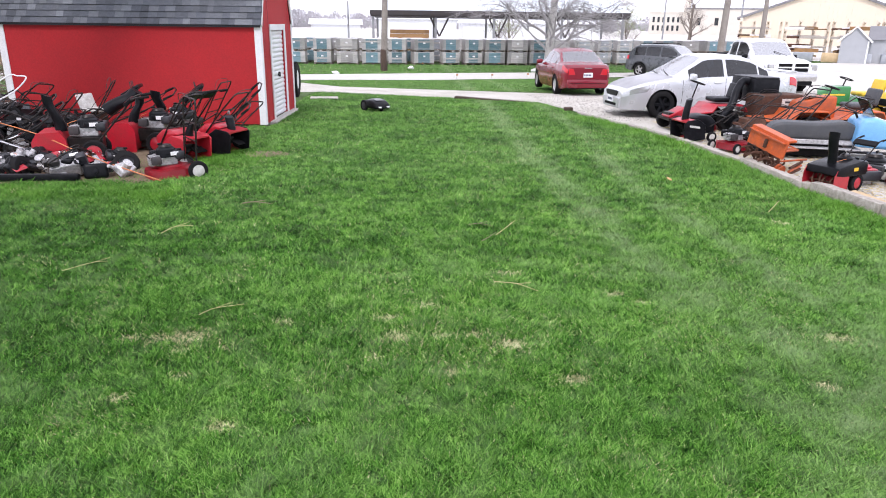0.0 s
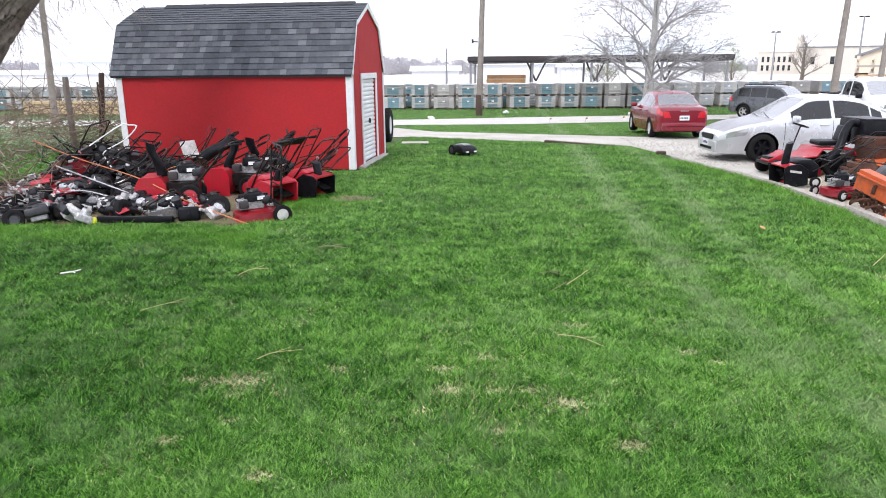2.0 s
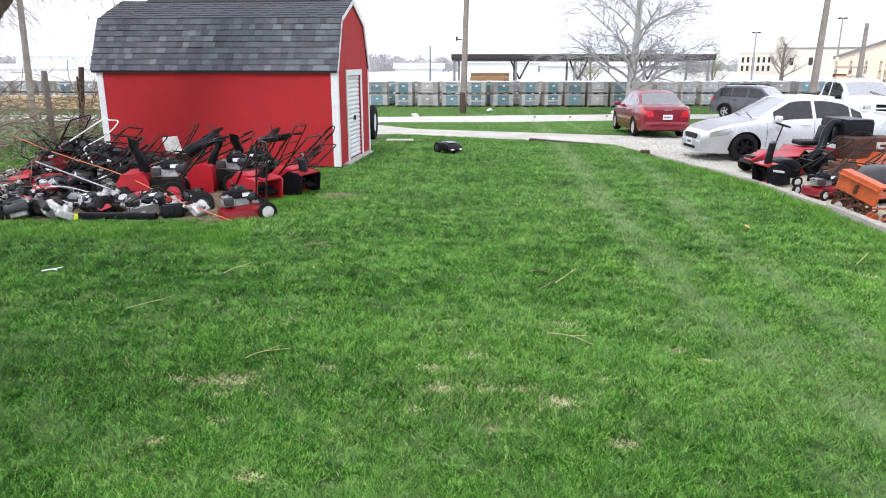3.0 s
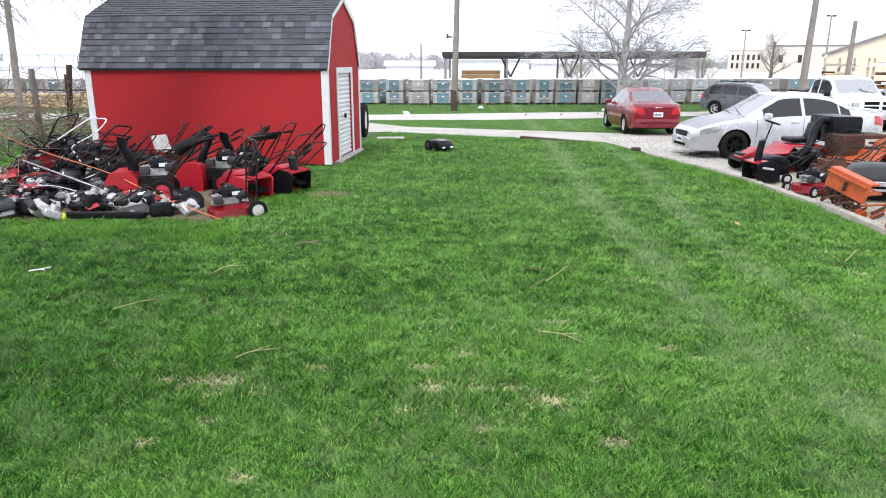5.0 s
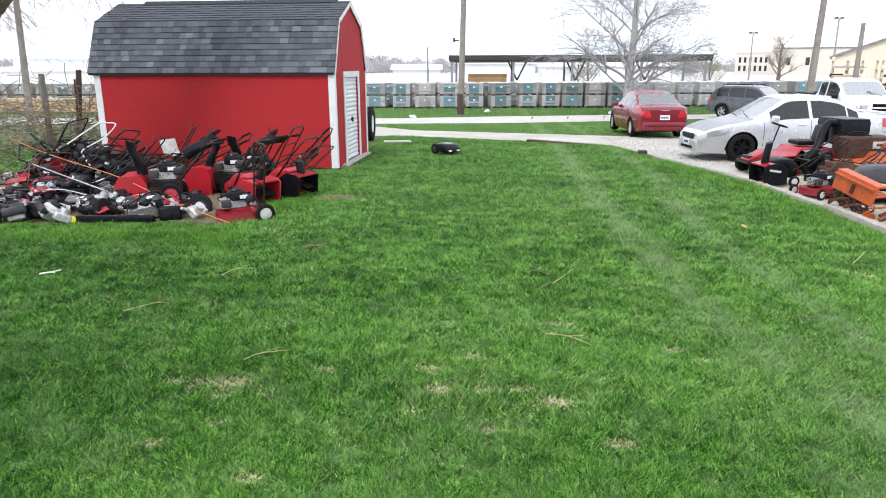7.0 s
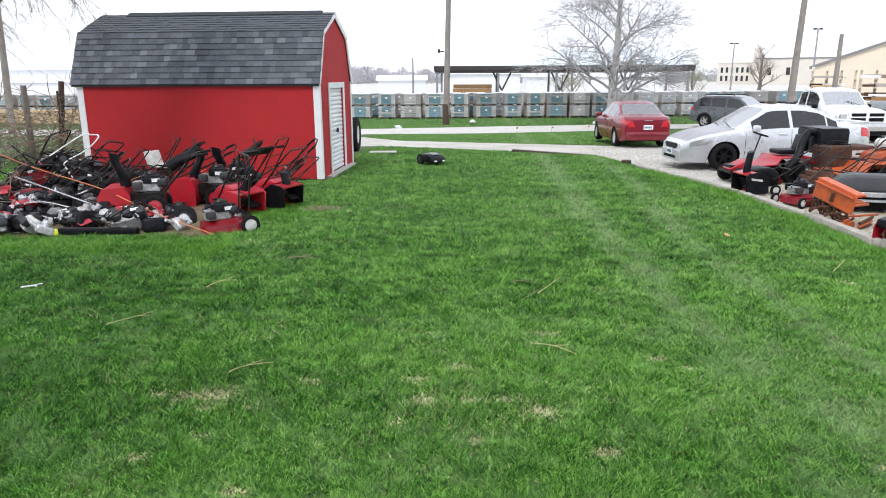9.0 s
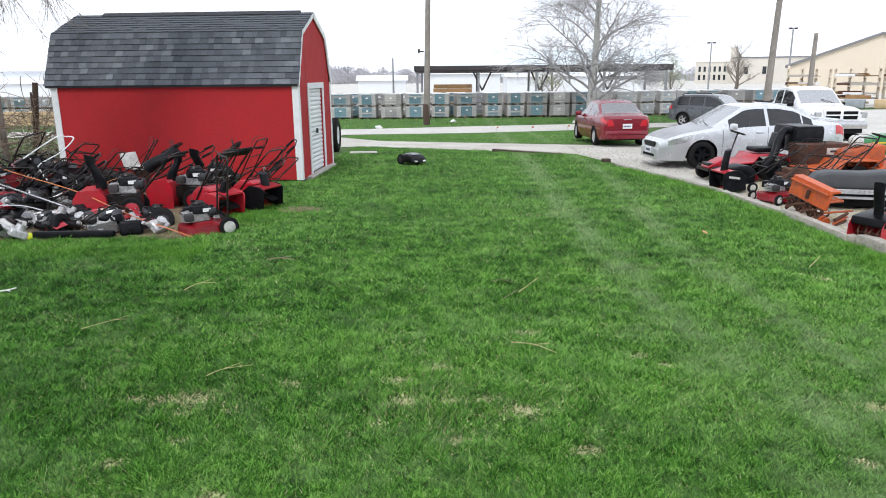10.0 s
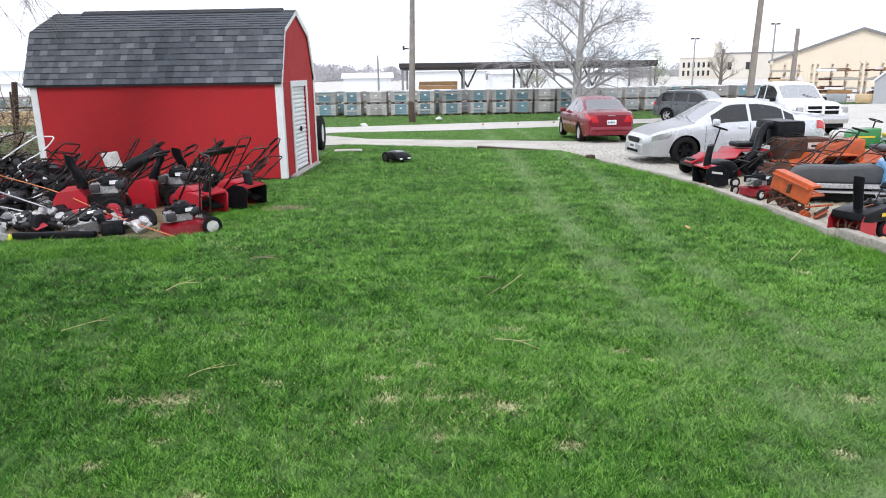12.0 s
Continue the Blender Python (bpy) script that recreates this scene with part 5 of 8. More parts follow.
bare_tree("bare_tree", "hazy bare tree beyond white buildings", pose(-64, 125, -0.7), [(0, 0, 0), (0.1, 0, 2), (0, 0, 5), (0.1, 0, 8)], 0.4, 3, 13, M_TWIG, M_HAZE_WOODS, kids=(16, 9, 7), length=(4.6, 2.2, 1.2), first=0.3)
bare_tree("young_tree", "young tree with pale green new leaves behind the yard", pose(24.5, 85, -0.7), [(0, 0, 0), (0.1, 0, 1.0), (0, 0, 2.2), (0.1, 0, 3.4)], 0.15, 3, 14, M_BARK, M_TWIG, kids=(10, 7, 5), length=(2.0, 1.0, 0.6), first=0.2, leaves=M_SPROUT, leaf_n=5)
bare_tree("young_tree", "young tree with pale green new leaves behind the yard", pose(7.8, 70, -0.7), [(0, 0, 0), (0.1, 0, 1.0), (0, 0, 1.9), (0.1, 0, 2.9)], 0.12, 3, 15, M_BARK, M_TWIG, kids=(9, 7, 5), length=(1.5, 0.9, 0.5), first=0.25, leaves=M_SPROUT, leaf_n=4)


# no real mist here: the woods look hazy by their pale colour
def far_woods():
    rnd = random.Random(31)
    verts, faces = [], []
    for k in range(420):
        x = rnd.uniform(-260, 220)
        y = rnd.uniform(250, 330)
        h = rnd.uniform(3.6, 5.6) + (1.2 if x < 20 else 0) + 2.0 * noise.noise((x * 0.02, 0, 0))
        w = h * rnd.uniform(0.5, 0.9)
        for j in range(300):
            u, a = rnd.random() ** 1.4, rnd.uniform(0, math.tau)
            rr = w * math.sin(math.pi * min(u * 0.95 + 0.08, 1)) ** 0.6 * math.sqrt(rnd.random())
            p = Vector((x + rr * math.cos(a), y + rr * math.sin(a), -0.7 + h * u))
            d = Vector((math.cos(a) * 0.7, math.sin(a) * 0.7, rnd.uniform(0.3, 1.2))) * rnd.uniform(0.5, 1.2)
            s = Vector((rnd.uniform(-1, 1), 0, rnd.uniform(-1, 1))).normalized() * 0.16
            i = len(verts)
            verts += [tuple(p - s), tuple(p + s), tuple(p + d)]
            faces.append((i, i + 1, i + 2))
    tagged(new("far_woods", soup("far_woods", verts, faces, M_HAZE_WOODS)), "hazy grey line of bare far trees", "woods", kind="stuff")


far_woods()


def big_tree():
    t = thing("old_tree", "massive old tree trunk with deeply furrowed bark", "tree")
    path = smooth_path([(-9.85, 11.4, -0.15), (-9.83, 11.4, 0.5), (-9.78, 11.42, 1.3), (-9.66, 11.5, 2.0), (-9.35, 11.75, 2.7), (-8.95, 12.05, 3.4), (-8.1, 12.4, 4.6), (-6.6, 12.8, 6.8)], 16)
    seg = 120
    bm, rings = bmesh.new(), []
    for i, p in enumerate(path):
        d = (path[min(i + 1, len(path) - 1)] - path[max(i - 1, 0)]).normalized()
        u = Vector((1, 0, 0))
        u = (u - d * u.dot(d)).normalized()
        w = d.cross(u)
        f = i / (len(path) - 1)
        r = 0.62 - 0.16 * f + 0.28 * math.exp(-f * 16)
        ring = []
        for k in range(seg):
            a = k * math.tau / seg
            q = noise.noise((math.cos(a + 0.25 * math.sin(p.z * 3)) * 7.5, math.sin(a + 0.25 * math.sin(p.z * 3)) * 7.5, p.z * 1.5))
            q2 = noise.noise((math.cos(a) * 15, math.sin(a) * 15, p.z * 3.2 + 5))
            rr = r * (1 + 0.08 * noise.noise((math.cos(a) * 1.4, math.sin(a) * 1.4, p.z * 0.5 + 3))) + 0.075 * min(abs(q) * 3.2, 1.0) + 0.03 * min(abs(q2) * 3, 1.0) - 0.06
            ring.append(bm.verts.new(p + rr * (math.cos(a) * u + math.sin(a) * w)))
        rings.append(ring)
    for a, b in zip(rings, rings[1:]):
        for k in range(seg):
            bm.faces.new((a[k], a[(k + 1) % seg], b[(k + 1) % seg], b[k]))
    part("trunk", bm, M_BARK, t)
    part("limb", tube(smooth_path([(-9.75, 11.45, 2.1), (-10.2, 11.3, 3.4), (-10.9, 11.0, 5.0), (-11.8, 11.2, 7.5)], 6), 0.42, 16, 0.22), M_BARK, t)
    limbs = [[(-6.6, 12.8, 6.8), (-4.6, 12.9, 6.9), (-2.4, 12.4, 6.1), (-1.0, 12.0, 5.2)], [(-6.6, 12.8, 6.8), (-6.9, 14.2, 7.6), (-6.4, 15.8, 7.2)], [(-8.5, 12.2, 4.0), (-8.9, 13.4, 5.0), (-9.2, 15.5, 5.6), (-10, 17, 5.4)],
             [(-10.9, 11, 5.0), (-11.5, 13, 5.3), (-12.4, 15.5, 5.0)], [(-9.2, 15.5, 5.6), (-11.2, 16.8, 5.0), (-13.0, 17.6, 4.4)]]
    for lb in limbs:
        part("limb", tube(smooth_path(lb, 6), 0.10, 8, 0.03), M_BARK, t)
    rnd = random.Random(6)
    verts, faces = [], []

    def twig(p, d, ln, r, depth):
        pts, q = [p], p.copy()
        for k in range(5):
            d = (d + Vector((rnd.uniform(-1, 1), rnd.uniform(-1, 1), rnd.uniform(-1, 0.5))) * 0.28).normalized()
            q = q + d * ln / 5
            pts.append(q.copy())
        b0 = len(verts)
        for i, s in enumerate(pts):
            u = Vector((1, 0, 0)) * r * (1 - 0.6 * i / 5)
            w = Vector((0, 0.5, 0.87)) * r * (1 - 0.6 * i / 5)
            verts.extend([tuple(s + u), tuple(s - u * 0.5 + w), tuple(s - u * 0.5 - w)])
        for i in range(5):
            for k in range(3):
                faces.append((b0 + 3 * i + k, b0 + 3 * i + (k + 1) % 3, b0 + 3 * i + 3 + (k + 1) % 3, b0 + 3 * i + 3 + k))
        if depth:
            for k in range(4):
                twig(pts[rnd.randint(1, 4)], (d + Vector((rnd.uniform(-1, 1), rnd.uniform(-1, 1), rnd.uniform(-1, 0.4))) * 0.9).normalized(), ln * 0.5, r * 0.6, depth - 1)

    for x, y, z, n, ln in ((-1.6, 12.2, 5.55, 5, 1.5), (-2.6, 12.4, 6.1, 3, 1.9), (-0.9, 12.0, 5.2, 3, 1.2), (-3.9, 12.9, 6.8, 3, 2.6), (-6.4, 15.8, 7.2, 4, 2.2)):
        for k in range(n):
            twig(Vector((x + rnd.uniform(-0.3, 0.3), y, z)), Vector((rnd.uniform(-0.4, 0.4), rnd.uniform(-0.3, 0.1), -1)).normalized(), ln * rnd.uniform(0.6, 1), 0.010, 2)
    for x, y, z, n in ((-9.6, 16.4, 5.5, 9), (-12.4, 15.5, 5.0, 17), (-13.0, 17.6, 4.4, 18), (-11.2, 16.8, 5.0, 13)):
        for k in range(n):
            twig(Vector((x, y, z)), Vector((rnd.uniform(-0.2, 1.0), rnd.uniform(-0.4, 0.4), rnd.uniform(-0.9, -0.1))).normalized(), rnd.uniform(1.2, 2.4), 0.012, 2)
    o = new("twig_spray", soup("twig_spray", verts, faces, M_TWIG))
    o.parent = t
    o["kind"] = "stuff"


big_tree()


def wire_fence():
    f = thing("wire_fence", "old woven wire fence on grey wooden posts with dry vines", "fence")
    line = [(-10.05, 10.1), (-11.9, 14.2), (-12.45, 18.9), (-11.05, 19.9), (-8.6, 20.4)]
    post_at = [(-8.62, 10.22, 2.26, 0.085, (-0.06, 0.0)), (-12.25, 18.7, 2.05, 0.09, (0.0, 0)), (-12.0, 19.6, 2.15, 0.085, (0.25, 0.05)), (-11.75, 19.3, 1.9, 0.03, (0.05, 0))]
    for x, y, h, r, lean in post_at:
        bm = tube([(x + lean[0] * k / 6, y + lean[1] * k / 6, -0.1 + (h + 0.1) * k / 6) for k in range(7)], r, 10, r * 0.85)
        for v in bm.verts:
            v.co += Vector((0.012 * noise.noise(v.co * 7), 0.012 * noise.noise(v.co * 7 + Vector((5, 5, 5))), 0))
        part("post", bm, M_POLE if x < -12.2 or y < 12 else M_DARK_TIMBER, f)
    verts, faces = [], []

    def wire(p, q, r=0.0035):
        d = (q - p).normalized()
        u = d.orthogonal().normalized() * r
        w = d.cross(u)
        b = len(verts)
        for s in (p, q):
            verts.extend([tuple(s + u), tuple(s - 0.5 * u + 0.87 * w), tuple(s - 0.5 * u - 0.87 * w)])
        faces.extend([(b + k, b + (k + 1) % 3, b + 3 + (k + 1) % 3, b + 3 + k) for k in range(3)])

    for (xa, ya), (xb, yb) in zip(line, line[1:]):
        a, b = Vector((xa, ya, 0)), Vector((xb, yb, 0))
        n = int((b - a).length / 0.15)
        for h in (0.08, 0.2, 0.32, 0.46, 0.6, 0.76, 0.94, 1.12, 1.3):
            wire(a + Vector((0, 0, h)), b + Vector((0, 0, h)))
        for k in range(n):
            p = a.lerp(b, k / n)
            wire(p + Vector((0, 0, 0.05)), p + Vector((0, 0, 1.3)))
    o = new("wire_mesh", soup("wire_mesh", verts, faces, M_STEEL_GREY))
    o.parent = f
    o["kind"] = "stuff"


wire_fence()


def stems(name, label, category, seed, spots, material, r=0.006):
    """Tangles of thin curved stems: each spot is x, y, spread, height, count."""
    rnd = random.Random(seed)
    verts, faces = [], []
    for x, y, sp, h, n in spots:
        for k in range(n):
            p = Vector((x + rnd.gauss(0, sp), y + rnd.gauss(0, sp * 0.6), max(0.0, rnd.uniform(-0.4, h * 0.55))))
            d = Vector((rnd.uniform(-1, 1), rnd.uniform(-1, 1), rnd.uniform(-0.1, 1.0))).normalized()
            ln = rnd.uniform(0.5, 1.3) * h
            b0 = len(verts)
            rr = r * rnd.uniform(0.6, 1.5)
            for i in range(8):
                u, w = d.orthogonal().normalized() * rr, None
                w = d.cross(u)
                verts.extend([tuple(p + u), tuple(p - 0.5 * u + 0.87 * w), tuple(p - 0.5 * u - 0.87 * w)])
                d = (d + Vector((rnd.uniform(-1, 1), rnd.uniform(-1, 1), rnd.uniform(-1.1, 0.6))) * 0.33).normalized()
                p = p + d * ln / 7
                p.z = max(p.z, 0.02)
            faces.extend([(b0 + 3 * i + k, b0 + 3 * i + (k + 1) % 3, b0 + 3 * i + 3 + (k + 1) % 3, b0 + 3 * i + 3 + k) for i in range(7) for k in range(3)])
    return tagged(new(name, soup(name, verts, faces, material)), label, category, kind="stuff")


stems("dry_brush", "tangle of dry brown brush and vines round the tree foot", "brush", 41, [(-9.1, 10.8, 0.5, 0.9, 260), (-9.9, 10.4, 0.5, 1.3, 150), (-8.3, 11.5, 0.5, 0.6, 200), (-8.9, 10.6, 0.3, 1.9, 60), (-9.3, 10.5, 0.3, 2.3, 40)], M_BRUSH)
stems("vines", "bare vines climbing along the wire fence", "vines", 43, [(-12.2, 18.6, 0.6, 2.2, 90), (-11.6, 19.5, 0.6, 2.2, 100), (-13.6, 17.5, 1.2, 2.0, 110), (-10.8, 20.0, 0.8, 1.7, 90), (-14.5, 19.0, 1.3, 1.8, 90)], M_BRUSH, 0.008)
stems("dry_weeds", "pale dry weeds and seed stalks behind the wire fence", "weeds", 47, [(-13.5, 19.5, 2.0, 0.35, 320), (-16.0, 23.5, 2.5, 0.4, 400), (-12.5, 15.5, 1.2, 0.3, 160), (-20.0, 27.0, 2.5, 0.4, 300), (-14.5, 21.5, 2.0, 0.35, 320)], M_PALE_WEED, 0.010)


# ---- small machines ----
def wheel(parent, x, y, z, r, w, hub_mat, name="wheel"):
    t = part(name, lathe([(r * 0.62, -w / 2), (r * 0.9, -w / 2), (r, -w * 0.3), (r, w * 0.3), (r * 0.9, w / 2), (r * 0.62, w / 2)], 22, "y", True), M_RUBBER, parent)
    t.matrix_local = pose(x, y, z)
    part("hub", lathe([(0.012, -w * 0.55), (r * 0.3, -w * 0.5), (r * 0.63, -w * 0.38), (r * 0.63, w * 0.38), (r * 0.3, w * 0.5), (0.012, w * 0.55)], 18, "y"), hub_mat, t)
    return t


def u_handle(parent, x0, z0, x1, z1, half, material, bars=(0.45,), r=0.0125, grip=True):
    """Two legs that rise from the machine and meet in a bar, with cross stays."""
    a, b = Vector((x0, half, z0)), Vector((x1, half, z1))
    pts = [a, a.lerp(b, 0.5) + Vector((0, 0, 0.02)), a.lerp(b, 0.9), b + Vector((0, -0.03, 0)), b + Vector((0, -0.09, 0.01))]
    pts = smooth_path(pts, 4)
    full = pts + [Vector((p.x, -p.y, p.z)) for p in reversed(pts)]
    h = part("handle", joined(tube(full, r, 8), *[tube([Vector((a.lerp(b, f).x, half, a.lerp(b, f).z + 0.015)), Vector((a.lerp(b, f).x, -half, a.lerp(b, f).z + 0.015))], r * 0.8, 6) for f in bars]), material, parent)
    if grip:
        part("bail", tube(smooth_path([a.lerp(b, 0.8) + Vector((0.02, 0.005, 0.02)), b + Vector((0.07, -0.04, 0.05)), b + Vector((0.07, -2 * half + 0.04, 0.05)), Vector((a.lerp(b, 0.8).x + 0.02, -half, a.lerp(b, 0.8).z + 0.02))], 4), 0.005, 6), M_STEEL_DARK, h)
        part("cable", tube(smooth_path([a.lerp(b, 0.85) + Vector((0, 0.02, 0)), a.lerp(b, 0.5) + Vector((0.10, -0.02, 0.05)), a + Vector((0.12, -0.1, 0.06))], 5), 0.005, 5), M_BLACK_PLASTIC, h)
    return h


def engine_on(parent, x, y, z, s=1.0, shroud=None, name="engine"):
    """A small petrol engine: finned block, cowl, tank, muffler, starter."""
    fins = [(0.09 * s, 0.0)]
    for k in range(5):
        fins += [(0.22 * s, (0.010 + 0.026 * k) * s), (0.22 * s, (0.022 + 0.026 * k) * s), (0.15 * s, (0.024 + 0.026 * k) * s), (0.15 * s, (0.034 + 0.026 * k) * s)]
    blk = [box(-0.11 * s, 0.12 * s, -0.10 * s, 0.10 * s, 0, 0.11 * s, 0.012), prism(fins + [(0.09 * s, 0.138 * s)], -0.08 * s, 0.08 * s, "y")]
    e = part(name, joined(*blk), M_ALU, parent, "grey cast engine block")
    e.matrix_local = pose(x, y, z)
    sh = shroud or M_BLACK_PLASTIC
    part("cowl", joined(lathe([(0.02, 0.235 * s), (0.09 * s, 0.222 * s), (0.118 * s, 0.20 * s), (0.128 * s, 0.15 * s), (0.130 * s, 0.105 * s), (0.02, 0.105 * s)], 24), box(-0.15 * s, 0.05 * s, -0.13 * s, 0.13 * s, 0.11 * s, 0.185 * s, 0.03, 2)), sh, e)
    part("starter", lathe([(0.01, 0.262 * s), (0.07 * s, 0.255 * s), (0.085 * s, 0.23 * s), (0.01, 0.23 * s)], 18), M_BLACK_METAL, e)
    part("fuel_tank", box(-0.20 * s, -0.08 * s, -0.14 * s, 0.14 * s, 0.06 * s, 0.17 * s, 0.03, 2), M_GREY_PLASTIC, e)
    part("fuel_cap", lathe([(0.01, 0.0), (0.032, 0.0), (0.03, 0.025), (0.01, 0.028)], 14), M_BLACK_PLASTIC, e).matrix_local = pose(-0.15 * s, 0.06 * s, 0.168 * s)
    for q in (1, -1):
        part("sticker", box(-0.12 * s, -0.02 * s, q * 0.131 * s - 0.002, q * 0.131 * s + 0.002, 0.125 * s, 0.172 * s), M_PAPER, e, "pale sticker", smooth=False)
    part("pull_handle", box(0.03 * s, 0.09 * s, -0.015, 0.015, 0.255 * s, 0.28 * s, 0.008), M_BLACK_PLASTIC, e)
    part("spark_lead", tube(smooth_path([(0.2 * s, 0, 0.09 * s), (0.24 * s, 0.03, 0.15 * s), (0.12 * s, 0.10 * s, 0.20 * s)], 4), 0.006, 5), M_CORD if s > 1.1 else M_BLACK_PLASTIC, e)
    part("muffler", box(0.10 * s, 0.22 * s, 0.09 * s, 0.17 * s, 0.03 * s, 0.13 * s, 0.02, 2), M_STEEL_DARK, e)
    part("air_filter", box(0.04 * s, 0.17 * s, -0.19 * s, -0.10 * s, 0.05 * s, 0.17 * s, 0.02, 2), M_BLACK_PLASTIC, e)
    return e


def mower_deck(parent, material, lx=0.30, ly=0.265, h=0.13):
    """A dished deck with a turned-out skirt and a side chute."""
    bm, rings = bmesh.new(), []
    for f, z in ((1.04, 0.055), (1.0, 0.07), (0.985, 0.14), (0.95, 0.165), (0.80, 0.175), (0.62, 0.185), (0.55, 0.205), (0.02, 0.21)):
        ring = []
        for k in range(32):
            a = k * math.tau / 32
            sq = (abs(math.cos(a)) ** 3.2 + abs(math.sin(a)) ** 3.2) ** (-1 / 3.2)
            ring.append(bm.verts.new((lx * f * sq * math.cos(a), ly * f * sq * math.sin(a), z * h / 0.13)))
        rings.append(ring)
    for a, b in zip(rings, rings[1:]):
        for k in range(32):
            bm.faces.new((a[k], a[(k + 1) % 32], b[(k + 1) % 32], b[k]))
    bm.faces.new(rings[-1])
    bmesh.ops.solidify(bm, geom=bm.faces[:], thickness=0.004)
    return part("deck", joined(bm, prism([(-0.10, 0.07), (0.10, 0.07), (0.08, 0.15), (-0.08, 0.15)], -ly - 0.10, -ly + 0.03, "y", 0.008)), material, parent)


def push_mower(m, paint, label, hub=None, fold=(-0.95, 0.95), shroud=None, group="walk-behind machines", front=True):
    t = thing("push_mower", label, "lawn mower", m, group)
    mower_deck(t, paint)
    for x, r in ((0.27, 0.095), (-0.27, 0.115)) if front else ((-0.27, 0.125),):
        for y in (0.29, -0.29):
            wheel(t, x, y, r, r, 0.045, hub or M_WHITE_PLASTIC)
    engine_on(t, 0.02, 0, 0.205, 1.0, shroud)
    u_handle(t, -0.27, 0.19, fold[0], fold[1], 0.25, M_BLACK_METAL, (0.35, 0.62))
    part("flap", prism([(-0.34, 0.05), (-0.31, 0.20), (-0.29, 0.20), (-0.32, 0.05)], -0.24, 0.24, "y"), M_BLACK_PLASTIC, t)
    return t


def chute_bm(h, w=0.16, lean=0.16, curl=0.18):
    """A tall curved discharge chute, open at the front, with a deflector at its top."""
    bm, rings = bmesh.new(), []
    for k in range(9):
        f = k / 8
        x, z = lean * f * f - curl * max(0, f - 0.7) ** 1.2, h * f
        ww, d = w * (0.55 + 0.12 * f), w * (0.62 - 0.12 * f)
        ring = []
        for a in range(12):
            an = a * math.tau / 12
            ring.append(bm.verts.new((x + d * math.cos(an) * (1.15 if math.cos(an) < 0 else 0.7), ww * math.sin(an), z + 0.35 * d * math.cos(an) * f)))
        rings.append(ring)
    for a, b in zip(rings, rings[1:]):
        for k in range(12):
            bm.faces.new((a[k], a[(k + 1) % 12], b[(k + 1) % 12], b[k]))
    bm.faces.new(rings[0][::-1]), bm.faces.new(rings[-1])
    return bm


def snow_thrower(m, label, paint=None, side=None, chute=0.36, fold=(-0.95, 1.0), chute_turn=0, cover=None):
    """Single-stage thrower: a scoop with rubber paddles, side plates, engine cover, chute and folding handle."""
    t = thing("snow_thrower", label, "snow thrower", m, "walk-behind machines")
    paint, side = paint or M_RED_PAINT, side or M_BLACK_PLASTIC
    back = [(0.30, 0.40), (0.10, 0.44), (-0.05, 0.36), (-0.10, 0.20), (-0.02, 0.05), (0.10, 0.03), (0.09, 0.05), (0.0, 0.08), (-0.07, 0.20), (-0.03, 0.33), (0.10, 0.41), (0.30, 0.375)]
    part("scoop", prism(back, -0.27, 0.27, "y"), paint, t)
    for s in (1, -1):
        part("side_plate", prism([(-0.14, 0.06), (0.12, 0.02), (0.30, 0.06), (0.33, 0.36), (0.26, 0.42), (0.05, 0.45), (-0.12, 0.34)], 0.27 * s - 0.012 + 0.012 * s, 0.27 * s + 0.012 + 0.012 * s, "y", 0.006), side, t)
    aug = [tube([(0.12, -0.26, 0.19), (0.12, 0.26, 0.19)], 0.018, 8)]
    for s in (1, -1):
        for q in (0, math.pi):
            aug.append(moved(prism([(0.0, 0.0), (0.13, 0.02), (0.14, 0.05), (0.0, 0.03)], 0.02 * s, 0.24 * s, "y"), Matrix.Translation((0.12, 0, 0.19)) @ Matrix.Rotation(q + 0.6 * s, 4, "Y")))
    part("paddle", joined(*aug), M_RUBBER, t)
    part("engine_cover", prism([(-0.36, 0.16), (-0.02, 0.16), (0.02, 0.42), (0.10, 0.455), (-0.02, 0.52), (-0.22, 0.52), (-0.38, 0.40)], -0.21, 0.21, "y", 0.035, 2), cover or M_BLACK_PLASTIC, t)
    c = part("chute", chute_bm(chute, 0.125, 0.06, 0.05), M_BLACK_PLASTIC, t, "tall black plastic discharge chute")
    c.matrix_local = pose(0.16, 0, 0.41, 0, 0, chute_turn)
    for y in (0.24, -0.24):
        wheel(t, -0.30, y, 0.10, 0.10, 0.05, M_WHITE_PLASTIC)
    u_handle(t, -0.25, 0.30, fold[0], fold[1], 0.22, M_BLACK_METAL, (0.3, 0.6))
    part("stripe", prism([(0.0, 0.27), (0.22, 0.30), (0.22, 0.34), (0.0, 0.31)], 0.294, 0.298, "y"), M_WHITE_PLASTIC, t, "pale decal bar", smooth=False)
    return t


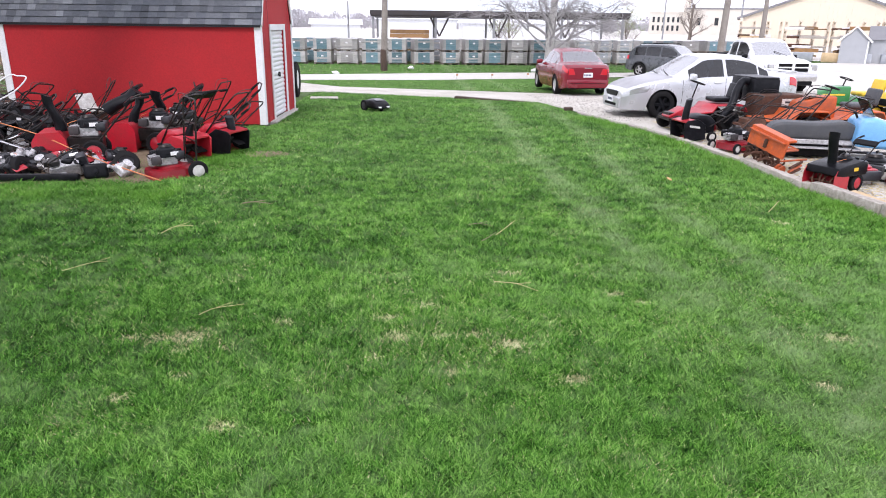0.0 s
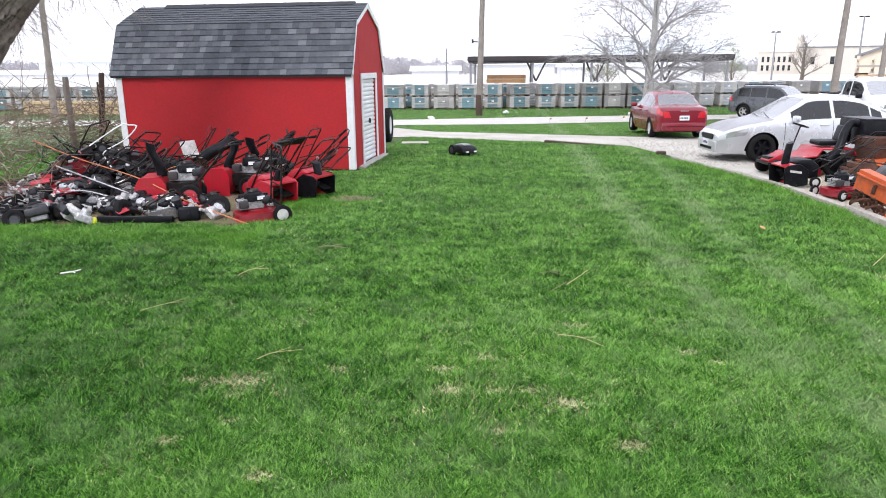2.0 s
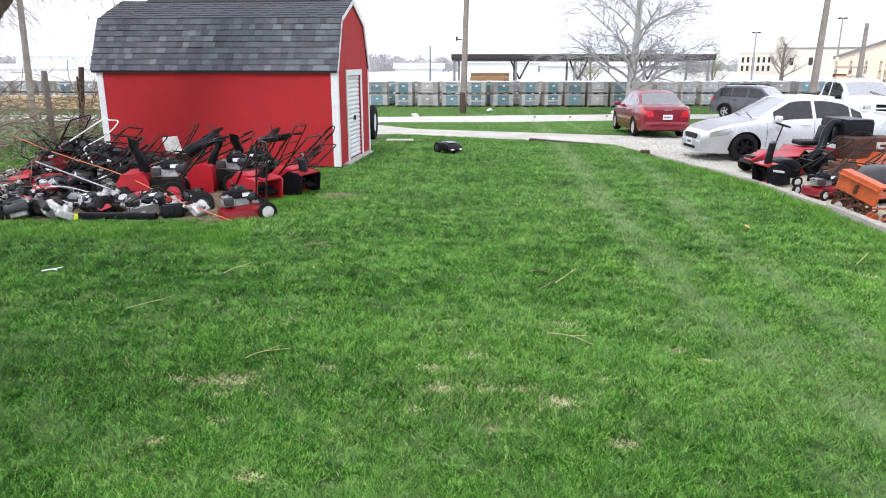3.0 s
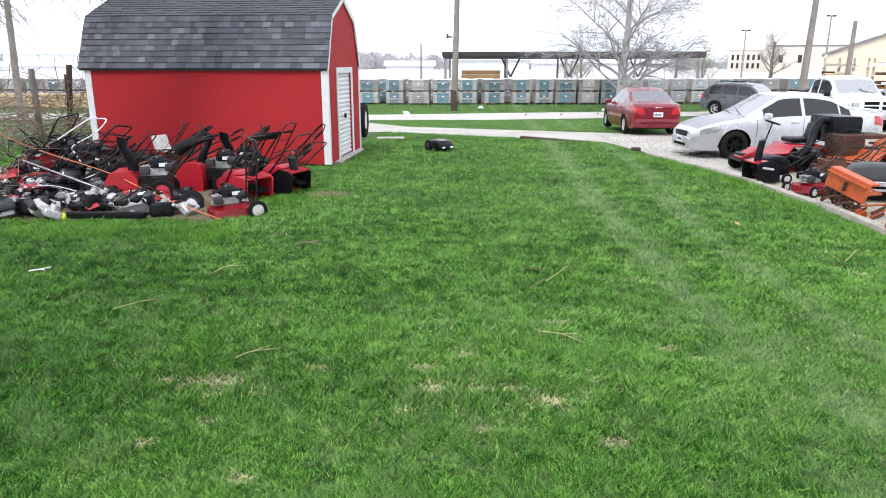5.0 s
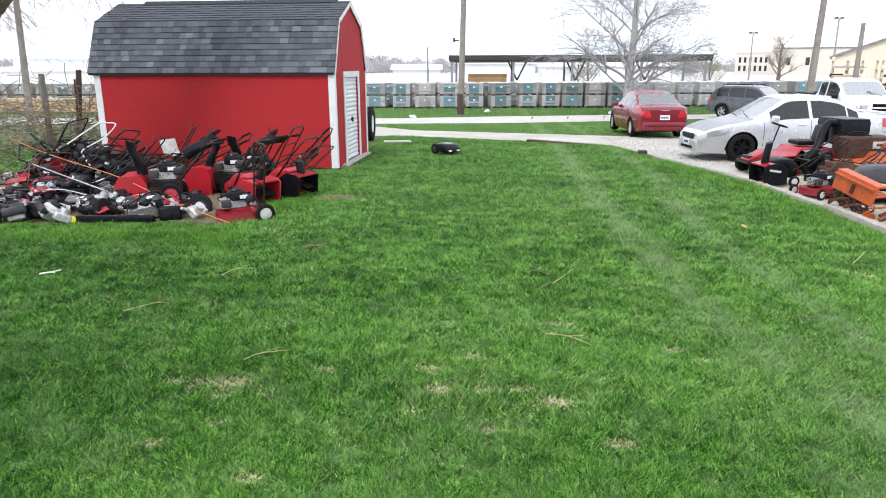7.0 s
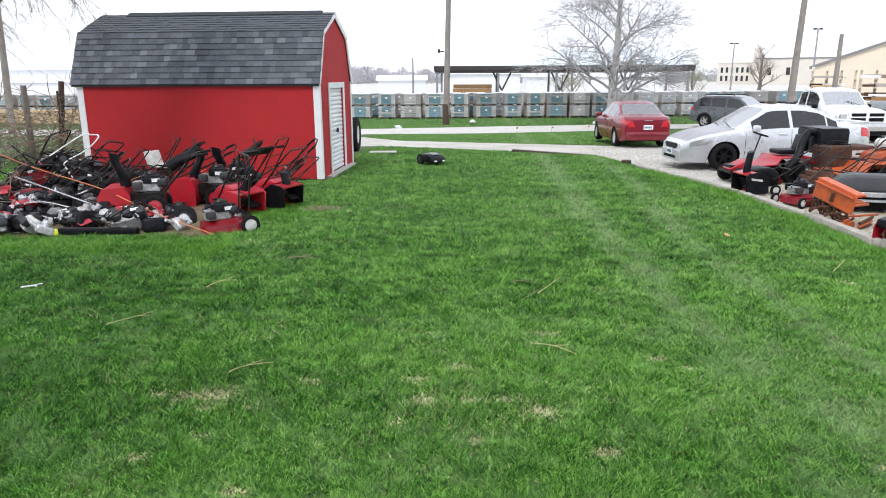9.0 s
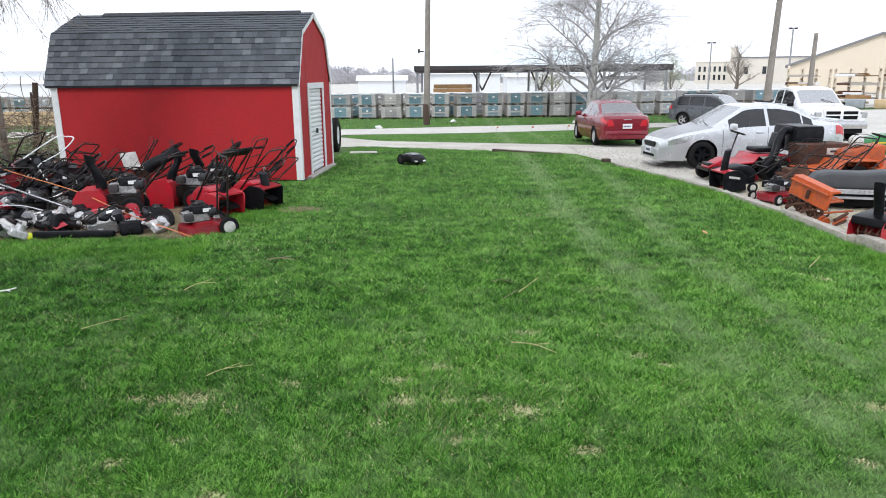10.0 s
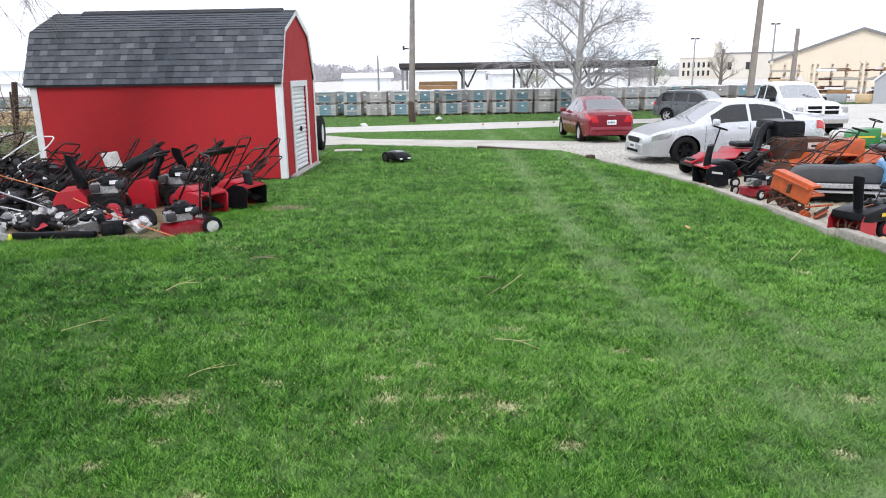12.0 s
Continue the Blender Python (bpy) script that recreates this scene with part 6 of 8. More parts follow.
def snow_blower(m, label, paint=None, chute=0.55, chute_turn=0, body=None, bucket=0.34, handles=True, cover=False):
    """Two-stage blower: open steel bucket with a spiral auger, chute, engine on a frame, lugged wheels, two handlebars."""
    t = thing("snow_blower", label, "snow blower", m, "walk-behind machines")
    paint = paint or M_RED_PAINT
    w = bucket
    shell = [(0.34, 0.50), (0.04, 0.52), (-0.04, 0.40), (-0.06, 0.18), (0.02, 0.04), (0.30, 0.02), (0.30, 0.035), (0.03, 0.06), (-0.04, 0.19), (-0.02, 0.39), (0.05, 0.505), (0.34, 0.485)]
    part("bucket", prism(shell, -w, w, "y"), paint, t)
    for s in (1, -1):
        part("side_plate", prism([(-0.06, 0.03), (0.30, 0.0), (0.42, 0.08), (0.42, 0.38), (0.34, 0.51), (0.03, 0.525), (-0.06, 0.40)], w * s - 0.003, w * s + 0.003, "y"), paint, t)
    aug = [tube([(0.17, -w, 0.22), (0.17, w, 0.22)], 0.02, 8)]
    for s in (1, -1):
        pts = [(0.17 + 0.15 * math.cos(k * 0.55), s * (0.03 + (w - 0.06) * k / 20), 0.22 + 0.15 * math.sin(k * 0.55)) for k in range(21)]
        aug.append(tube(pts, 0.018, 5))
    part("auger", joined(*aug), M_RUST, t)
    part("frame", joined(box(-0.55, -0.04, -0.16, 0.16, 0.20, 0.42, 0.02), box(-0.30, -0.05, -0.10, 0.10, 0.10, 0.22)), body or M_BLACK_METAL, t)
    engine_on(t, -0.36, 0, 0.42, 1.25)
    c = part("chute", chute_bm(chute, 0.155, 0.24, 0.45), M_BLACK_PLASTIC, t, "tall curved black discharge chute")
    c.matrix_local = pose(0.06, 0, 0.50, 0, 0, chute_turn)
    for y in (0.27, -0.27):
        wheel(t, -0.42, y, 0.19, 0.19, 0.11, paint)
    if cover:
        k = part("cover", prism([(-0.62, 0.36), (0.10, 0.36), (0.37, 0.40), (0.33, 0.545), (0.02, 0.60), (-0.45, 0.66), (-0.62, 0.56)], -w - 0.015, w + 0.015, "y", 0.02, 2), M_BLACK_PLASTIC, t, "black moulded plastic cover")
        part("warning_label", box(-0.30, -0.16, w + 0.016, w + 0.019, 0.46, 0.53), M_YELLOW, k, "small yellow warning label", smooth=False)
    if handles:
        for s in (1, -1):
            h = part("handlebar", tube(smooth_path([(-0.5, 0.17 * s, 0.35), (-0.85, 0.2 * s, 0.75), (-1.05, 0.24 * s, 0.98), (-1.28, 0.26 * s, 1.02)], 5), 0.014, 8), M_BLACK_METAL, t)
            part("grip", tube([(-1.14, 0.25 * s, 1.0), (-1.30, 0.262 * s, 1.022)], 0.022, 8), M_RUBBER, h)
        part("panel", moved(box(-0.07, 0.07, -0.25, 0.25, -0.02, 0.03, 0.01), pose(-0.98, 0, 0.93, 0, 40)), M_BLACK_PLASTIC, t)
    return t


def tractor(m, label, paint, hood=True, seat_mat=None, bagger=False, wheel_paint=None, rusty=False, name="riding_mower", steering=True, cone=False):
    """A riding mower. Local x forward from the rear axle."""
    t = thing(name, label, "riding mower", m, "riding machines")
    fr = M_RUST if rusty else paint
    part("frame", joined(box(-0.25, 1.25, -0.17, 0.17, 0.28, 0.38, 0.01), box(0.9, 1.3, -0.3, 0.3, 0.22, 0.27)), fr if rusty else M_BLACK_METAL, t)
    for y in (0.36, -0.36):
        wheel(t, 0.0, y, 0.23, 0.23, 0.20, wheel_paint or M_WHITE_PLASTIC)
        wheel(t, 1.12, y, 0.17, 0.17, 0.13, wheel_paint or M_WHITE_PLASTIC)
    part("fender", prism([(-0.35, 0.42), (-0.28, 0.54), (0.30, 0.54), (0.40, 0.40), (0.95, 0.36), (0.95, 0.385), (0.42, 0.43), (0.32, 0.57), (-0.30, 0.57), (-0.38, 0.42)], -0.46, 0.46, "y", 0.006), paint, t)
    if hood:
        part("hood", prism([(0.55, 0.40), (1.34, 0.40), (1.38, 0.55), (1.30, 0.72), (0.95, 0.82), (0.55, 0.84)], -0.23, 0.23, "y", 0.045, 3), paint, t)
        part("grille", box(1.345, 1.392, -0.16, 0.16, 0.44, 0.60, 0.01), M_BLACK_PLASTIC, t)
    elif cone:
        part("front_cowl", prism([(0.90, 0.30), (1.26, 0.26), (1.27, 0.31), (1.0, 0.44), (0.90, 0.50)], -0.20, 0.20, "y", 0.02, 2), paint, t)
    if seat_mat:
        part("seat", joined(moved(box(-0.24, 0.22, -0.24, 0.24, 0, 0.10, 0.04, 3), pose(0.06, 0, 0.60)), moved(box(-0.05, 0.05, -0.23, 0.23, 0, 0.34, 0.04, 3), pose(-0.22, 0, 0.66, 0, -14))), seat_mat, t, "black padded seat")
    if steering:
        part("steering_column", tube([(0.74, 0, 0.5), (0.60, 0, 0.98)], 0.016, 8), M_BLACK_METAL, t)
        ring = [(0.15 * math.cos(k * math.tau / 20), 0.15 * math.sin(k * math.tau / 20), 0) for k in range(21)]
        sw = part("steering_wheel", joined(tube(ring, 0.013, 7), *[tube([(0, 0, -0.02), (0.15 * math.cos(a), 0.15 * math.sin(a), 0)], 0.009, 5) for a in (0.5, 2.6, 4.7)]), M_BLACK_PLASTIC, t)
        sw.matrix_local = pose(0.59, 0, 1.0, 0, -18, 0)
    mower_deck(t, fr, 0.36, 0.50, 0.11).matrix_local = pose(0.55, 0, 0.0)
    if bagger:
        part("bagger_box", joined(box(-1.02, -0.42, -0.48, -0.01, 0.62, 1.12, 0.04, 2), box(-1.02, -0.42, 0.01, 0.48, 0.62, 1.12, 0.04, 2), box(-1.0, -0.44, -0.47, 0.47, 1.09, 1.15, 0.02)), M_BLACK_PLASTIC, t, "black plastic grass bagger")
        part("bagger_tube", tube(smooth_path([(-0.5, 0.25, 1.02), (-0.30, 0.25, 1.06), (-0.12, 0.36, 0.88), (0.02, 0.50, 0.60), (0.2, 0.52, 0.35)], 6), 0.08, 14), M_BLACK_PLASTIC, t, "ribbed black bagger tube")
    return t


def tiller(m):
    t = thing("rotary_tiller", "orange rusty tow-behind tiller with dirty curved tines", "tiller", m)
    part("shield", prism([(-0.04, 0.30), (0.0, 0.30), (0.0, 0.62), (0.14, 0.64), (0.14, 0.68), (-0.04, 0.66)], -0.62, 0.62, "y", 0.006), M_BRIGHT_ORANGE, t, "bright orange steel shield").matrix_local = pose(0, 0, 0.03, 0, 6)
    part("top_plate", prism([(-0.03, 0.62), (0.30, 0.50), (0.31, 0.515), (-0.02, 0.645)], -0.60, 0.60, "y"), M_ORANGE, t)
    for k in range(9):
        y = -0.52 + 0.13 * k
        tine = [lathe([(0.02, -0.012), (0.06, -0.012), (0.06, 0.012), (0.02, 0.012)], 10, "y")]
        for j in range(4):
            a = j * math.pi / 2 + k * 0.5
            tine.append(tube(smooth_path([(0.04 * math.cos(a), 0, 0.04 * math.sin(a)), (0.13 * math.cos(a + 0.2), 0.01, 0.13 * math.sin(a + 0.2)), (0.18 * math.cos(a + 0.6), 0.06, 0.18 * math.sin(a + 0.6))], 4), 0.026, 6, 0.012))
        part("tine", joined(*tine), M_RUST, t, "rusty curved tine").matrix_local = pose(0.02, y, 0.19)
    part("shaft", tube([(0.02, -0.62, 0.19), (0.02, 0.62, 0.19)], 0.02, 8), M_RUST, t)
    for y in (-0.60, -0.72):
        part("disc", lathe([(0.02, -0.015), (0.11, -0.012), (0.12, 0), (0.11, 0.012), (0.02, 0.015)], 22, "y"), M_ORANGE, t).matrix_local = pose(-0.02, y, 0.13, 0, 0, 20)
    part("drawbar", joined(tube([(0.1, -0.2, 0.35), (0.7, -0.05, 0.32)], 0.025, 8), tube([(0.1, 0.2, 0.35), (0.7, -0.03, 0.32)], 0.025, 8), tube([(-0.02, -0.62, 0.30), (0.55, -0.58, 0.30)], 0.02, 8)), M_ORANGE, t)
    part("gearbox", joined(box(0.08, 0.34, -0.16, 0.14, 0.22, 0.40, 0.03, 2), lathe([(0.02, 0.40), (0.05, 0.40), (0.04, 0.55), (0.02, 0.56)], 12)), M_RUST, t)
    for k in range(3):
        part("pipe", tube([(0.05, -0.85, 0.10 + 0.07 * k), (0.45, -0.60, 0.12 + 0.07 * k)], 0.028, 8), M_RUST if k != 1 else M_ORANGE, t)
    return t


def snowmobile(m):
    t = thing("snowmobile", "old snowmobile with long grey vinyl seat and light blue hood", "snowmobile", m)
    prof = [(0, 0.30), (1.30, 0.30), (1.42, 0.36), (1.36, 0.56), (1.22, 0.62), (0.75, 0.575), (0.25, 0.585), (0.06, 0.55), (-0.03, 0.42)]
    part("seat", prism(prof, -0.20, 0.20, "y", 0.055, 4), M_VINYL, t, "long grey padded vinyl seat")
    part("tunnel", joined(box(-0.15, 1.45, -0.22, 0.22, 0.22, 0.30, 0.01), box(-0.15, 1.45, -0.36, 0.36, 0.16, 0.18, 0.004)), M_ALU, t, "dull silver aluminium tunnel")
    part("track", prism([(-0.30, 0.08), (-0.22, 0.01), (1.2, 0.01), (1.3, 0.08), (1.2, 0.21), (-0.2, 0.21)], -0.19, 0.19, "y", 0.02), M_RUBBER, t)
    part("hood", prism([(1.32, 0.22), (2.35, 0.16), (2.45, 0.30), (2.1, 0.50), (1.62, 0.72), (1.40, 0.70), (1.34, 0.5)], -0.38, 0.38, "y", 0.09, 4), M_BLUE, t, "light blue fibreglass hood")
    part("vent", joined(*[box(1.55 + 0.09 * k, 1.60 + 0.09 * k, -0.2, 0.2, 0.70 - 0.028 * k, 0.735 - 0.03 * k) for k in range(4)]), M_WHITE_PLASTIC, t)
    part("windscreen", prism([(1.58, 0.72), (1.60, 0.72), (1.44, 1.0), (1.42, 1.0)], -0.26, 0.26, "y"), M_GLASS, t)
    part("handlebar", joined(tube(smooth_path([(1.26, 0.36, 0.84), (1.30, 0.2, 0.80), (1.36, 0.0, 0.78), (1.30, -0.2, 0.80), (1.26, -0.36, 0.84)], 5), 0.013, 8), tube([(1.5, 0, 0.5), (1.36, 0, 0.78)], 0.018, 8)), M_BLACK_METAL, t)
    for s in (1, -1):
        part("ski", prism([(1.5, 0.0), (2.5, 0.0), (2.75, 0.14), (2.73, 0.16), (2.48, 0.03), (1.5, 0.03)], 0.42 * s - 0.06, 0.42 * s + 0.06, "y", 0.006), M_STEEL_DARK, t)
    return t


# the row on the gravel beside the timbers
def gravel_row():
    snow_thrower(pose(5.27, 13.75, 0.01, 0, 0, 188), "black and red single-stage snow thrower with upright chute", M_RED_PAINT, M_BLACK_PLASTIC, 0.40, (-1.35, 0.86), 180)
    tractor(pose(6.50, 15.35, 0.01, 0, 0, 184), "red rear-engine riding mower with black seat and bagger", M_RED_PAINT, False, M_BLACK_PLASTIC, True, M_BLACK_PLASTIC, cone=True)
    push_mower(pose(5.62, 12.55, 0.01, 0, 0, 205), M_RED_PAINT, "red push mower with black engine on the gravel", M_WHITE_PLASTIC, (-1.05, 0.75))
    push_mower(pose(6.35, 12.75, 0.01, 0, 0, 190), M_RUST, "rusty walk-behind mower with long black handle", M_BLACK_PLASTIC, (-0.95, 1.08))
    tractor(pose(7.75, 14.3, 0.01, 0, 0, 183), "rusty orange garden tractor missing its hood", M_ORANGE, False, None, False, M_RUST, True, steering=False)
    tiller(pose(5.38, 11.05, 0.02, 10, 0, 13) @ Matrix.Diagonal((0.9, 0.70, 0.84, 1)))
    snowmobile(pose(5.98, 12.15, 0.05, 0, 0, -14))
    snow_blower(pose(5.60, 9.42, 0.0, 0, 0, 206) @ Matrix.Scale(0.68, 4), "red and black two-stage snow blower with curved chute", M_RED_PAINT, 0.72, 15, M_BLACK_PLASTIC, cover=True)
    g = tractor(pose(10.75, 16.9, 0.01, 0, 0, 181), "green lawn tractor with yellow stripe and dark steering wheel", M_GREEN_PAINT, True, M_YELLOW, False, M_YELLOW)
    part("stripe", box(0.7, 1.25, 0.228, 0.235, 0.62, 0.66), M_YELLOW, g, "yellow decal stripe")
    tractor(pose(8.95, 14.35, 0.01, 0, 0, 176), "orange lawn tractor with a plain squared hood", M_ORANGE, True, M_VINYL, False, M_RUST)
    tractor(pose(12.1, 16.3, 0.01, 0, 0, 185), "yellow riding mower with black seat", M_YELLOW, True, M_BLACK_PLASTIC, False, M_BLACK_PLASTIC)
    # rusty engine boxes and a white fuel can between the machines
    o = thing("engine_box", "rusty orange steel engine housing with a pale label", "engine housing", pose(7.45, 14.9, 0.01, 0, 0, 10))
    part("housing", box(-0.5, 0.5, -0.3, 0.3, 0.0, 0.82, 0.03, 2), M_RUST, o)
    part("front_panel", box(-0.46, -0.20, -0.315, -0.30, 0.35, 0.80, 0.01), M_RUST, o)
    part("label", box(-0.05, 0.42, -0.312, -0.302, 0.60, 0.74), M_WHITE_PLASTIC, o, "pale label with dark bar", smooth=False)
    part("label_bar", box(0.02, 0.34, -0.316, -0.312, 0.65, 0.69), M_STEEL_DARK, o, smooth=False)
    c = thing("fuel_tank", "white plastic fuel tank on an orange mower hood", "fuel tank", pose(7.85, 14.3, 0.83))
    part("tank", lathe([(0.02, -0.02), (0.11, 0.0), (0.14, 0.06), (0.13, 0.14), (0.08, 0.19), (0.02, 0.20)], 20), M_WHITE_PLASTIC, c)
    part("cap", lathe([(0.01, 0.19), (0.035, 0.19), (0.03, 0.23), (0.01, 0.23)], 12), M_BLACK_PLASTIC, c)
    s = part("steel_blade", box(-0.45, 0.45, -0.02, 0.02, 0.0, 0.22, 0.006), M_RUST)
    tagged(s, "rusty steel blade leaning between two machines", "steel plate").matrix_world = pose(6.15, 13.1, 0.25, -20, -18, 25)
    b = part("board", box(-0.35, 0.35, -0.10, 0.10, 0, 0.04, 0.006), M_CREAM_LUMBER)
    tagged(b, "short pale board lying beside a snow blower", "board").matrix_world = pose(5.72, 8.55, 0.05, 0, 8, -60)
    e = thing("scrap_engine", "grey loose engine among the machines on gravel", "engine", pose(6.7, 10.2, 0.01, 0, 0, 40), "loose engines")
    engine_on(e, 0, 0, 0, 1.5)
    e = thing("scrap_engine", "grey loose engine among the machines on gravel", "engine", pose(6.3, 9.9, 0.01, 0, 0, 100), "loose engines")
    engine_on(e, 0, 0, 0, 1.3, M_RED_PAINT)
    rnd = random.Random(61)
    for k in range(14):
        e = thing("scrap_engine", "dirty rusty engine lying between old machines", "engine", pose(rnd.uniform(6.1, 8.6), rnd.uniform(12.3, 14.9), 0.01, rnd.uniform(-10, 10), rnd.uniform(-10, 10), rnd.uniform(0, 360)), "loose engines")
        engine_on(e, 0, 0, 0, rnd.uniform(1.0, 1.5), rnd.choice((M_RUST, M_BLACK_PLASTIC, M_RED_PAINT, M_RUST)))
    for x, y, w in ((6.35, 14.35, 200), (6.7, 13.6, 188), (7.6, 13.3, 195)):
        h = thing("scrap_tubing", "long black tubular handle leaning over old machines", "handle", pose(x, y, 0.25, 0, 0, w), "leaning handles")
        u_handle(h, 0, 0.0, -1.0, 0.62, 0.24, M_BLACK_METAL, (0.3, 0.6))
    push_mower(pose(6.9, 9.6, 0.01, 0, 0, 160), M_MAROON, "maroon push mower with folded handle on gravel", None, (-0.6, 0.95))


gravel_row()


def robot():
    t = thing("robot_mower", "dark grey robotic lawn mower with two white lights", "robot mower", pose(-1.25, 18.2, gz(18.2) + 0.03, 0, 0, -50) @ Matrix.Scale(1.12, 4))
    prof = [(-0.30, 0.06), (-0.28, 0.16), (-0.16, 0.235), (0.02, 0.25), (0.16, 0.22), (0.28, 0.14), (0.32, 0.06)]
    part("shell", prism(prof, -0.21, 0.21, "y", 0.045, 3), M_BLACK_PLASTIC, t)
    part("top_cover", prism([(-0.2, 0.225), (-0.12, 0.255), (0.05, 0.268), (0.16, 0.235)], -0.10, 0.10, "y", 0.01), M_STEEL_GREY, t)
    for y in (0.19, -0.19):
        wheel(t, -0.18, y, 0.11, 0.125, 0.06, M_GREY_PLASTIC)
        part("light", box(0.285, 0.325, y * 0.6 - 0.035, y * 0.6 + 0.035, 0.085, 0.115, 0.005), M_PAPER, t, "white front light")
    wheel(t, 0.2, 0.0, 0.03, 0.05, 0.04, M_BLACK_PLASTIC, "caster")


robot()


# ---- the heap of scrapped mowers beside the shed ----
LEANING = [((-7.41, 12.30, 0.25), (-6.50, 12.55, 0.88), 0.20, False),
           ((-6.78, 12.60, 0.14), (-5.16, 12.85, 1.03), 0.20, True),
           ((-5.83, 13.20, 0.43), (-4.74, 13.45, 0.92), 0.22, False),
           ((-4.08, 13.00, 0.19), (-3.10, 13.25, 1.05), 0.20, False),
           ((-3.98, 12.20, 0.17), (-3.15, 12.45, 0.78), 0.16, False),
           ((-7.02, 11.80, 0.26), (-6.15, 12.05, 0.81), 0.18, False),
           ((-5.24, 13.30, 0.27), (-4.26, 13.55, 0.98), 0.20, True),
           ((-7.77, 12.00, 0.30), (-7.15, 12.25, 0.75), 0.20, False)]


def scrap_heap():
    rnd = random.Random(17)
    # machines standing at the near edge
    push_mower(pose(-3.84, 10.26, -0.05, 0, 2, 214) @ Matrix.Scale(1.14, 4), M_RED_PAINT, "red push mower with upright black handle in long grass", M_WHITE_PLASTIC, (-0.36, 1.0), front=False)
    snow_thrower(pose(-3.98, 11.38, 0.01, 0, 0, -28), "red and black snow thrower with handle folded back", M_RED_PAINT, M_RED_PAINT, 0.20, (0.30, 1.05), 40, M_RED_PAINT)
    snow_thrower(pose(-3.52, 12.10, 0.01, 0, 0, -20), "red and black snow thrower beside the shed corner", M_RED_PAINT, M_BLACK_PLASTIC, 0.22, (0.42, 1.02), 160, M_RED_PAINT)
    snow_blower(pose(-5.72, 11.15, 0.02, 0, 0, 196), "red snow blower with boxy bucket and black chute", M_RED_PAINT, 0.55, 20, None, 0.32)
    snow_blower(pose(-4.95, 12.15, 0.02, 0, 0, 175), "worn red snow blower with black engine", M_RED_PAINT, 0.42, 200, None, 0.30)
    snow_blower(pose(-4.75, 12.9, 0.02, 0, 0, 150), "red and black snow blower with tall handlebars", M_MAROON, 0.45, 90)
    push_mower(pose(-4.55, 13.75, 0.02, 0, 0, 170), M_BLACK_PLASTIC, "black push mower with crossed handle bars", None, (-0.75, 1.05))
    push_mower(pose(-6.9, 12.35, 0.05, 4, 0, 188), M_BLACK_PLASTIC, "black push mower with steep handle in the heap", None, (-0.85, 0.90))
    push_mower(pose(-6.6, 13.4, 0.03, 0, 3, 195), M_RED_PAINT, "red push mower buried in the heap", None, (-0.8, 1.0))
    push_mower(pose(-7.75, 13.0, 0.34, 14, -12, 150), M_BLACK_PLASTIC, "black push mower thrown on top of the heap", None, (-0.75, 0.55))
    push_mower(pose(-8.25, 12.5, 0.30, -18, 10, 215), M_BLACK_METAL, "black push mower lying on the heap", M_GREY_PLASTIC, (-0.85, 0.45))
    push_mower(pose(-7.35, 12.75, 0.38, 8, 16, 175), M_MAROON, "maroon mower with rusty engine on the heap", M_GREY_PLASTIC, (-0.8, 0.50), M_RUST)
    push_mower(pose(-8.4, 13.3, 0.22, 20, 14, 60), M_BLACK_PLASTIC, "black push mower tipped over on the heap", M_GREY_PLASTIC, (-0.8, 0.6))
    # long pieces laid over the heap
    t = part("aluminium_pole", tube([(-7.65, 11.2, 0.66), (-5.75, 10.62, 0.20)], 0.016, 10), M_CHROME)
    tagged(t, "straight bright aluminium pole lying over the scrap", "pole")
    t = part("aluminium_pole", tube(smooth_path([(-7.05, 10.5, 0.36), (-6.7, 10.48, 0.37), (-6.3, 10.45, 0.29)], 5), 0.014, 8), M_CHROME)
    tagged(t, "bent bright aluminium tube across dark scrap", "pole")
    t = part("starter_cord", tube(smooth_path([(-8.8, 12.3, 0.98), (-7.6, 11.7, 0.74), (-6.1, 11.0, 0.50), (-5.0, 10.35, 0.26), (-3.80, 9.72, 0.05)], 8), 0.009, 6), M_CORD)
    tagged(t, "orange cord stretched over the scrap machines", "cord")
    h = thing("white_tube", "white bent mower handle sticking out of the heap", "handle")
    part("handle_tube", tube(smooth_path([(-7.9, 12.4, 0.80), (-7.44, 12.9, 1.20), (-7.28, 12.95, 1.21), (-7.10, 12.9, 1.18), (-7.30, 12.8, 0.95), (-7.62, 12.6, 0.74), (-7.55, 12.5, 0.62), (-7.2, 12.2, 0.38)], 5), 0.0125, 8), M_WHITE, h)
    part("grip", tube([(-7.95, 12.36, 0.77), (-7.82, 12.46, 0.86)], 0.026, 8), M_GREY_PLASTIC, h)
    b = part("plastic_bumper", prism([(-0.05, 0.0), (0.05, 0.0), (0.07, 0.05), (0.03, 0.10), (-0.05, 0.10)], -0.58, 0.58, "x", 0.02, 2), M_BLACK_PLASTIC)
    tagged(b, "long black plastic bumper lying in front of the heap", "bumper").matrix_world = pose(-5.53, 9.78, 0.03, 0, 0, 2)
    s = thing("tractor_chair", "white plastic tractor seat among the scrap", "seat", pose(-6.15, 13.7, 0.46, 0, 0, 160))
    part("seat_pan", box(-0.05, 0.38, -0.21, 0.21, 0.05, 0.10, 0.02, 2), M_WHITE_PLASTIC, s)
    part("backrest", moved(box(-0.02, 0.02, -0.20, 0.20, 0.0, 0.30, 0.018, 2), pose(0.38, 0, 0.07, 0, 18)), M_WHITE_PLASTIC, s)
    part("bracket", box(0.05, 0.25, -0.1, 0.1, -0.5, 0.05), M_RUST, s)
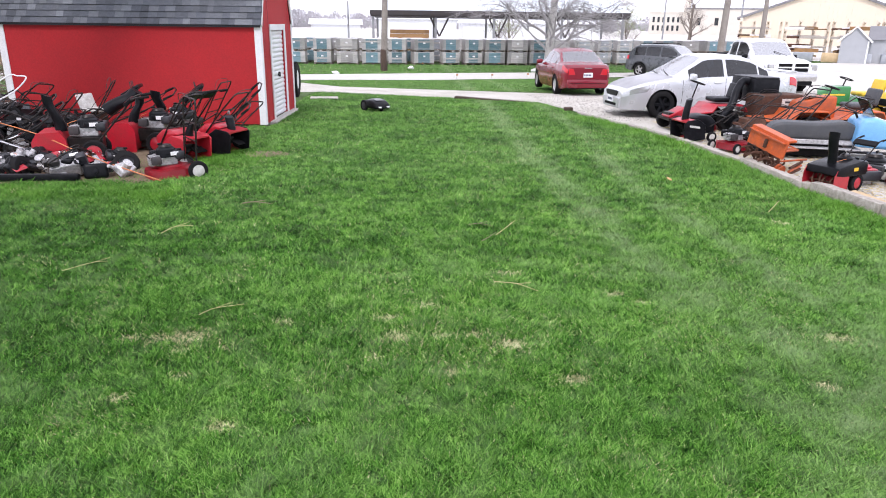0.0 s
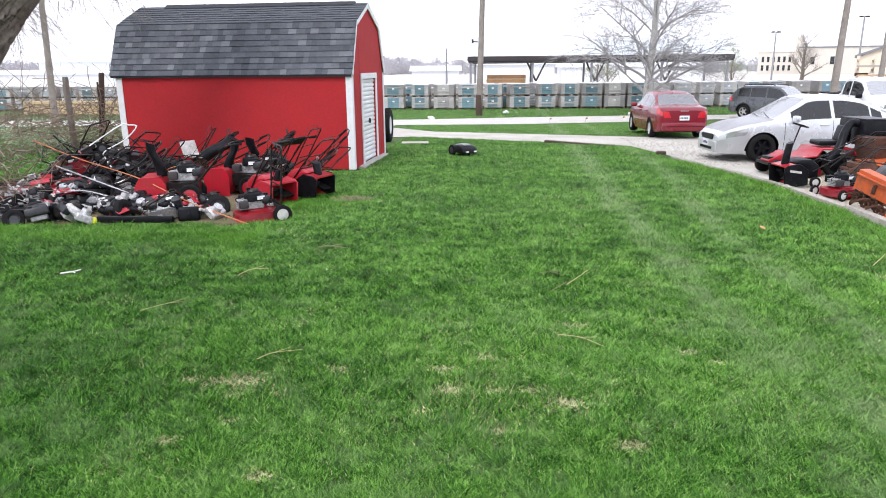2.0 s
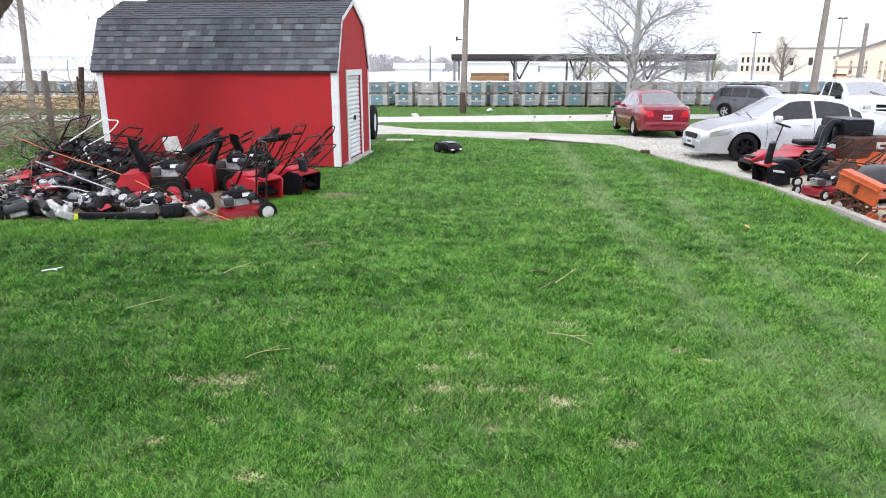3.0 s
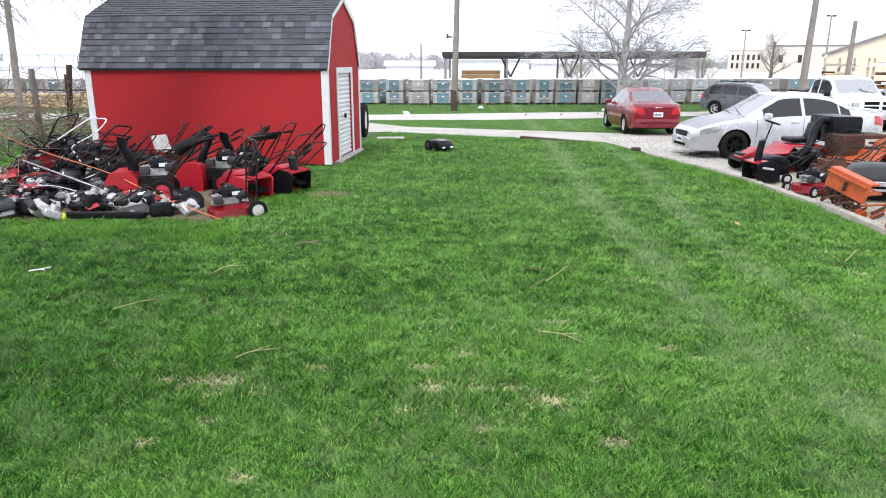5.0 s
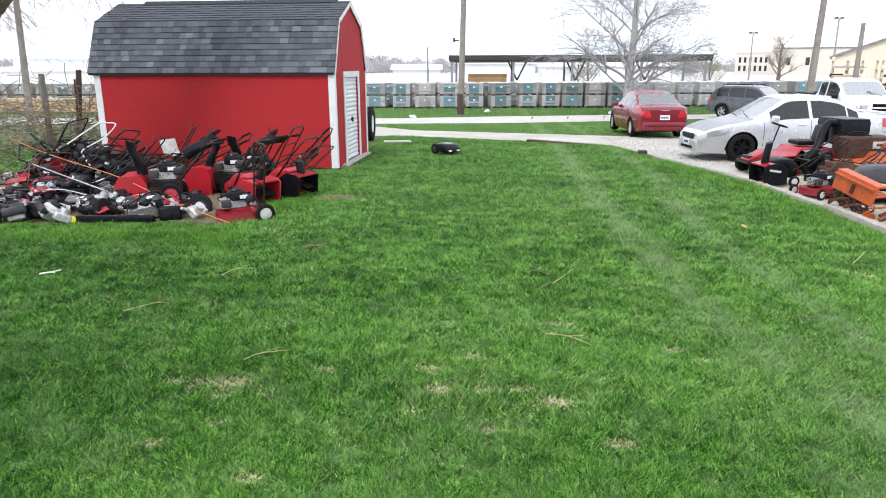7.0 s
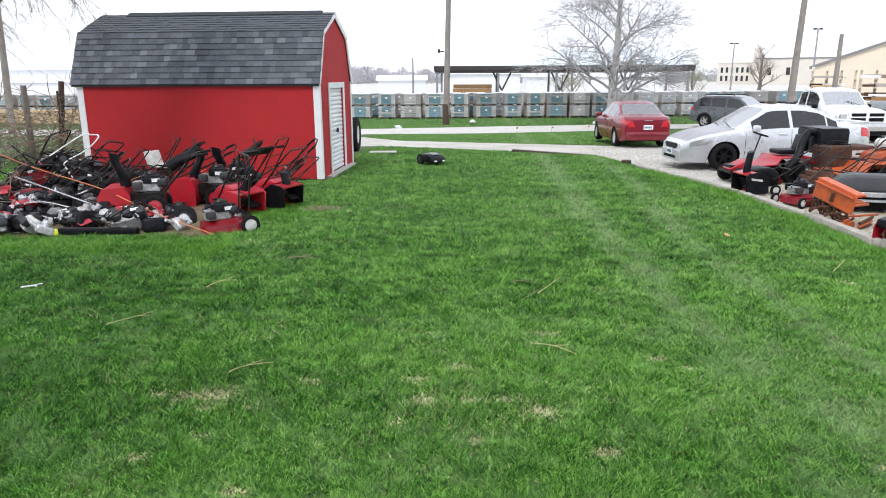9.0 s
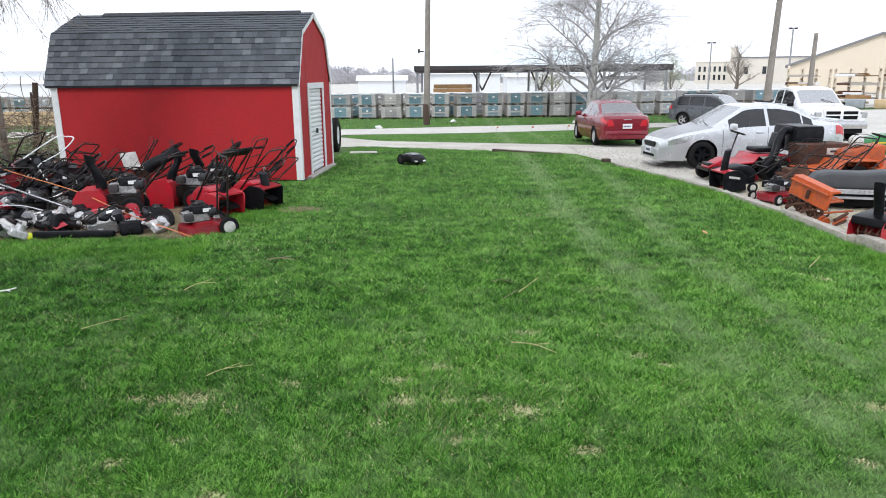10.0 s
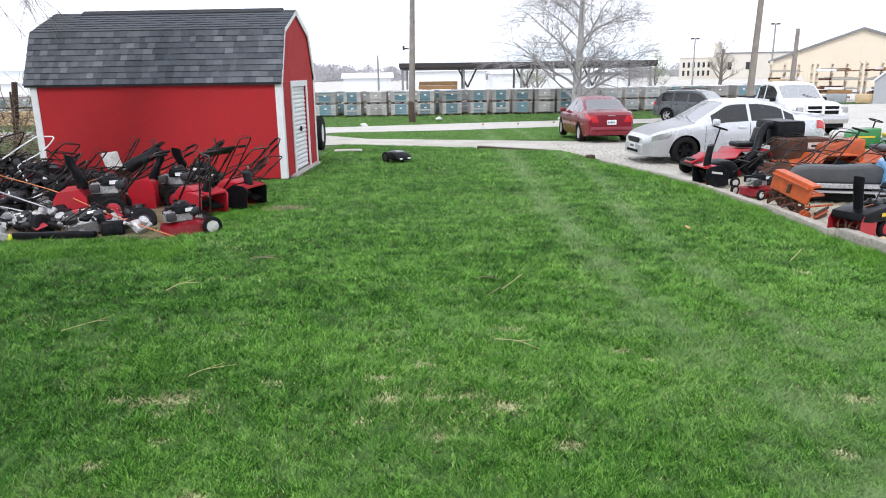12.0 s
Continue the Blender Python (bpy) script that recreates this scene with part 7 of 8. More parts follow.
    d = part("loose_duct", chute_bm(0.62, 0.20, 0.15, 0.4), M_BLACK_PLASTIC)
    tagged(d, "loose long black discharge chute leaning on a machine", "chute").matrix_world = pose(-5.55, 12.4, 0.66, 0, 52, 12)
    for x, y, z, c in ((-6.16, 9.72, 0.06, M_LIME), (-7.05, 9.80, 0.06, M_LIME)):
        p = part("bright_ball", lathe([(0.01, -0.05), (0.045, -0.05), (0.055, 0.0), (0.05, 0.04), (0.02, 0.055), (0.01, 0.055)], 16), c)
        tagged(p, "bright plastic cap on the scrap heap", "cap", "bright caps").matrix_world = pose(x, y, z, 70, 0, rnd.uniform(0, 90))

    # kinds of loose scrap
    def tyre(r, w):
        t = thing("scrap_rubber", "worn black wheel thrown on the scrap heap", "wheel", group="scrap wheels")
        part("tyre", lathe([(r * 0.55, -w), (r * 0.75, -w * 1.08), (r * 0.95, -w * 0.9), (r, -w * 0.5), (r, w * 0.5), (r * 0.95, w * 0.9), (r * 0.75, w * 1.08), (r * 0.55, w)], 26, "z", True), M_RUBBER, t)
        part("rim", lathe([(0.02, -w * 0.3), (r * 0.4, -w * 0.35), (r * 0.56, -w * 0.9), (r * 0.56, w * 0.9), (r * 0.4, w * 0.35), (0.02, w * 0.3)], 22), rnd.choice((M_WHITE_PLASTIC, M_GREY_PLASTIC, M_RED_PAINT)), t)
        return t

    def engine(s, shroud, lab):
        t = thing("scrap_engine", lab, "engine", group="scrap engines")
        engine_on(t, 0, 0, 0, s, shroud)
        return t

    def cowl(mat, lab):
        bm = prism([(-0.30, 0.0), (0.30, 0.0), (0.34, 0.06), (0.20, 0.17), (-0.12, 0.20), (-0.32, 0.08)], -0.22, 0.22, "y", 0.05, 3)
        return tagged(part("scrap_plastic", bm, mat), lab, "cover", "loose covers")

    def tank(mat, lab):
        t = thing("fuel_can", lab, "tank", group="scrap tanks")
        part("body", box(-0.16, 0.16, -0.11, 0.11, 0, 0.17, 0.045, 3), mat, t)
        part("cap", lathe([(0.01, 0.165), (0.035, 0.165), (0.033, 0.195), (0.01, 0.2)], 14), M_BLACK_PLASTIC, t)
        return t

    def handle(mat, lab):
        t = thing("scrap_tubing", lab, "handle", group="scrap handles")
        u_handle(t, 0, 0.0, -0.95, 0.12, 0.24, mat, (0.4,), 0.0125, True)
        return t

    def deck(mat, lab):
        t = thing("scrap_mower", lab, "mower deck", group="scrap decks")
        mower_deck(t, mat)
        for x in (0.27, -0.27):
            for y in (0.29, -0.29):
                wheel(t, x, y, 0.09, 0.10, 0.045, M_GREY_PLASTIC)
        return t

    def casting(mat, lab):
        bms = [box(-0.12, 0.12, -0.10, 0.10, 0, 0.12, 0.02), lathe([(0.02, 0.1), (0.07, 0.1), (0.07, 0.2), (0.02, 0.2)], 14), box(0.08, 0.2, -0.05, 0.05, 0.03, 0.09, 0.01), tube([(-0.1, 0.05, 0.06), (-0.24, 0.1, 0.1)], 0.025, 8)]
        return tagged(part("scrap_casting", joined(*bms), mat), lab, "casting", "scrap castings")

    kinds = [(tyre(0.19, 0.055), 0.09, 0.20), (tyre(0.15, 0.05), 0.08, 0.16), (engine(1.0, M_BLACK_PLASTIC, "black and grey scrapped mower engine"), 0.22, 0.2), (engine(1.15, M_GREY_PLASTIC, "grey scrapped mower engine"), 0.24, 0.22),
             (engine(1.0, M_WHITE_PLASTIC, "pale scrapped mower engine"), 0.22, 0.2), (engine(1.05, M_RED_PAINT, "red-cowled scrapped mower engine"), 0.22, 0.2), (cowl(M_BLACK_PLASTIC, "black plastic engine cover on the scrap heap"), 0.16, 0.28),
             (cowl(M_GREY_PLASTIC, "grey plastic engine cover on the scrap heap"), 0.16, 0.28), (tank(M_BLACK_PLASTIC, "black plastic fuel tank on the scrap heap"), 0.15, 0.16), (tank(M_WHITE_PLASTIC, "white plastic fuel tank on the scrap heap"), 0.15, 0.16),
             (handle(M_BLACK_METAL, "black tubular mower handle thrown on the heap"), 0.05, 0.3), (handle(M_CHROME, "bright tubular mower handle thrown on the heap"), 0.05, 0.3), (deck(M_RED_PAINT, "red mower deck thrown on the scrap heap"), 0.14, 0.32),
             (deck(M_BLACK_METAL, "black mower deck thrown on the scrap heap"), 0.14, 0.32), (casting(M_ALU, "bare aluminium casting in the scrap heap"), 0.14, 0.15), (casting(M_RUST, "rusty iron casting in the scrap heap"), 0.14, 0.15)]
    def bracket(mat, lab):
        t = thing("scrap_fitting", lab, "bracket", group="scrap brackets")
        part("plate", prism([(-0.14, 0), (0.12, 0), (0.15, 0.04), (0.05, 0.05), (0.03, 0.15), (-0.05, 0.16), (-0.08, 0.05), (-0.14, 0.05)], -0.05, 0.05, "y", 0.006), mat, t)
        part("boss", lathe([(0.012, -0.06), (0.04, -0.06), (0.045, 0.06), (0.012, 0.065)], 12, "y"), M_BLACK_METAL, t).matrix_local = pose(-0.01, 0, 0.09)
        part("rod", tube([(-0.12, 0.03, 0.03), (-0.02, 0.08, 0.12), (0.16, 0.06, 0.14)], 0.008, 6), M_CHROME, t)
        return t

    def panel(mat, lab):
        t = thing("scrap_sheet_metal", lab, "panel", group="scrap panels")
        part("sheet", prism([(-0.22, 0.0), (-0.10, 0.10), (0.12, 0.13), (0.24, 0.05), (0.23, 0.035), (0.12, 0.115), (-0.09, 0.085), (-0.21, -0.01)], -0.16, 0.14, "y", 0.004), mat, t)
        part("lip", box(-0.20, 0.2, 0.13, 0.15, 0.0, 0.10, 0.006), M_BLACK_METAL, t)
        return t

    def cable(mat, lab):
        pts = [(0.28 * math.cos(a * 0.8), 0.2 * math.sin(a * 0.8 + 0.4), 0.05 + 0.05 * math.sin(a * 1.7)) for a in range(9)]
        return tagged(part("control_cable", tube(smooth_path(pts, 4), 0.006, 5), mat), lab, "cable", "scrap cables")

    kinds += [(bracket(M_ALU, "bright metal bracket in the scrap heap"), 0.1, 0.14), (bracket(M_WHITE_PLASTIC, "white plastic bracket in the scrap heap"), 0.1, 0.14), (cable(M_BLACK_PLASTIC, "loose black control cable on the scrap"), 0.04, 0.25),
              (panel(M_BLACK_PLASTIC, "broken black plastic panel on the scrap heap"), 0.1, 0.2), (panel(M_RED_PAINT, "torn red steel panel on the scrap heap"), 0.1, 0.2)]
    used = set()
    height = np.zeros((60, 60))  # the heap as it grows, in cells of 0.1 m from (-9.4, 9.4)

    def drop(k, x, y, tilt=None, turn=None, sink=0.45, lift=None, size=1.0):
        ob, h, r = kinds[k]
        i, j = int((x + 9.4) / 0.1), int((y - 9.4) / 0.1)
        n = max(1, int(r / 0.14))
        cell = height[max(i - n, 0):i + n + 1, max(j - n, 0):j + n + 1]
        base = float(np.mean(cell)) * 0.92 if lift is None else lift
        rx, ry = tilt or (rnd.uniform(-35, 35), rnd.uniform(-35, 35))
        m = pose(x, y, base + 0.02 + abs(math.sin(radians(max(abs(rx), abs(ry))))) * r * 0.55, rx, ry, rnd.uniform(0, 360) if turn is None else turn) @ Matrix.Scale(size, 4)
        if k in used:
            copy_thing(ob, m)
        else:
            used.add(k)
            ob.matrix_world = m
        cell += h * sink

    for x0, y0 in ((-7.75, 13.0), (-8.25, 12.5), (-7.35, 12.75), (-8.4, 13.3), (-6.05, 11.65), (-5.25, 12.3), (-4.75, 12.9), (-6.9, 12.35), (-6.6, 13.4), (-4.5, 13.7)):
        i, j = int((x0 + 9.4) / 0.1), int((y0 - 9.4) / 0.1)
        height[i - 3:i + 4, j - 3:j + 4] += 0.22
    # low front rows, then the heap behind, highest at its far left end
    fixed = [(0, -6.02, 10.62, (75, 12), 80), (0, -4.74, 10.9, (55, -10), 30), (0, -5.05, 10.68, (18, 22), 0), (1, -7.42, 10.05, (62, 20), 30), (4, -6.70, 10.25, (20, 35), 60), (3, -7.10, 10.2, (-10, 15), 120), (8, -6.15, 10.7, (10, -20), 20),
             (3, -5.25, 10.25, (60, 10), 200), (14, -5.45, 10.32, (20, 20), 0), (5, -5.55, 10.62, (60, 0), 240), (6, -7.05, 10.85, (0, 8), 10), (7, -7.15, 11.25, (6, 0), 170), (4, -7.9, 10.05, (-8, 6), 20), (2, -8.35, 10.15, (10, -14), 300),
             (8, -4.95, 10.35, (80, 0), 20), (14, -4.62, 10.42, (40, 0), 70), (2, -4.98, 11.2, (10, 12), 30), (14, -6.42, 10.15, (0, 30), 40), (2, -6.85, 10.5, (80, 0), 0), (9, -7.35, 10.55, (0, 12), 0), (8, -7.6, 10.5, (5, 0), 15), (6, -8.1, 11.1, (-12, 10), 30), (11, -7.6, 11.9, (0, 14), 190), (11, -8.1, 12.3, (8, 10), 170)]
    for k, x, y, tilt, turn in fixed:
        drop(k, x + 0.12, y - (0.26 if x > -5.95 else 0.50), tilt, turn)
    pick = [0, 0, 1, 2, 2, 2, 14, 15,  3, 5, 6, 6, 8, 8, 10, 10, 10, 10, 12, 13, 13, 14, 15, 16, 18, 19, 19, 20]
    for n in range(330):
        u = rnd.random()
        x = -8.8 + 3.8 * u ** 1.15
        y = rnd.uniform(10.45, 13.9) if x > -7.2 else rnd.uniform(10.5, 14.2)
        if x > -6.75 and y > 10.85:
            continue
        cap = 0.28 + 1.05 * min(1, max(0, (y - 10.5) / 2.4)) * min(1, max(0.25, (-5.6 - x) / 1.6)) * (1 if x > -8.6 else 0.6)
        i, j = int((x + 9.4) / 0.1), int((y - 9.4) / 0.1)
        if height[i, j] > cap:
            continue
        k = rnd.choice(pick)
        if k in (12, 13) and y < 11:
            k = 14
        drop(k, x, y)
    for n in range(300):
        x, y = rnd.uniform(-8.9, -4.7), rnd.uniform(10.0, 13.6) if n < 215 else rnd.uniform(9.95, 11.0)
        if x > -6.75 and y > 10.85:
            continue
        drop(rnd.choice((14, 14, 14, 16, 16, 16, 16, 17, 17, 18, 1, 8, 19, 20)) if n < 215 else rnd.choice((14, 14, 16, 16, 16, 16, 17, 18, 3, 8, 8, 19, 20, 1)), x, y, None, None, 0.12, None, rnd.uniform(0.5, 0.85))
    for k, x, y in ((10, -6.4, 12.6), (10, -6.1, 12.9), (10, -8.2, 12.9), (10, -7.7, 12.2), (10, -4.4, 12.2), (10, -4.9, 13.3), (10, -3.8, 13.2)):
        drop(k, x, y, (rnd.uniform(-15, 15), rnd.uniform(18, 42)), rnd.uniform(150, 230))
    # long folded handles leaning out of the heap towards the shed corner
    def leaning(a, b, half, lab, panel=False, material=M_BLACK_METAL):
        a, b = Vector(a), Vector(b)
        d = (b - a).normalized()
        side = Vector((-d.y, d.x, 0)).normalized() * half + Vector((0, 0, 0.25 * half))
        h = thing("scrap_tubing", lab, "handle", group="leaning handles")
        sag = Vector((0.02, 0, -0.03))
        legs = [tube(smooth_path([a + side * e, a.lerp(b, 0.55) + side * e + sag, b + side * e * 0.9], 5), 0.013, 7) for e in (1, -1)]
        stays = [tube([a.lerp(b, f) + side + sag, a.lerp(b, f) - side + sag], 0.010, 6) for f in (0.4, 0.72)]
        bar = part("handle", joined(*legs, *stays, tube([b + side * 0.9, b + d * 0.05, b - side * 0.9], 0.013, 7)), material, h)
        for e in (1, -1):
            part("grip", tube([b.lerp(a, 0.02) + side * e * 0.9, b.lerp(a, 0.16) + side * e * 0.92], 0.020, 8), M_RUBBER, bar)
        part("cable", tube(smooth_path([a.lerp(b, 0.9) + side, a.lerp(b, 0.5) + Vector((0.05, 0, -0.10)), a + Vector((0.10, 0, 0.02))], 5), 0.006, 5), M_BLACK_PLASTIC, bar)
        part("clamp", lathe([(0.008, -0.03), (0.024, -0.025), (0.024, 0.025), (0.008, 0.03)], 10), M_ALU, bar).matrix_local = Matrix.Translation(a.lerp(b, 0.4) + side + sag)
        if panel:
            p = box(-0.17, 0.17, -half * 1.05, half * 1.05, -0.03, 0.03, 0.018, 2)
            turn = Matrix.Translation(b - d * 0.12 + Vector((0, 0, 0.02))) @ d.to_track_quat("X", "Z").to_matrix().to_4x4()
            part("control_panel", moved(p, turn), M_BLACK_PLASTIC, bar, "black control panel with levers")
            for e in (-0.5, 0.1, 0.6):
                part("lever", tube([turn @ Vector((0.02, half * e, 0.02)), turn @ Vector((0.07, half * e, 0.14))], 0.008, 6), M_STEEL_DARK, bar)

    black = "black folded mower handle leaning out of the heap"
    for a, b, half, panel in LEANING:
        leaning(a, b, half, "black handle with control panel rising from the heap" if panel else black, panel)
    # black sacks and hoses on top of the far end
    bm = bmesh.new()
    bmesh.ops.create_icosphere(bm, subdivisions=4, radius=0.32)
    for v in bm.verts:
        v.co *= 1 + 0.45 * noise.noise(v.co * 5) + 0.18 * noise.noise(v.co * 14)
        v.co.z *= 0.72
    i, j = int((-8.05 + 9.4) / 0.1), int((13.3 - 9.4) / 0.1)
    top = float(height[i - 2:i + 3, j - 2:j + 3].mean())
    tagged(part("black_sack", bm, M_BLACK_PLASTIC), "crumpled black plastic sack on top of the heap", "sack").matrix_world = pose(-8.05, 13.3, top + 0.16)
    for k in range(3):
        pts = [(-8.05 + 0.3 * math.cos(a * 0.7 + k) * (1 + 0.1 * k), 13.15 + 0.22 * math.sin(a * 0.7 + k), top + 0.30 + 0.07 * k + 0.05 * math.sin(a * 1.9)) for a in range(14)]
        tagged(part("hose", tube(smooth_path(pts, 3), 0.014, 7), M_RUBBER), "black rubber hose coiled over the heap", "hose", "black hoses")


scrap_heap()


# ---- the lawn's grass, blade by blade where it is near, and what lies on it ----
def lattice(x, y, scale, seed):
    """Smooth value noise in 0..1 on arrays."""
    g = np.random.default_rng(seed).random((512, 512))
    u, v = x * scale + 500, y * scale + 500
    i, j = np.floor(u).astype(int), np.floor(v).astype(int)
    f, h = u - i, v - j
    f, h = f * f * (3 - 2 * f), h * h * (3 - 2 * h)
    i, j, i1, j1 = i % 512, j % 512, (i + 1) % 512, (j + 1) % 512
    return (g[i, j] * (1 - f) + g[i1, j] * f) * (1 - h) + (g[i, j1] * (1 - f) + g[i1, j1] * f) * h


STRAW = [(-2.32, 4.69, 0.07), (-2.09, 4.68, 0.08), (-1.91, 4.72, 0.13), (-1.90, 4.47, 0.05), (-1.25, 4.97, 0.07), (-1.56, 4.52, 0.05), (-0.16, 5.27, 0.08), (-0.46, 5.02, 0.08), (-0.37, 4.67, 0.09), (-0.07, 4.70, 0.06), (0.21, 4.73, 0.07),
         (0.0, 4.13, 0.05), (-2.06, 3.84, 0.07), (-1.77, 4.11, 0.06), (0.80, 4.02, 0.08), (0.45, 4.54, 0.09), (-0.53, 4.35, 0.05), (-1.34, 3.51, 0.08), (1.48, 5.51, 0.08), (0.63, 6.04, 0.09), (1.65, 5.32, 0.07), (2.4, 3.9, 0.08), (4.05, 7.7, 0.1), (2.9, 4.6, 0.1)]


def edge_x(y):
    return np.interp(y, [4, 8.05, 9.4, 11.4, 13.6, 15.75, 17.85, 18.6, 20.9], [5.6, 5.40, 5.22, 5.12, 4.87, 4.40, 3.86, 3.75, 3.35])


def near_edge_of_drive(x):
    return np.interp(x, [-6, -3.7, -1.5, 1.0, 3.4], [24.2, 24.4, 23.4, 22.1, 20.9])


def blades(zones, seed):
    rng = np.random.default_rng(seed)
    out, attrs = [], {k: [] for k in ("rnd", "dry", "pale", "lush")}
    for x0, x1, y0, y1, dens, h0, w0 in zones:
        n = int((x1 - x0) * (y1 - y0) * dens)
        x, y = rng.uniform(x0, x1, n), rng.uniform(y0, y1, n)
        keep = rng.random(n) < 0.20 + 0.40 * lattice(x, y, 4.5, 1) + 0.85 * lattice(x, y, 30.0, 2)
        lawn = (y < 25) & (x > -9.3)
        keep &= ~(lawn & (x > edge_x(y) + 0.02) & (y < 20.9))
        keep &= ~(lawn & (y > near_edge_of_drive(x)))
        # the grass island between drive and road, and the verge past the road
        beyond = (y > 25) & (x > -9.3)
        keep &= ~(beyond & (y < np.interp(x, [-5.4, -3.1, 0.4, 3.8, 7.5, 9.0], [30.9, 27.6, 26.2, 24.8, 23.6, 20.5]) + 0.25))
        near_road, far_road = np.interp(x, [-23, -5.6, 0.3, 5.6, 10.5, 30], [31.3, 33.1, 34.0, 36.3, 38.7, 42]), np.interp(x, [-28, -6, 0, 6.6, 12.3, 30], [38.0, 38.7, 40.8, 42.6, 43.1, 49])
        keep &= ~((y > near_road - 0.25) & (y < far_road + 0.2))
        keep &= ~((x > 9.5) & (y < near_road))
        keep &= ~((x > SX0 - 0.02) & (x < SX1 + 0.03) & (y > SY0 - 0.02) & (y < SY1 + 0.02))
        dirt = ((x + 2.8) / 0.42) ** 2 + ((y - 12.05) / 0.35) ** 2 < 0.8 + 0.5 * lattice(x, y, 7, 3)
        keep &= ~(dirt & (rng.random(n) < 0.72))
        heap = (x < -3.9 - 0.35 * (y - 10.5) * 0) & (y > np.where(x > -5.9, 9.66, 9.42) + 0.25 * lattice(x, y, 1.5, 8)) & (y < 15.1) & (x > -9.4)
        keep &= ~(heap & (rng.random(n) < 0.85))
        spot = np.zeros(n)
        for sx, sy, sr in STRAW:
            d2 = ((x - sx) / (sr * 1.25)) ** 2 + ((y - sy) / (sr * 0.9)) ** 2
            spot = np.maximum(spot, np.exp(-d2 * 1.5))
        keep &= ~(rng.random(n) < spot * 0.55)
        x, y, spot = x[keep], y[keep], spot[keep]
        n = len(x)
        tuft, wide = lattice(x, y, 5.0, 5), lattice(x, y, 0.8, 6)
        lush = np.clip(1 - np.abs(y - 9.10 - 0.3 * (lattice(x, y, 1.2, 9) - 0.5)) / 0.75, 0, 1) * (x < -3.4) * (y < 10.4)
        lush = np.maximum(lush, np.clip(1 - (edge_x(y) - x) / 0.85, 0, 1) * (y < 17) * 0.9)
        lush = np.maximum(lush, np.clip(1 - np.hypot(x + 3.5, (y - 11.6) * 0.6) / 1.1, 0, 1))
        lush *= 0.15 + 0.75 * lattice(x, y, 2.5, 12)
        p1 = np.interp(y, [4.8, 5.6, 7, 9, 11.7, 16.4], [2.43, 2.08, 1.95, 1.91, 1.79, 1.82])
        p2 = np.interp(y, [4.0, 6.4, 7.65, 9.1, 11.3, 14.8], [3.2, 3.02, 2.96, 2.86, 2.97, 3.28])
        pale = np.maximum(np.exp(-((x - p1) / 0.26) ** 2), 0.85 * np.exp(-((x - p2) / 0.20) ** 2))
        pale = np.maximum(pale, 0.5 * np.clip((x - 1.3) / 0.8, 0, 1) * np.clip((7.2 - y) / 1.5, 0, 1))
        pale = pale * (0.25 + 0.75 * lattice(x, y, 3.2, 14)) * 0.75 + 0.30 * np.clip(lattice(x, y, 1.3, 15) - 0.52, 0, 1)
        pale = np.clip(pale + 0.45 * (lattice(x, y, 9.0, 16) - 0.5) + 0.3 * (rng.random(n) - 0.5), 0, 0.85) * (1 - 0.8 * lush)
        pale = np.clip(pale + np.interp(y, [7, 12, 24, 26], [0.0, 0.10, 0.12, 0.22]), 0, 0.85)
        stripe = 0.045 * np.sin(y * 2.6 + 0.4 * x)
        near_dry = np.exp(-(((x - 0.1) / 1.0) ** 2 + ((y - 4.6) / 0.6) ** 2)) + 0.6 * np.exp(-(((x + 1.9) / 0.7) ** 2 + ((y - 4.7) / 0.35) ** 2))
        chance = np.clip(1.15 * spot + 0.025 + 0.28 * near_dry * lattice(x, y, 6, 20) + 0.20 * np.clip(lattice(x, y, 2.2, 21) - 0.6, 0, 1) * 2.0, 0, 0.96) * (1 - 0.6 * lush)
        dry = (rng.random(n) < chance) * rng.uniform(0.55, 1.0, n)
        h = h0 * (0.7 + 0.6 * lattice(x, y, 30.0, 2)) * rng.uniform(0.55, 1.2, n) * (0.62 + 0.65 * tuft) * (1 + 1.3 * lush) * (1 - 0.5 * spot) * (1 - 0.35 * (dry > 0))
        az, lean = rng.uniform(0, math.tau, n), rng.uniform(0.4, 1.7, n) * h
        face = rng.uniform(0, math.tau, n)
        w = w0 * rng.uniform(0.6, 1.3, n) * 0.5
        z = np.array([gz(v) for v in y]) if y1 > 16 else np.zeros(n)
        base = np.stack([x, y, z], 1)
        side = np.stack([np.cos(face) * w, np.sin(face) * w, np.zeros(n)], 1)
        tip = base + np.stack([np.cos(az) * lean, np.sin(az) * lean, h], 1)
        out.append(np.stack([base - side, base + side, tip], 1))
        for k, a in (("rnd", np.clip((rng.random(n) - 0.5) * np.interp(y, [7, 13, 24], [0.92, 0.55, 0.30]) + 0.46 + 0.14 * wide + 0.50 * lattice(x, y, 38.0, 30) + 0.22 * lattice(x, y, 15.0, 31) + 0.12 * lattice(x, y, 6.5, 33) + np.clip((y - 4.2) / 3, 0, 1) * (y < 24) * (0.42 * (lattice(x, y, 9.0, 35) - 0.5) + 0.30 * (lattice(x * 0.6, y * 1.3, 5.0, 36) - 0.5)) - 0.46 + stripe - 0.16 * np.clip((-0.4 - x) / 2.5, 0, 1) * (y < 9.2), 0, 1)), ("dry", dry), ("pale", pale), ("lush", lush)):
            attrs[k].append(a)
    v = np.concatenate(out).reshape(-1, 3)
    n = len(v) // 3
    me = bpy.data.meshes.new("grass")
    me.vertices.add(3 * n)
    me.vertices.foreach_set("co", v.astype(np.float32).ravel())
    me.loops.add(3 * n)
    me.loops.foreach_set("vertex_index", np.arange(3 * n, dtype=np.int32))
    me.polygons.add(n)
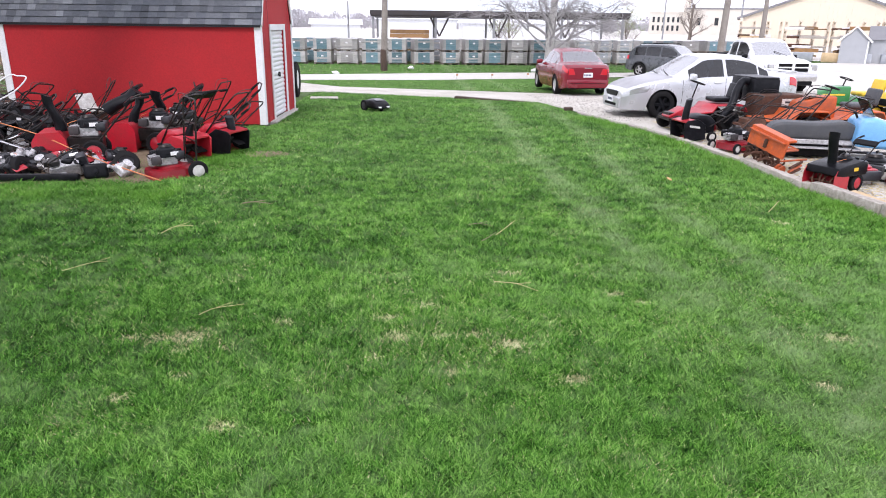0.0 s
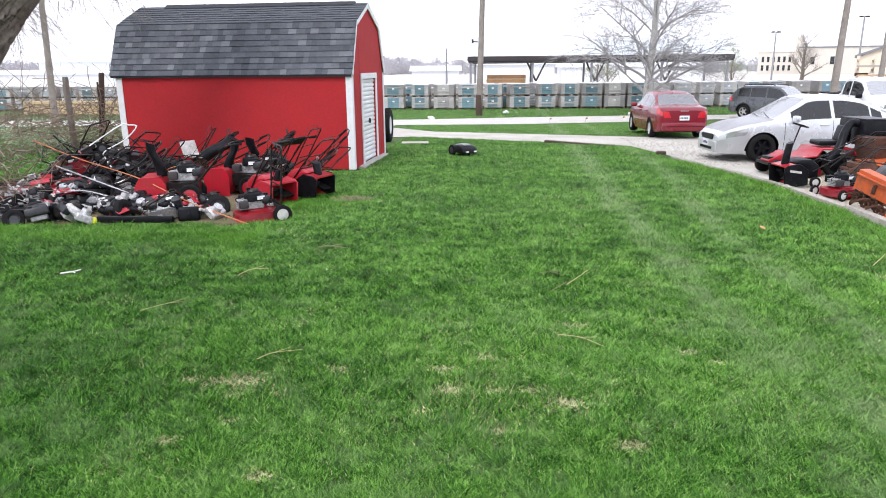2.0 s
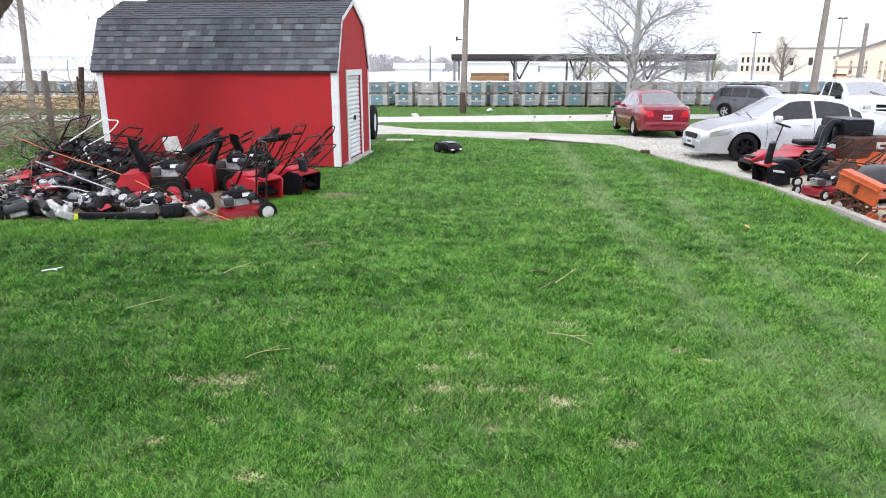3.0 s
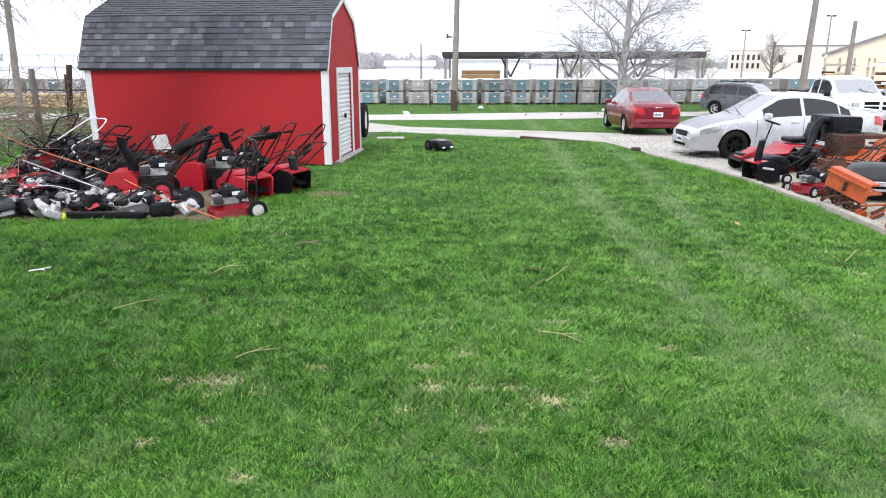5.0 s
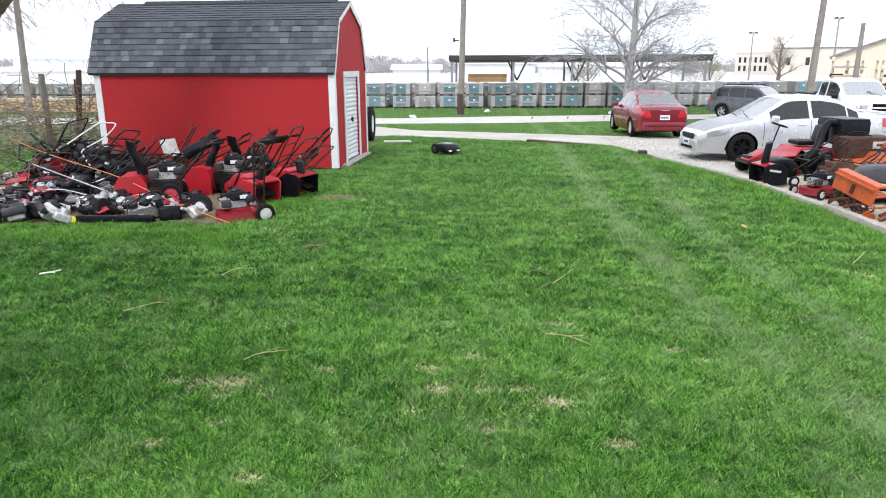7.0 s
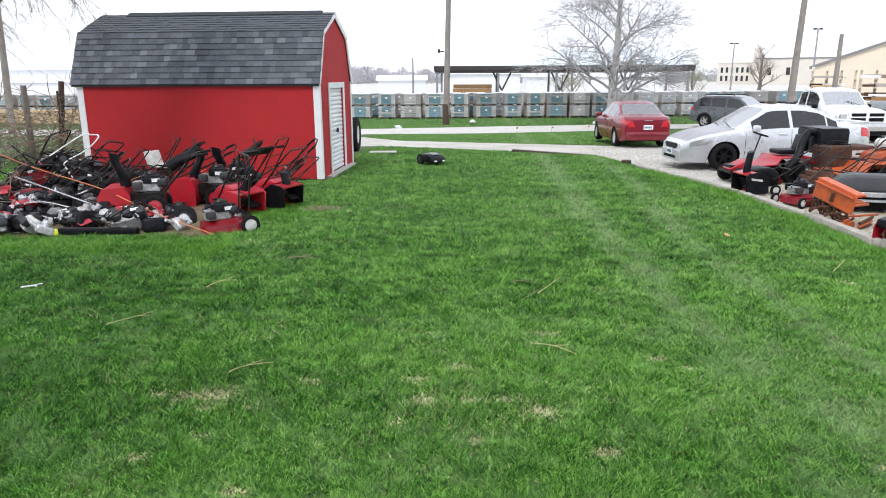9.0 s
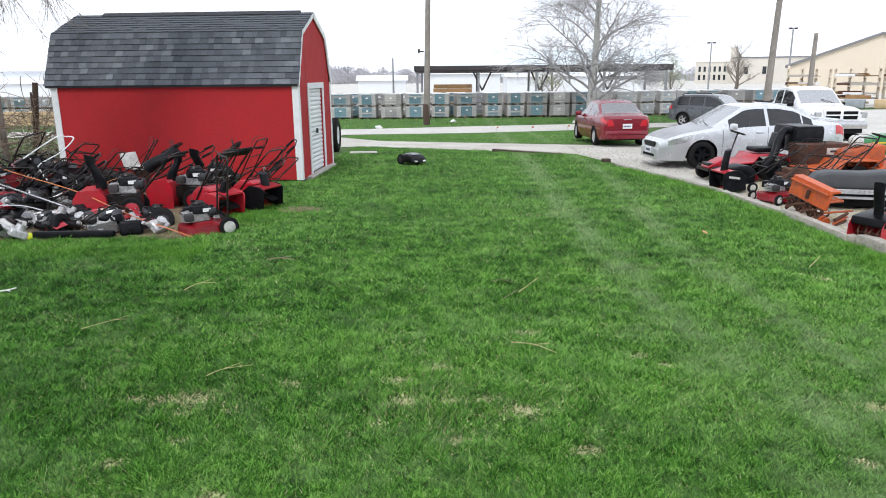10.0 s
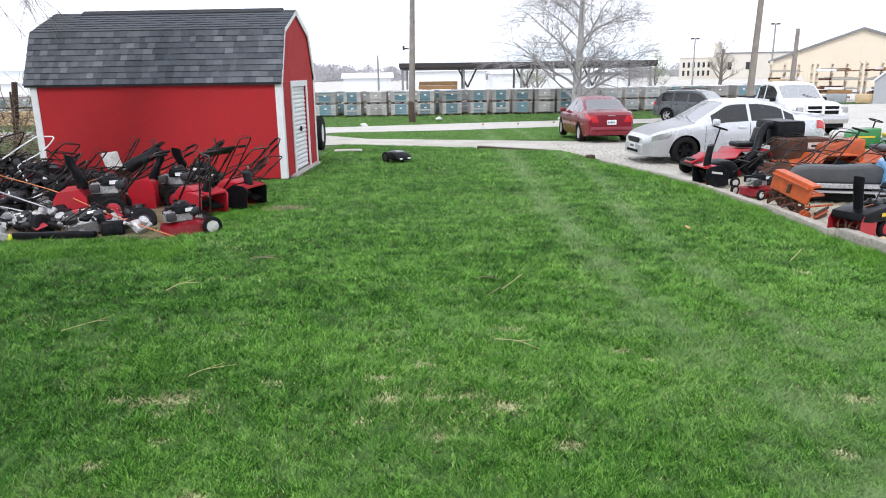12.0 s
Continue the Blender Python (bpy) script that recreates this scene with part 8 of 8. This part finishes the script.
    me.polygons.foreach_set("loop_start", np.arange(0, 3 * n, 3, dtype=np.int32))
    for k, a in attrs.items():
        at = me.attributes.new(k, "FLOAT", "POINT")
        at.data.foreach_set("value", np.repeat(np.concatenate(a), 3).astype(np.float32))
    me.update(calc_edges=True)
    me.materials.append(M_BLADES)
    return me


GRASS_ZONES = [(-9.0, 5.2, -4.0, 2.5, 3000, 0.050, 0.011), (-9.0, -3.7, 2.5, 5.6, 3000, 0.050, 0.011), (3.3, 5.4, 2.5, 4.2, 3000, 0.050, 0.011),
               (-3.7, 3.3, 2.5, 4.2, 30000, 0.042, 0.0085), (-4.6, 4.4, 4.2, 5.6, 21000, 0.043, 0.0095), (-6.6, 5.4, 5.6, 7.2, 12000, 0.045, 0.011), (-8.0, 5.4, 7.2, 9.0, 8000, 0.048, 0.0125),
               (-9.3, 5.3, 9.0, 12.0, 5000, 0.051, 0.015), (-9.3, 5.2, 12.0, 16.0, 3200, 0.054, 0.018), (-3.6, 4.7, 16.0, 24.6, 2000, 0.056, 0.022),
               (-17.0, -9.3, 11.0, 28.0, 700, 0.11, 0.022), (-5.0, 9.0, 25.5, 36.5, 560, 0.045, 0.030), (-16.0, 15.0, 38.3, 49.4, 200, 0.06, 0.045)]
tagged(new("grass", blades(GRASS_ZONES, 77)),
       "thick mown grass with straw-coloured patches and pale mowing bands", "grass", kind="stuff")


def lying_twigs():
    rnd = random.Random(51)
    for (xa, ya), (xb, yb), mat, r in (((-2.37, 8.44), (-2.02, 8.41), M_BRUSH, 0.008), ((-2.92, 7.17), (-2.67, 7.44), M_STRAW, 0.004), ((0.36, 7.50), (0.62, 7.43), M_BRUSH, 0.004), ((0.45, 6.89), (0.56, 7.10), M_BRUSH, 0.004),
                                       ((0.62, 7.1), (0.86, 7.60), M_STRAW, 0.004), ((0.45, 5.70), (0.80, 5.46), M_STRAW, 0.004), ((4.06, 8.06), (4.44, 8.57), M_STRAW, 0.005), ((-4.93, 7.10), (-4.76, 7.11), M_PAPER, 0.010), ((-3.4, 6.0), (-3.1, 6.25), M_STRAW, 0.003), ((-1.9, 5.0), (-1.6, 5.2), M_STRAW, 0.003)):
        a, b = Vector((xa, ya, 0.055)), Vector((xb, yb, 0.06))
        mid = a.lerp(b, 0.5) + Vector((rnd.uniform(-0.05, 0.05), rnd.uniform(-0.05, 0.05), 0.02))
        t = part("twig", joined(tube(smooth_path([a, mid, b], 5), r, 5, r * 0.5), tube([mid, mid + (b - a) * 0.25 + Vector((0.04, 0.05, 0.01))], r * 0.6, 4)), mat)
        tagged(t, "thin dry twig lying on the mown grass", "twig", "twigs on the lawn")
    lf = part("dead_leaf", prism([(-0.05, 0), (-0.02, 0.035), (0.03, 0.04), (0.06, 0.0), (0.02, -0.04), (-0.03, -0.03)], 0, 0.006, "z"), M_LEAF)
    tagged(lf, "curled brown dead leaf on the grass", "leaf").matrix_world = pose(3.44, 9.80, 0.08, 25, 15, 30)
    d = bmesh.new()
    rim = [d.verts.new((-2.8 + 0.40 * math.cos(k * math.tau / 40) * (1 + 0.25 * noise.noise((math.cos(k * math.tau / 40) * 2, math.sin(k * math.tau / 40) * 2, 0))), 12.05 + 0.30 * math.sin(k * math.tau / 40) * (1 + 0.25 * noise.noise((k * 0.4, 3, 1))), 0.006)) for k in range(40)]
    c = d.verts.new((-2.8, 12.05, 0.03))
    for k in range(40):
        d.faces.new((c, rim[k], rim[(k + 1) % 40]))
    tagged(part("bare_soil", d, M_DIRT), "patch of bare soil and wood chips in the lawn", "soil patch", kind="structure")


lying_twigs()
heap = bmesh.new()
bmesh.ops.create_grid(heap, x_segments=40, y_segments=30, size=1)
for v in heap.verts:
    u, w = v.co.x, v.co.y
    v.co = (-6.7 + u * 3.0, 12.18 + w * 2.78, 0.012 + 0.05 * max(0, 1 - u * u) * max(0, 1 - w * w) * (1 + noise.noise((u * 6, w * 6, 0))) - 0.03 * (max(abs(u), abs(w)) > 0.9))
tagged(part("scrap_ground", heap, M_DIRT), "bare brown soil under the scrap machines", "soil", kind="structure")


def pebbles():
    """Loose stones, chips and straw on the gravel along the timbers and the drive."""
    rng = np.random.default_rng(9)
    base = np.array([(1, 0, 0), (-1, 0, 0), (0, 1, 0), (0, -1, 0), (0, 0, 1), (0, 0, -0.3)], float)
    tri = [(0, 2, 4), (2, 1, 4), (1, 3, 4), (3, 0, 4), (2, 0, 5), (1, 2, 5), (3, 1, 5), (0, 3, 5)]
    for name, label, mat, spots in (("loose_gravel", "loose pale limestone chips on the yard", M_CONCRETE, [(5.3, 10.5, 8.2, 19.5, 5200, 0.022), (3.5, 6.5, 16.5, 24.0, 1800, 0.025)]),
                                    ("straw_litter", "dry straw and leaf litter along the timbers", M_STRAW, [(5.35, 7.0, 8.3, 16.5, 2600, 0.020)])):
        verts, faces = [], []
        for x0, x1, y0, y1, n, size in spots:
            for k in range(n):
                y = rng.uniform(y0, y1)
                x = max(rng.uniform(x0, x1), float(edge_x(y)) + 0.2)
                s = size * rng.uniform(0.4, 1.5, 3) * ((1, 1, 0.7) if name == "loose_gravel" else (3.0, 0.35, 0.3))
                a = rng.uniform(0, math.tau)
                p = base * s
                q = np.stack([p[:, 0] * math.cos(a) - p[:, 1] * math.sin(a) + x, p[:, 0] * math.sin(a) + p[:, 1] * math.cos(a) + y, p[:, 2] + 0.018 + gz(y)], 1)
                b = len(verts)
                verts.extend(map(tuple, q))
                faces.extend([(b + i, b + j, b + l) for i, j, l in tri])
        tagged(new(name, soup(name, verts, faces, mat)), label, "gravel", kind="stuff")


pebbles()
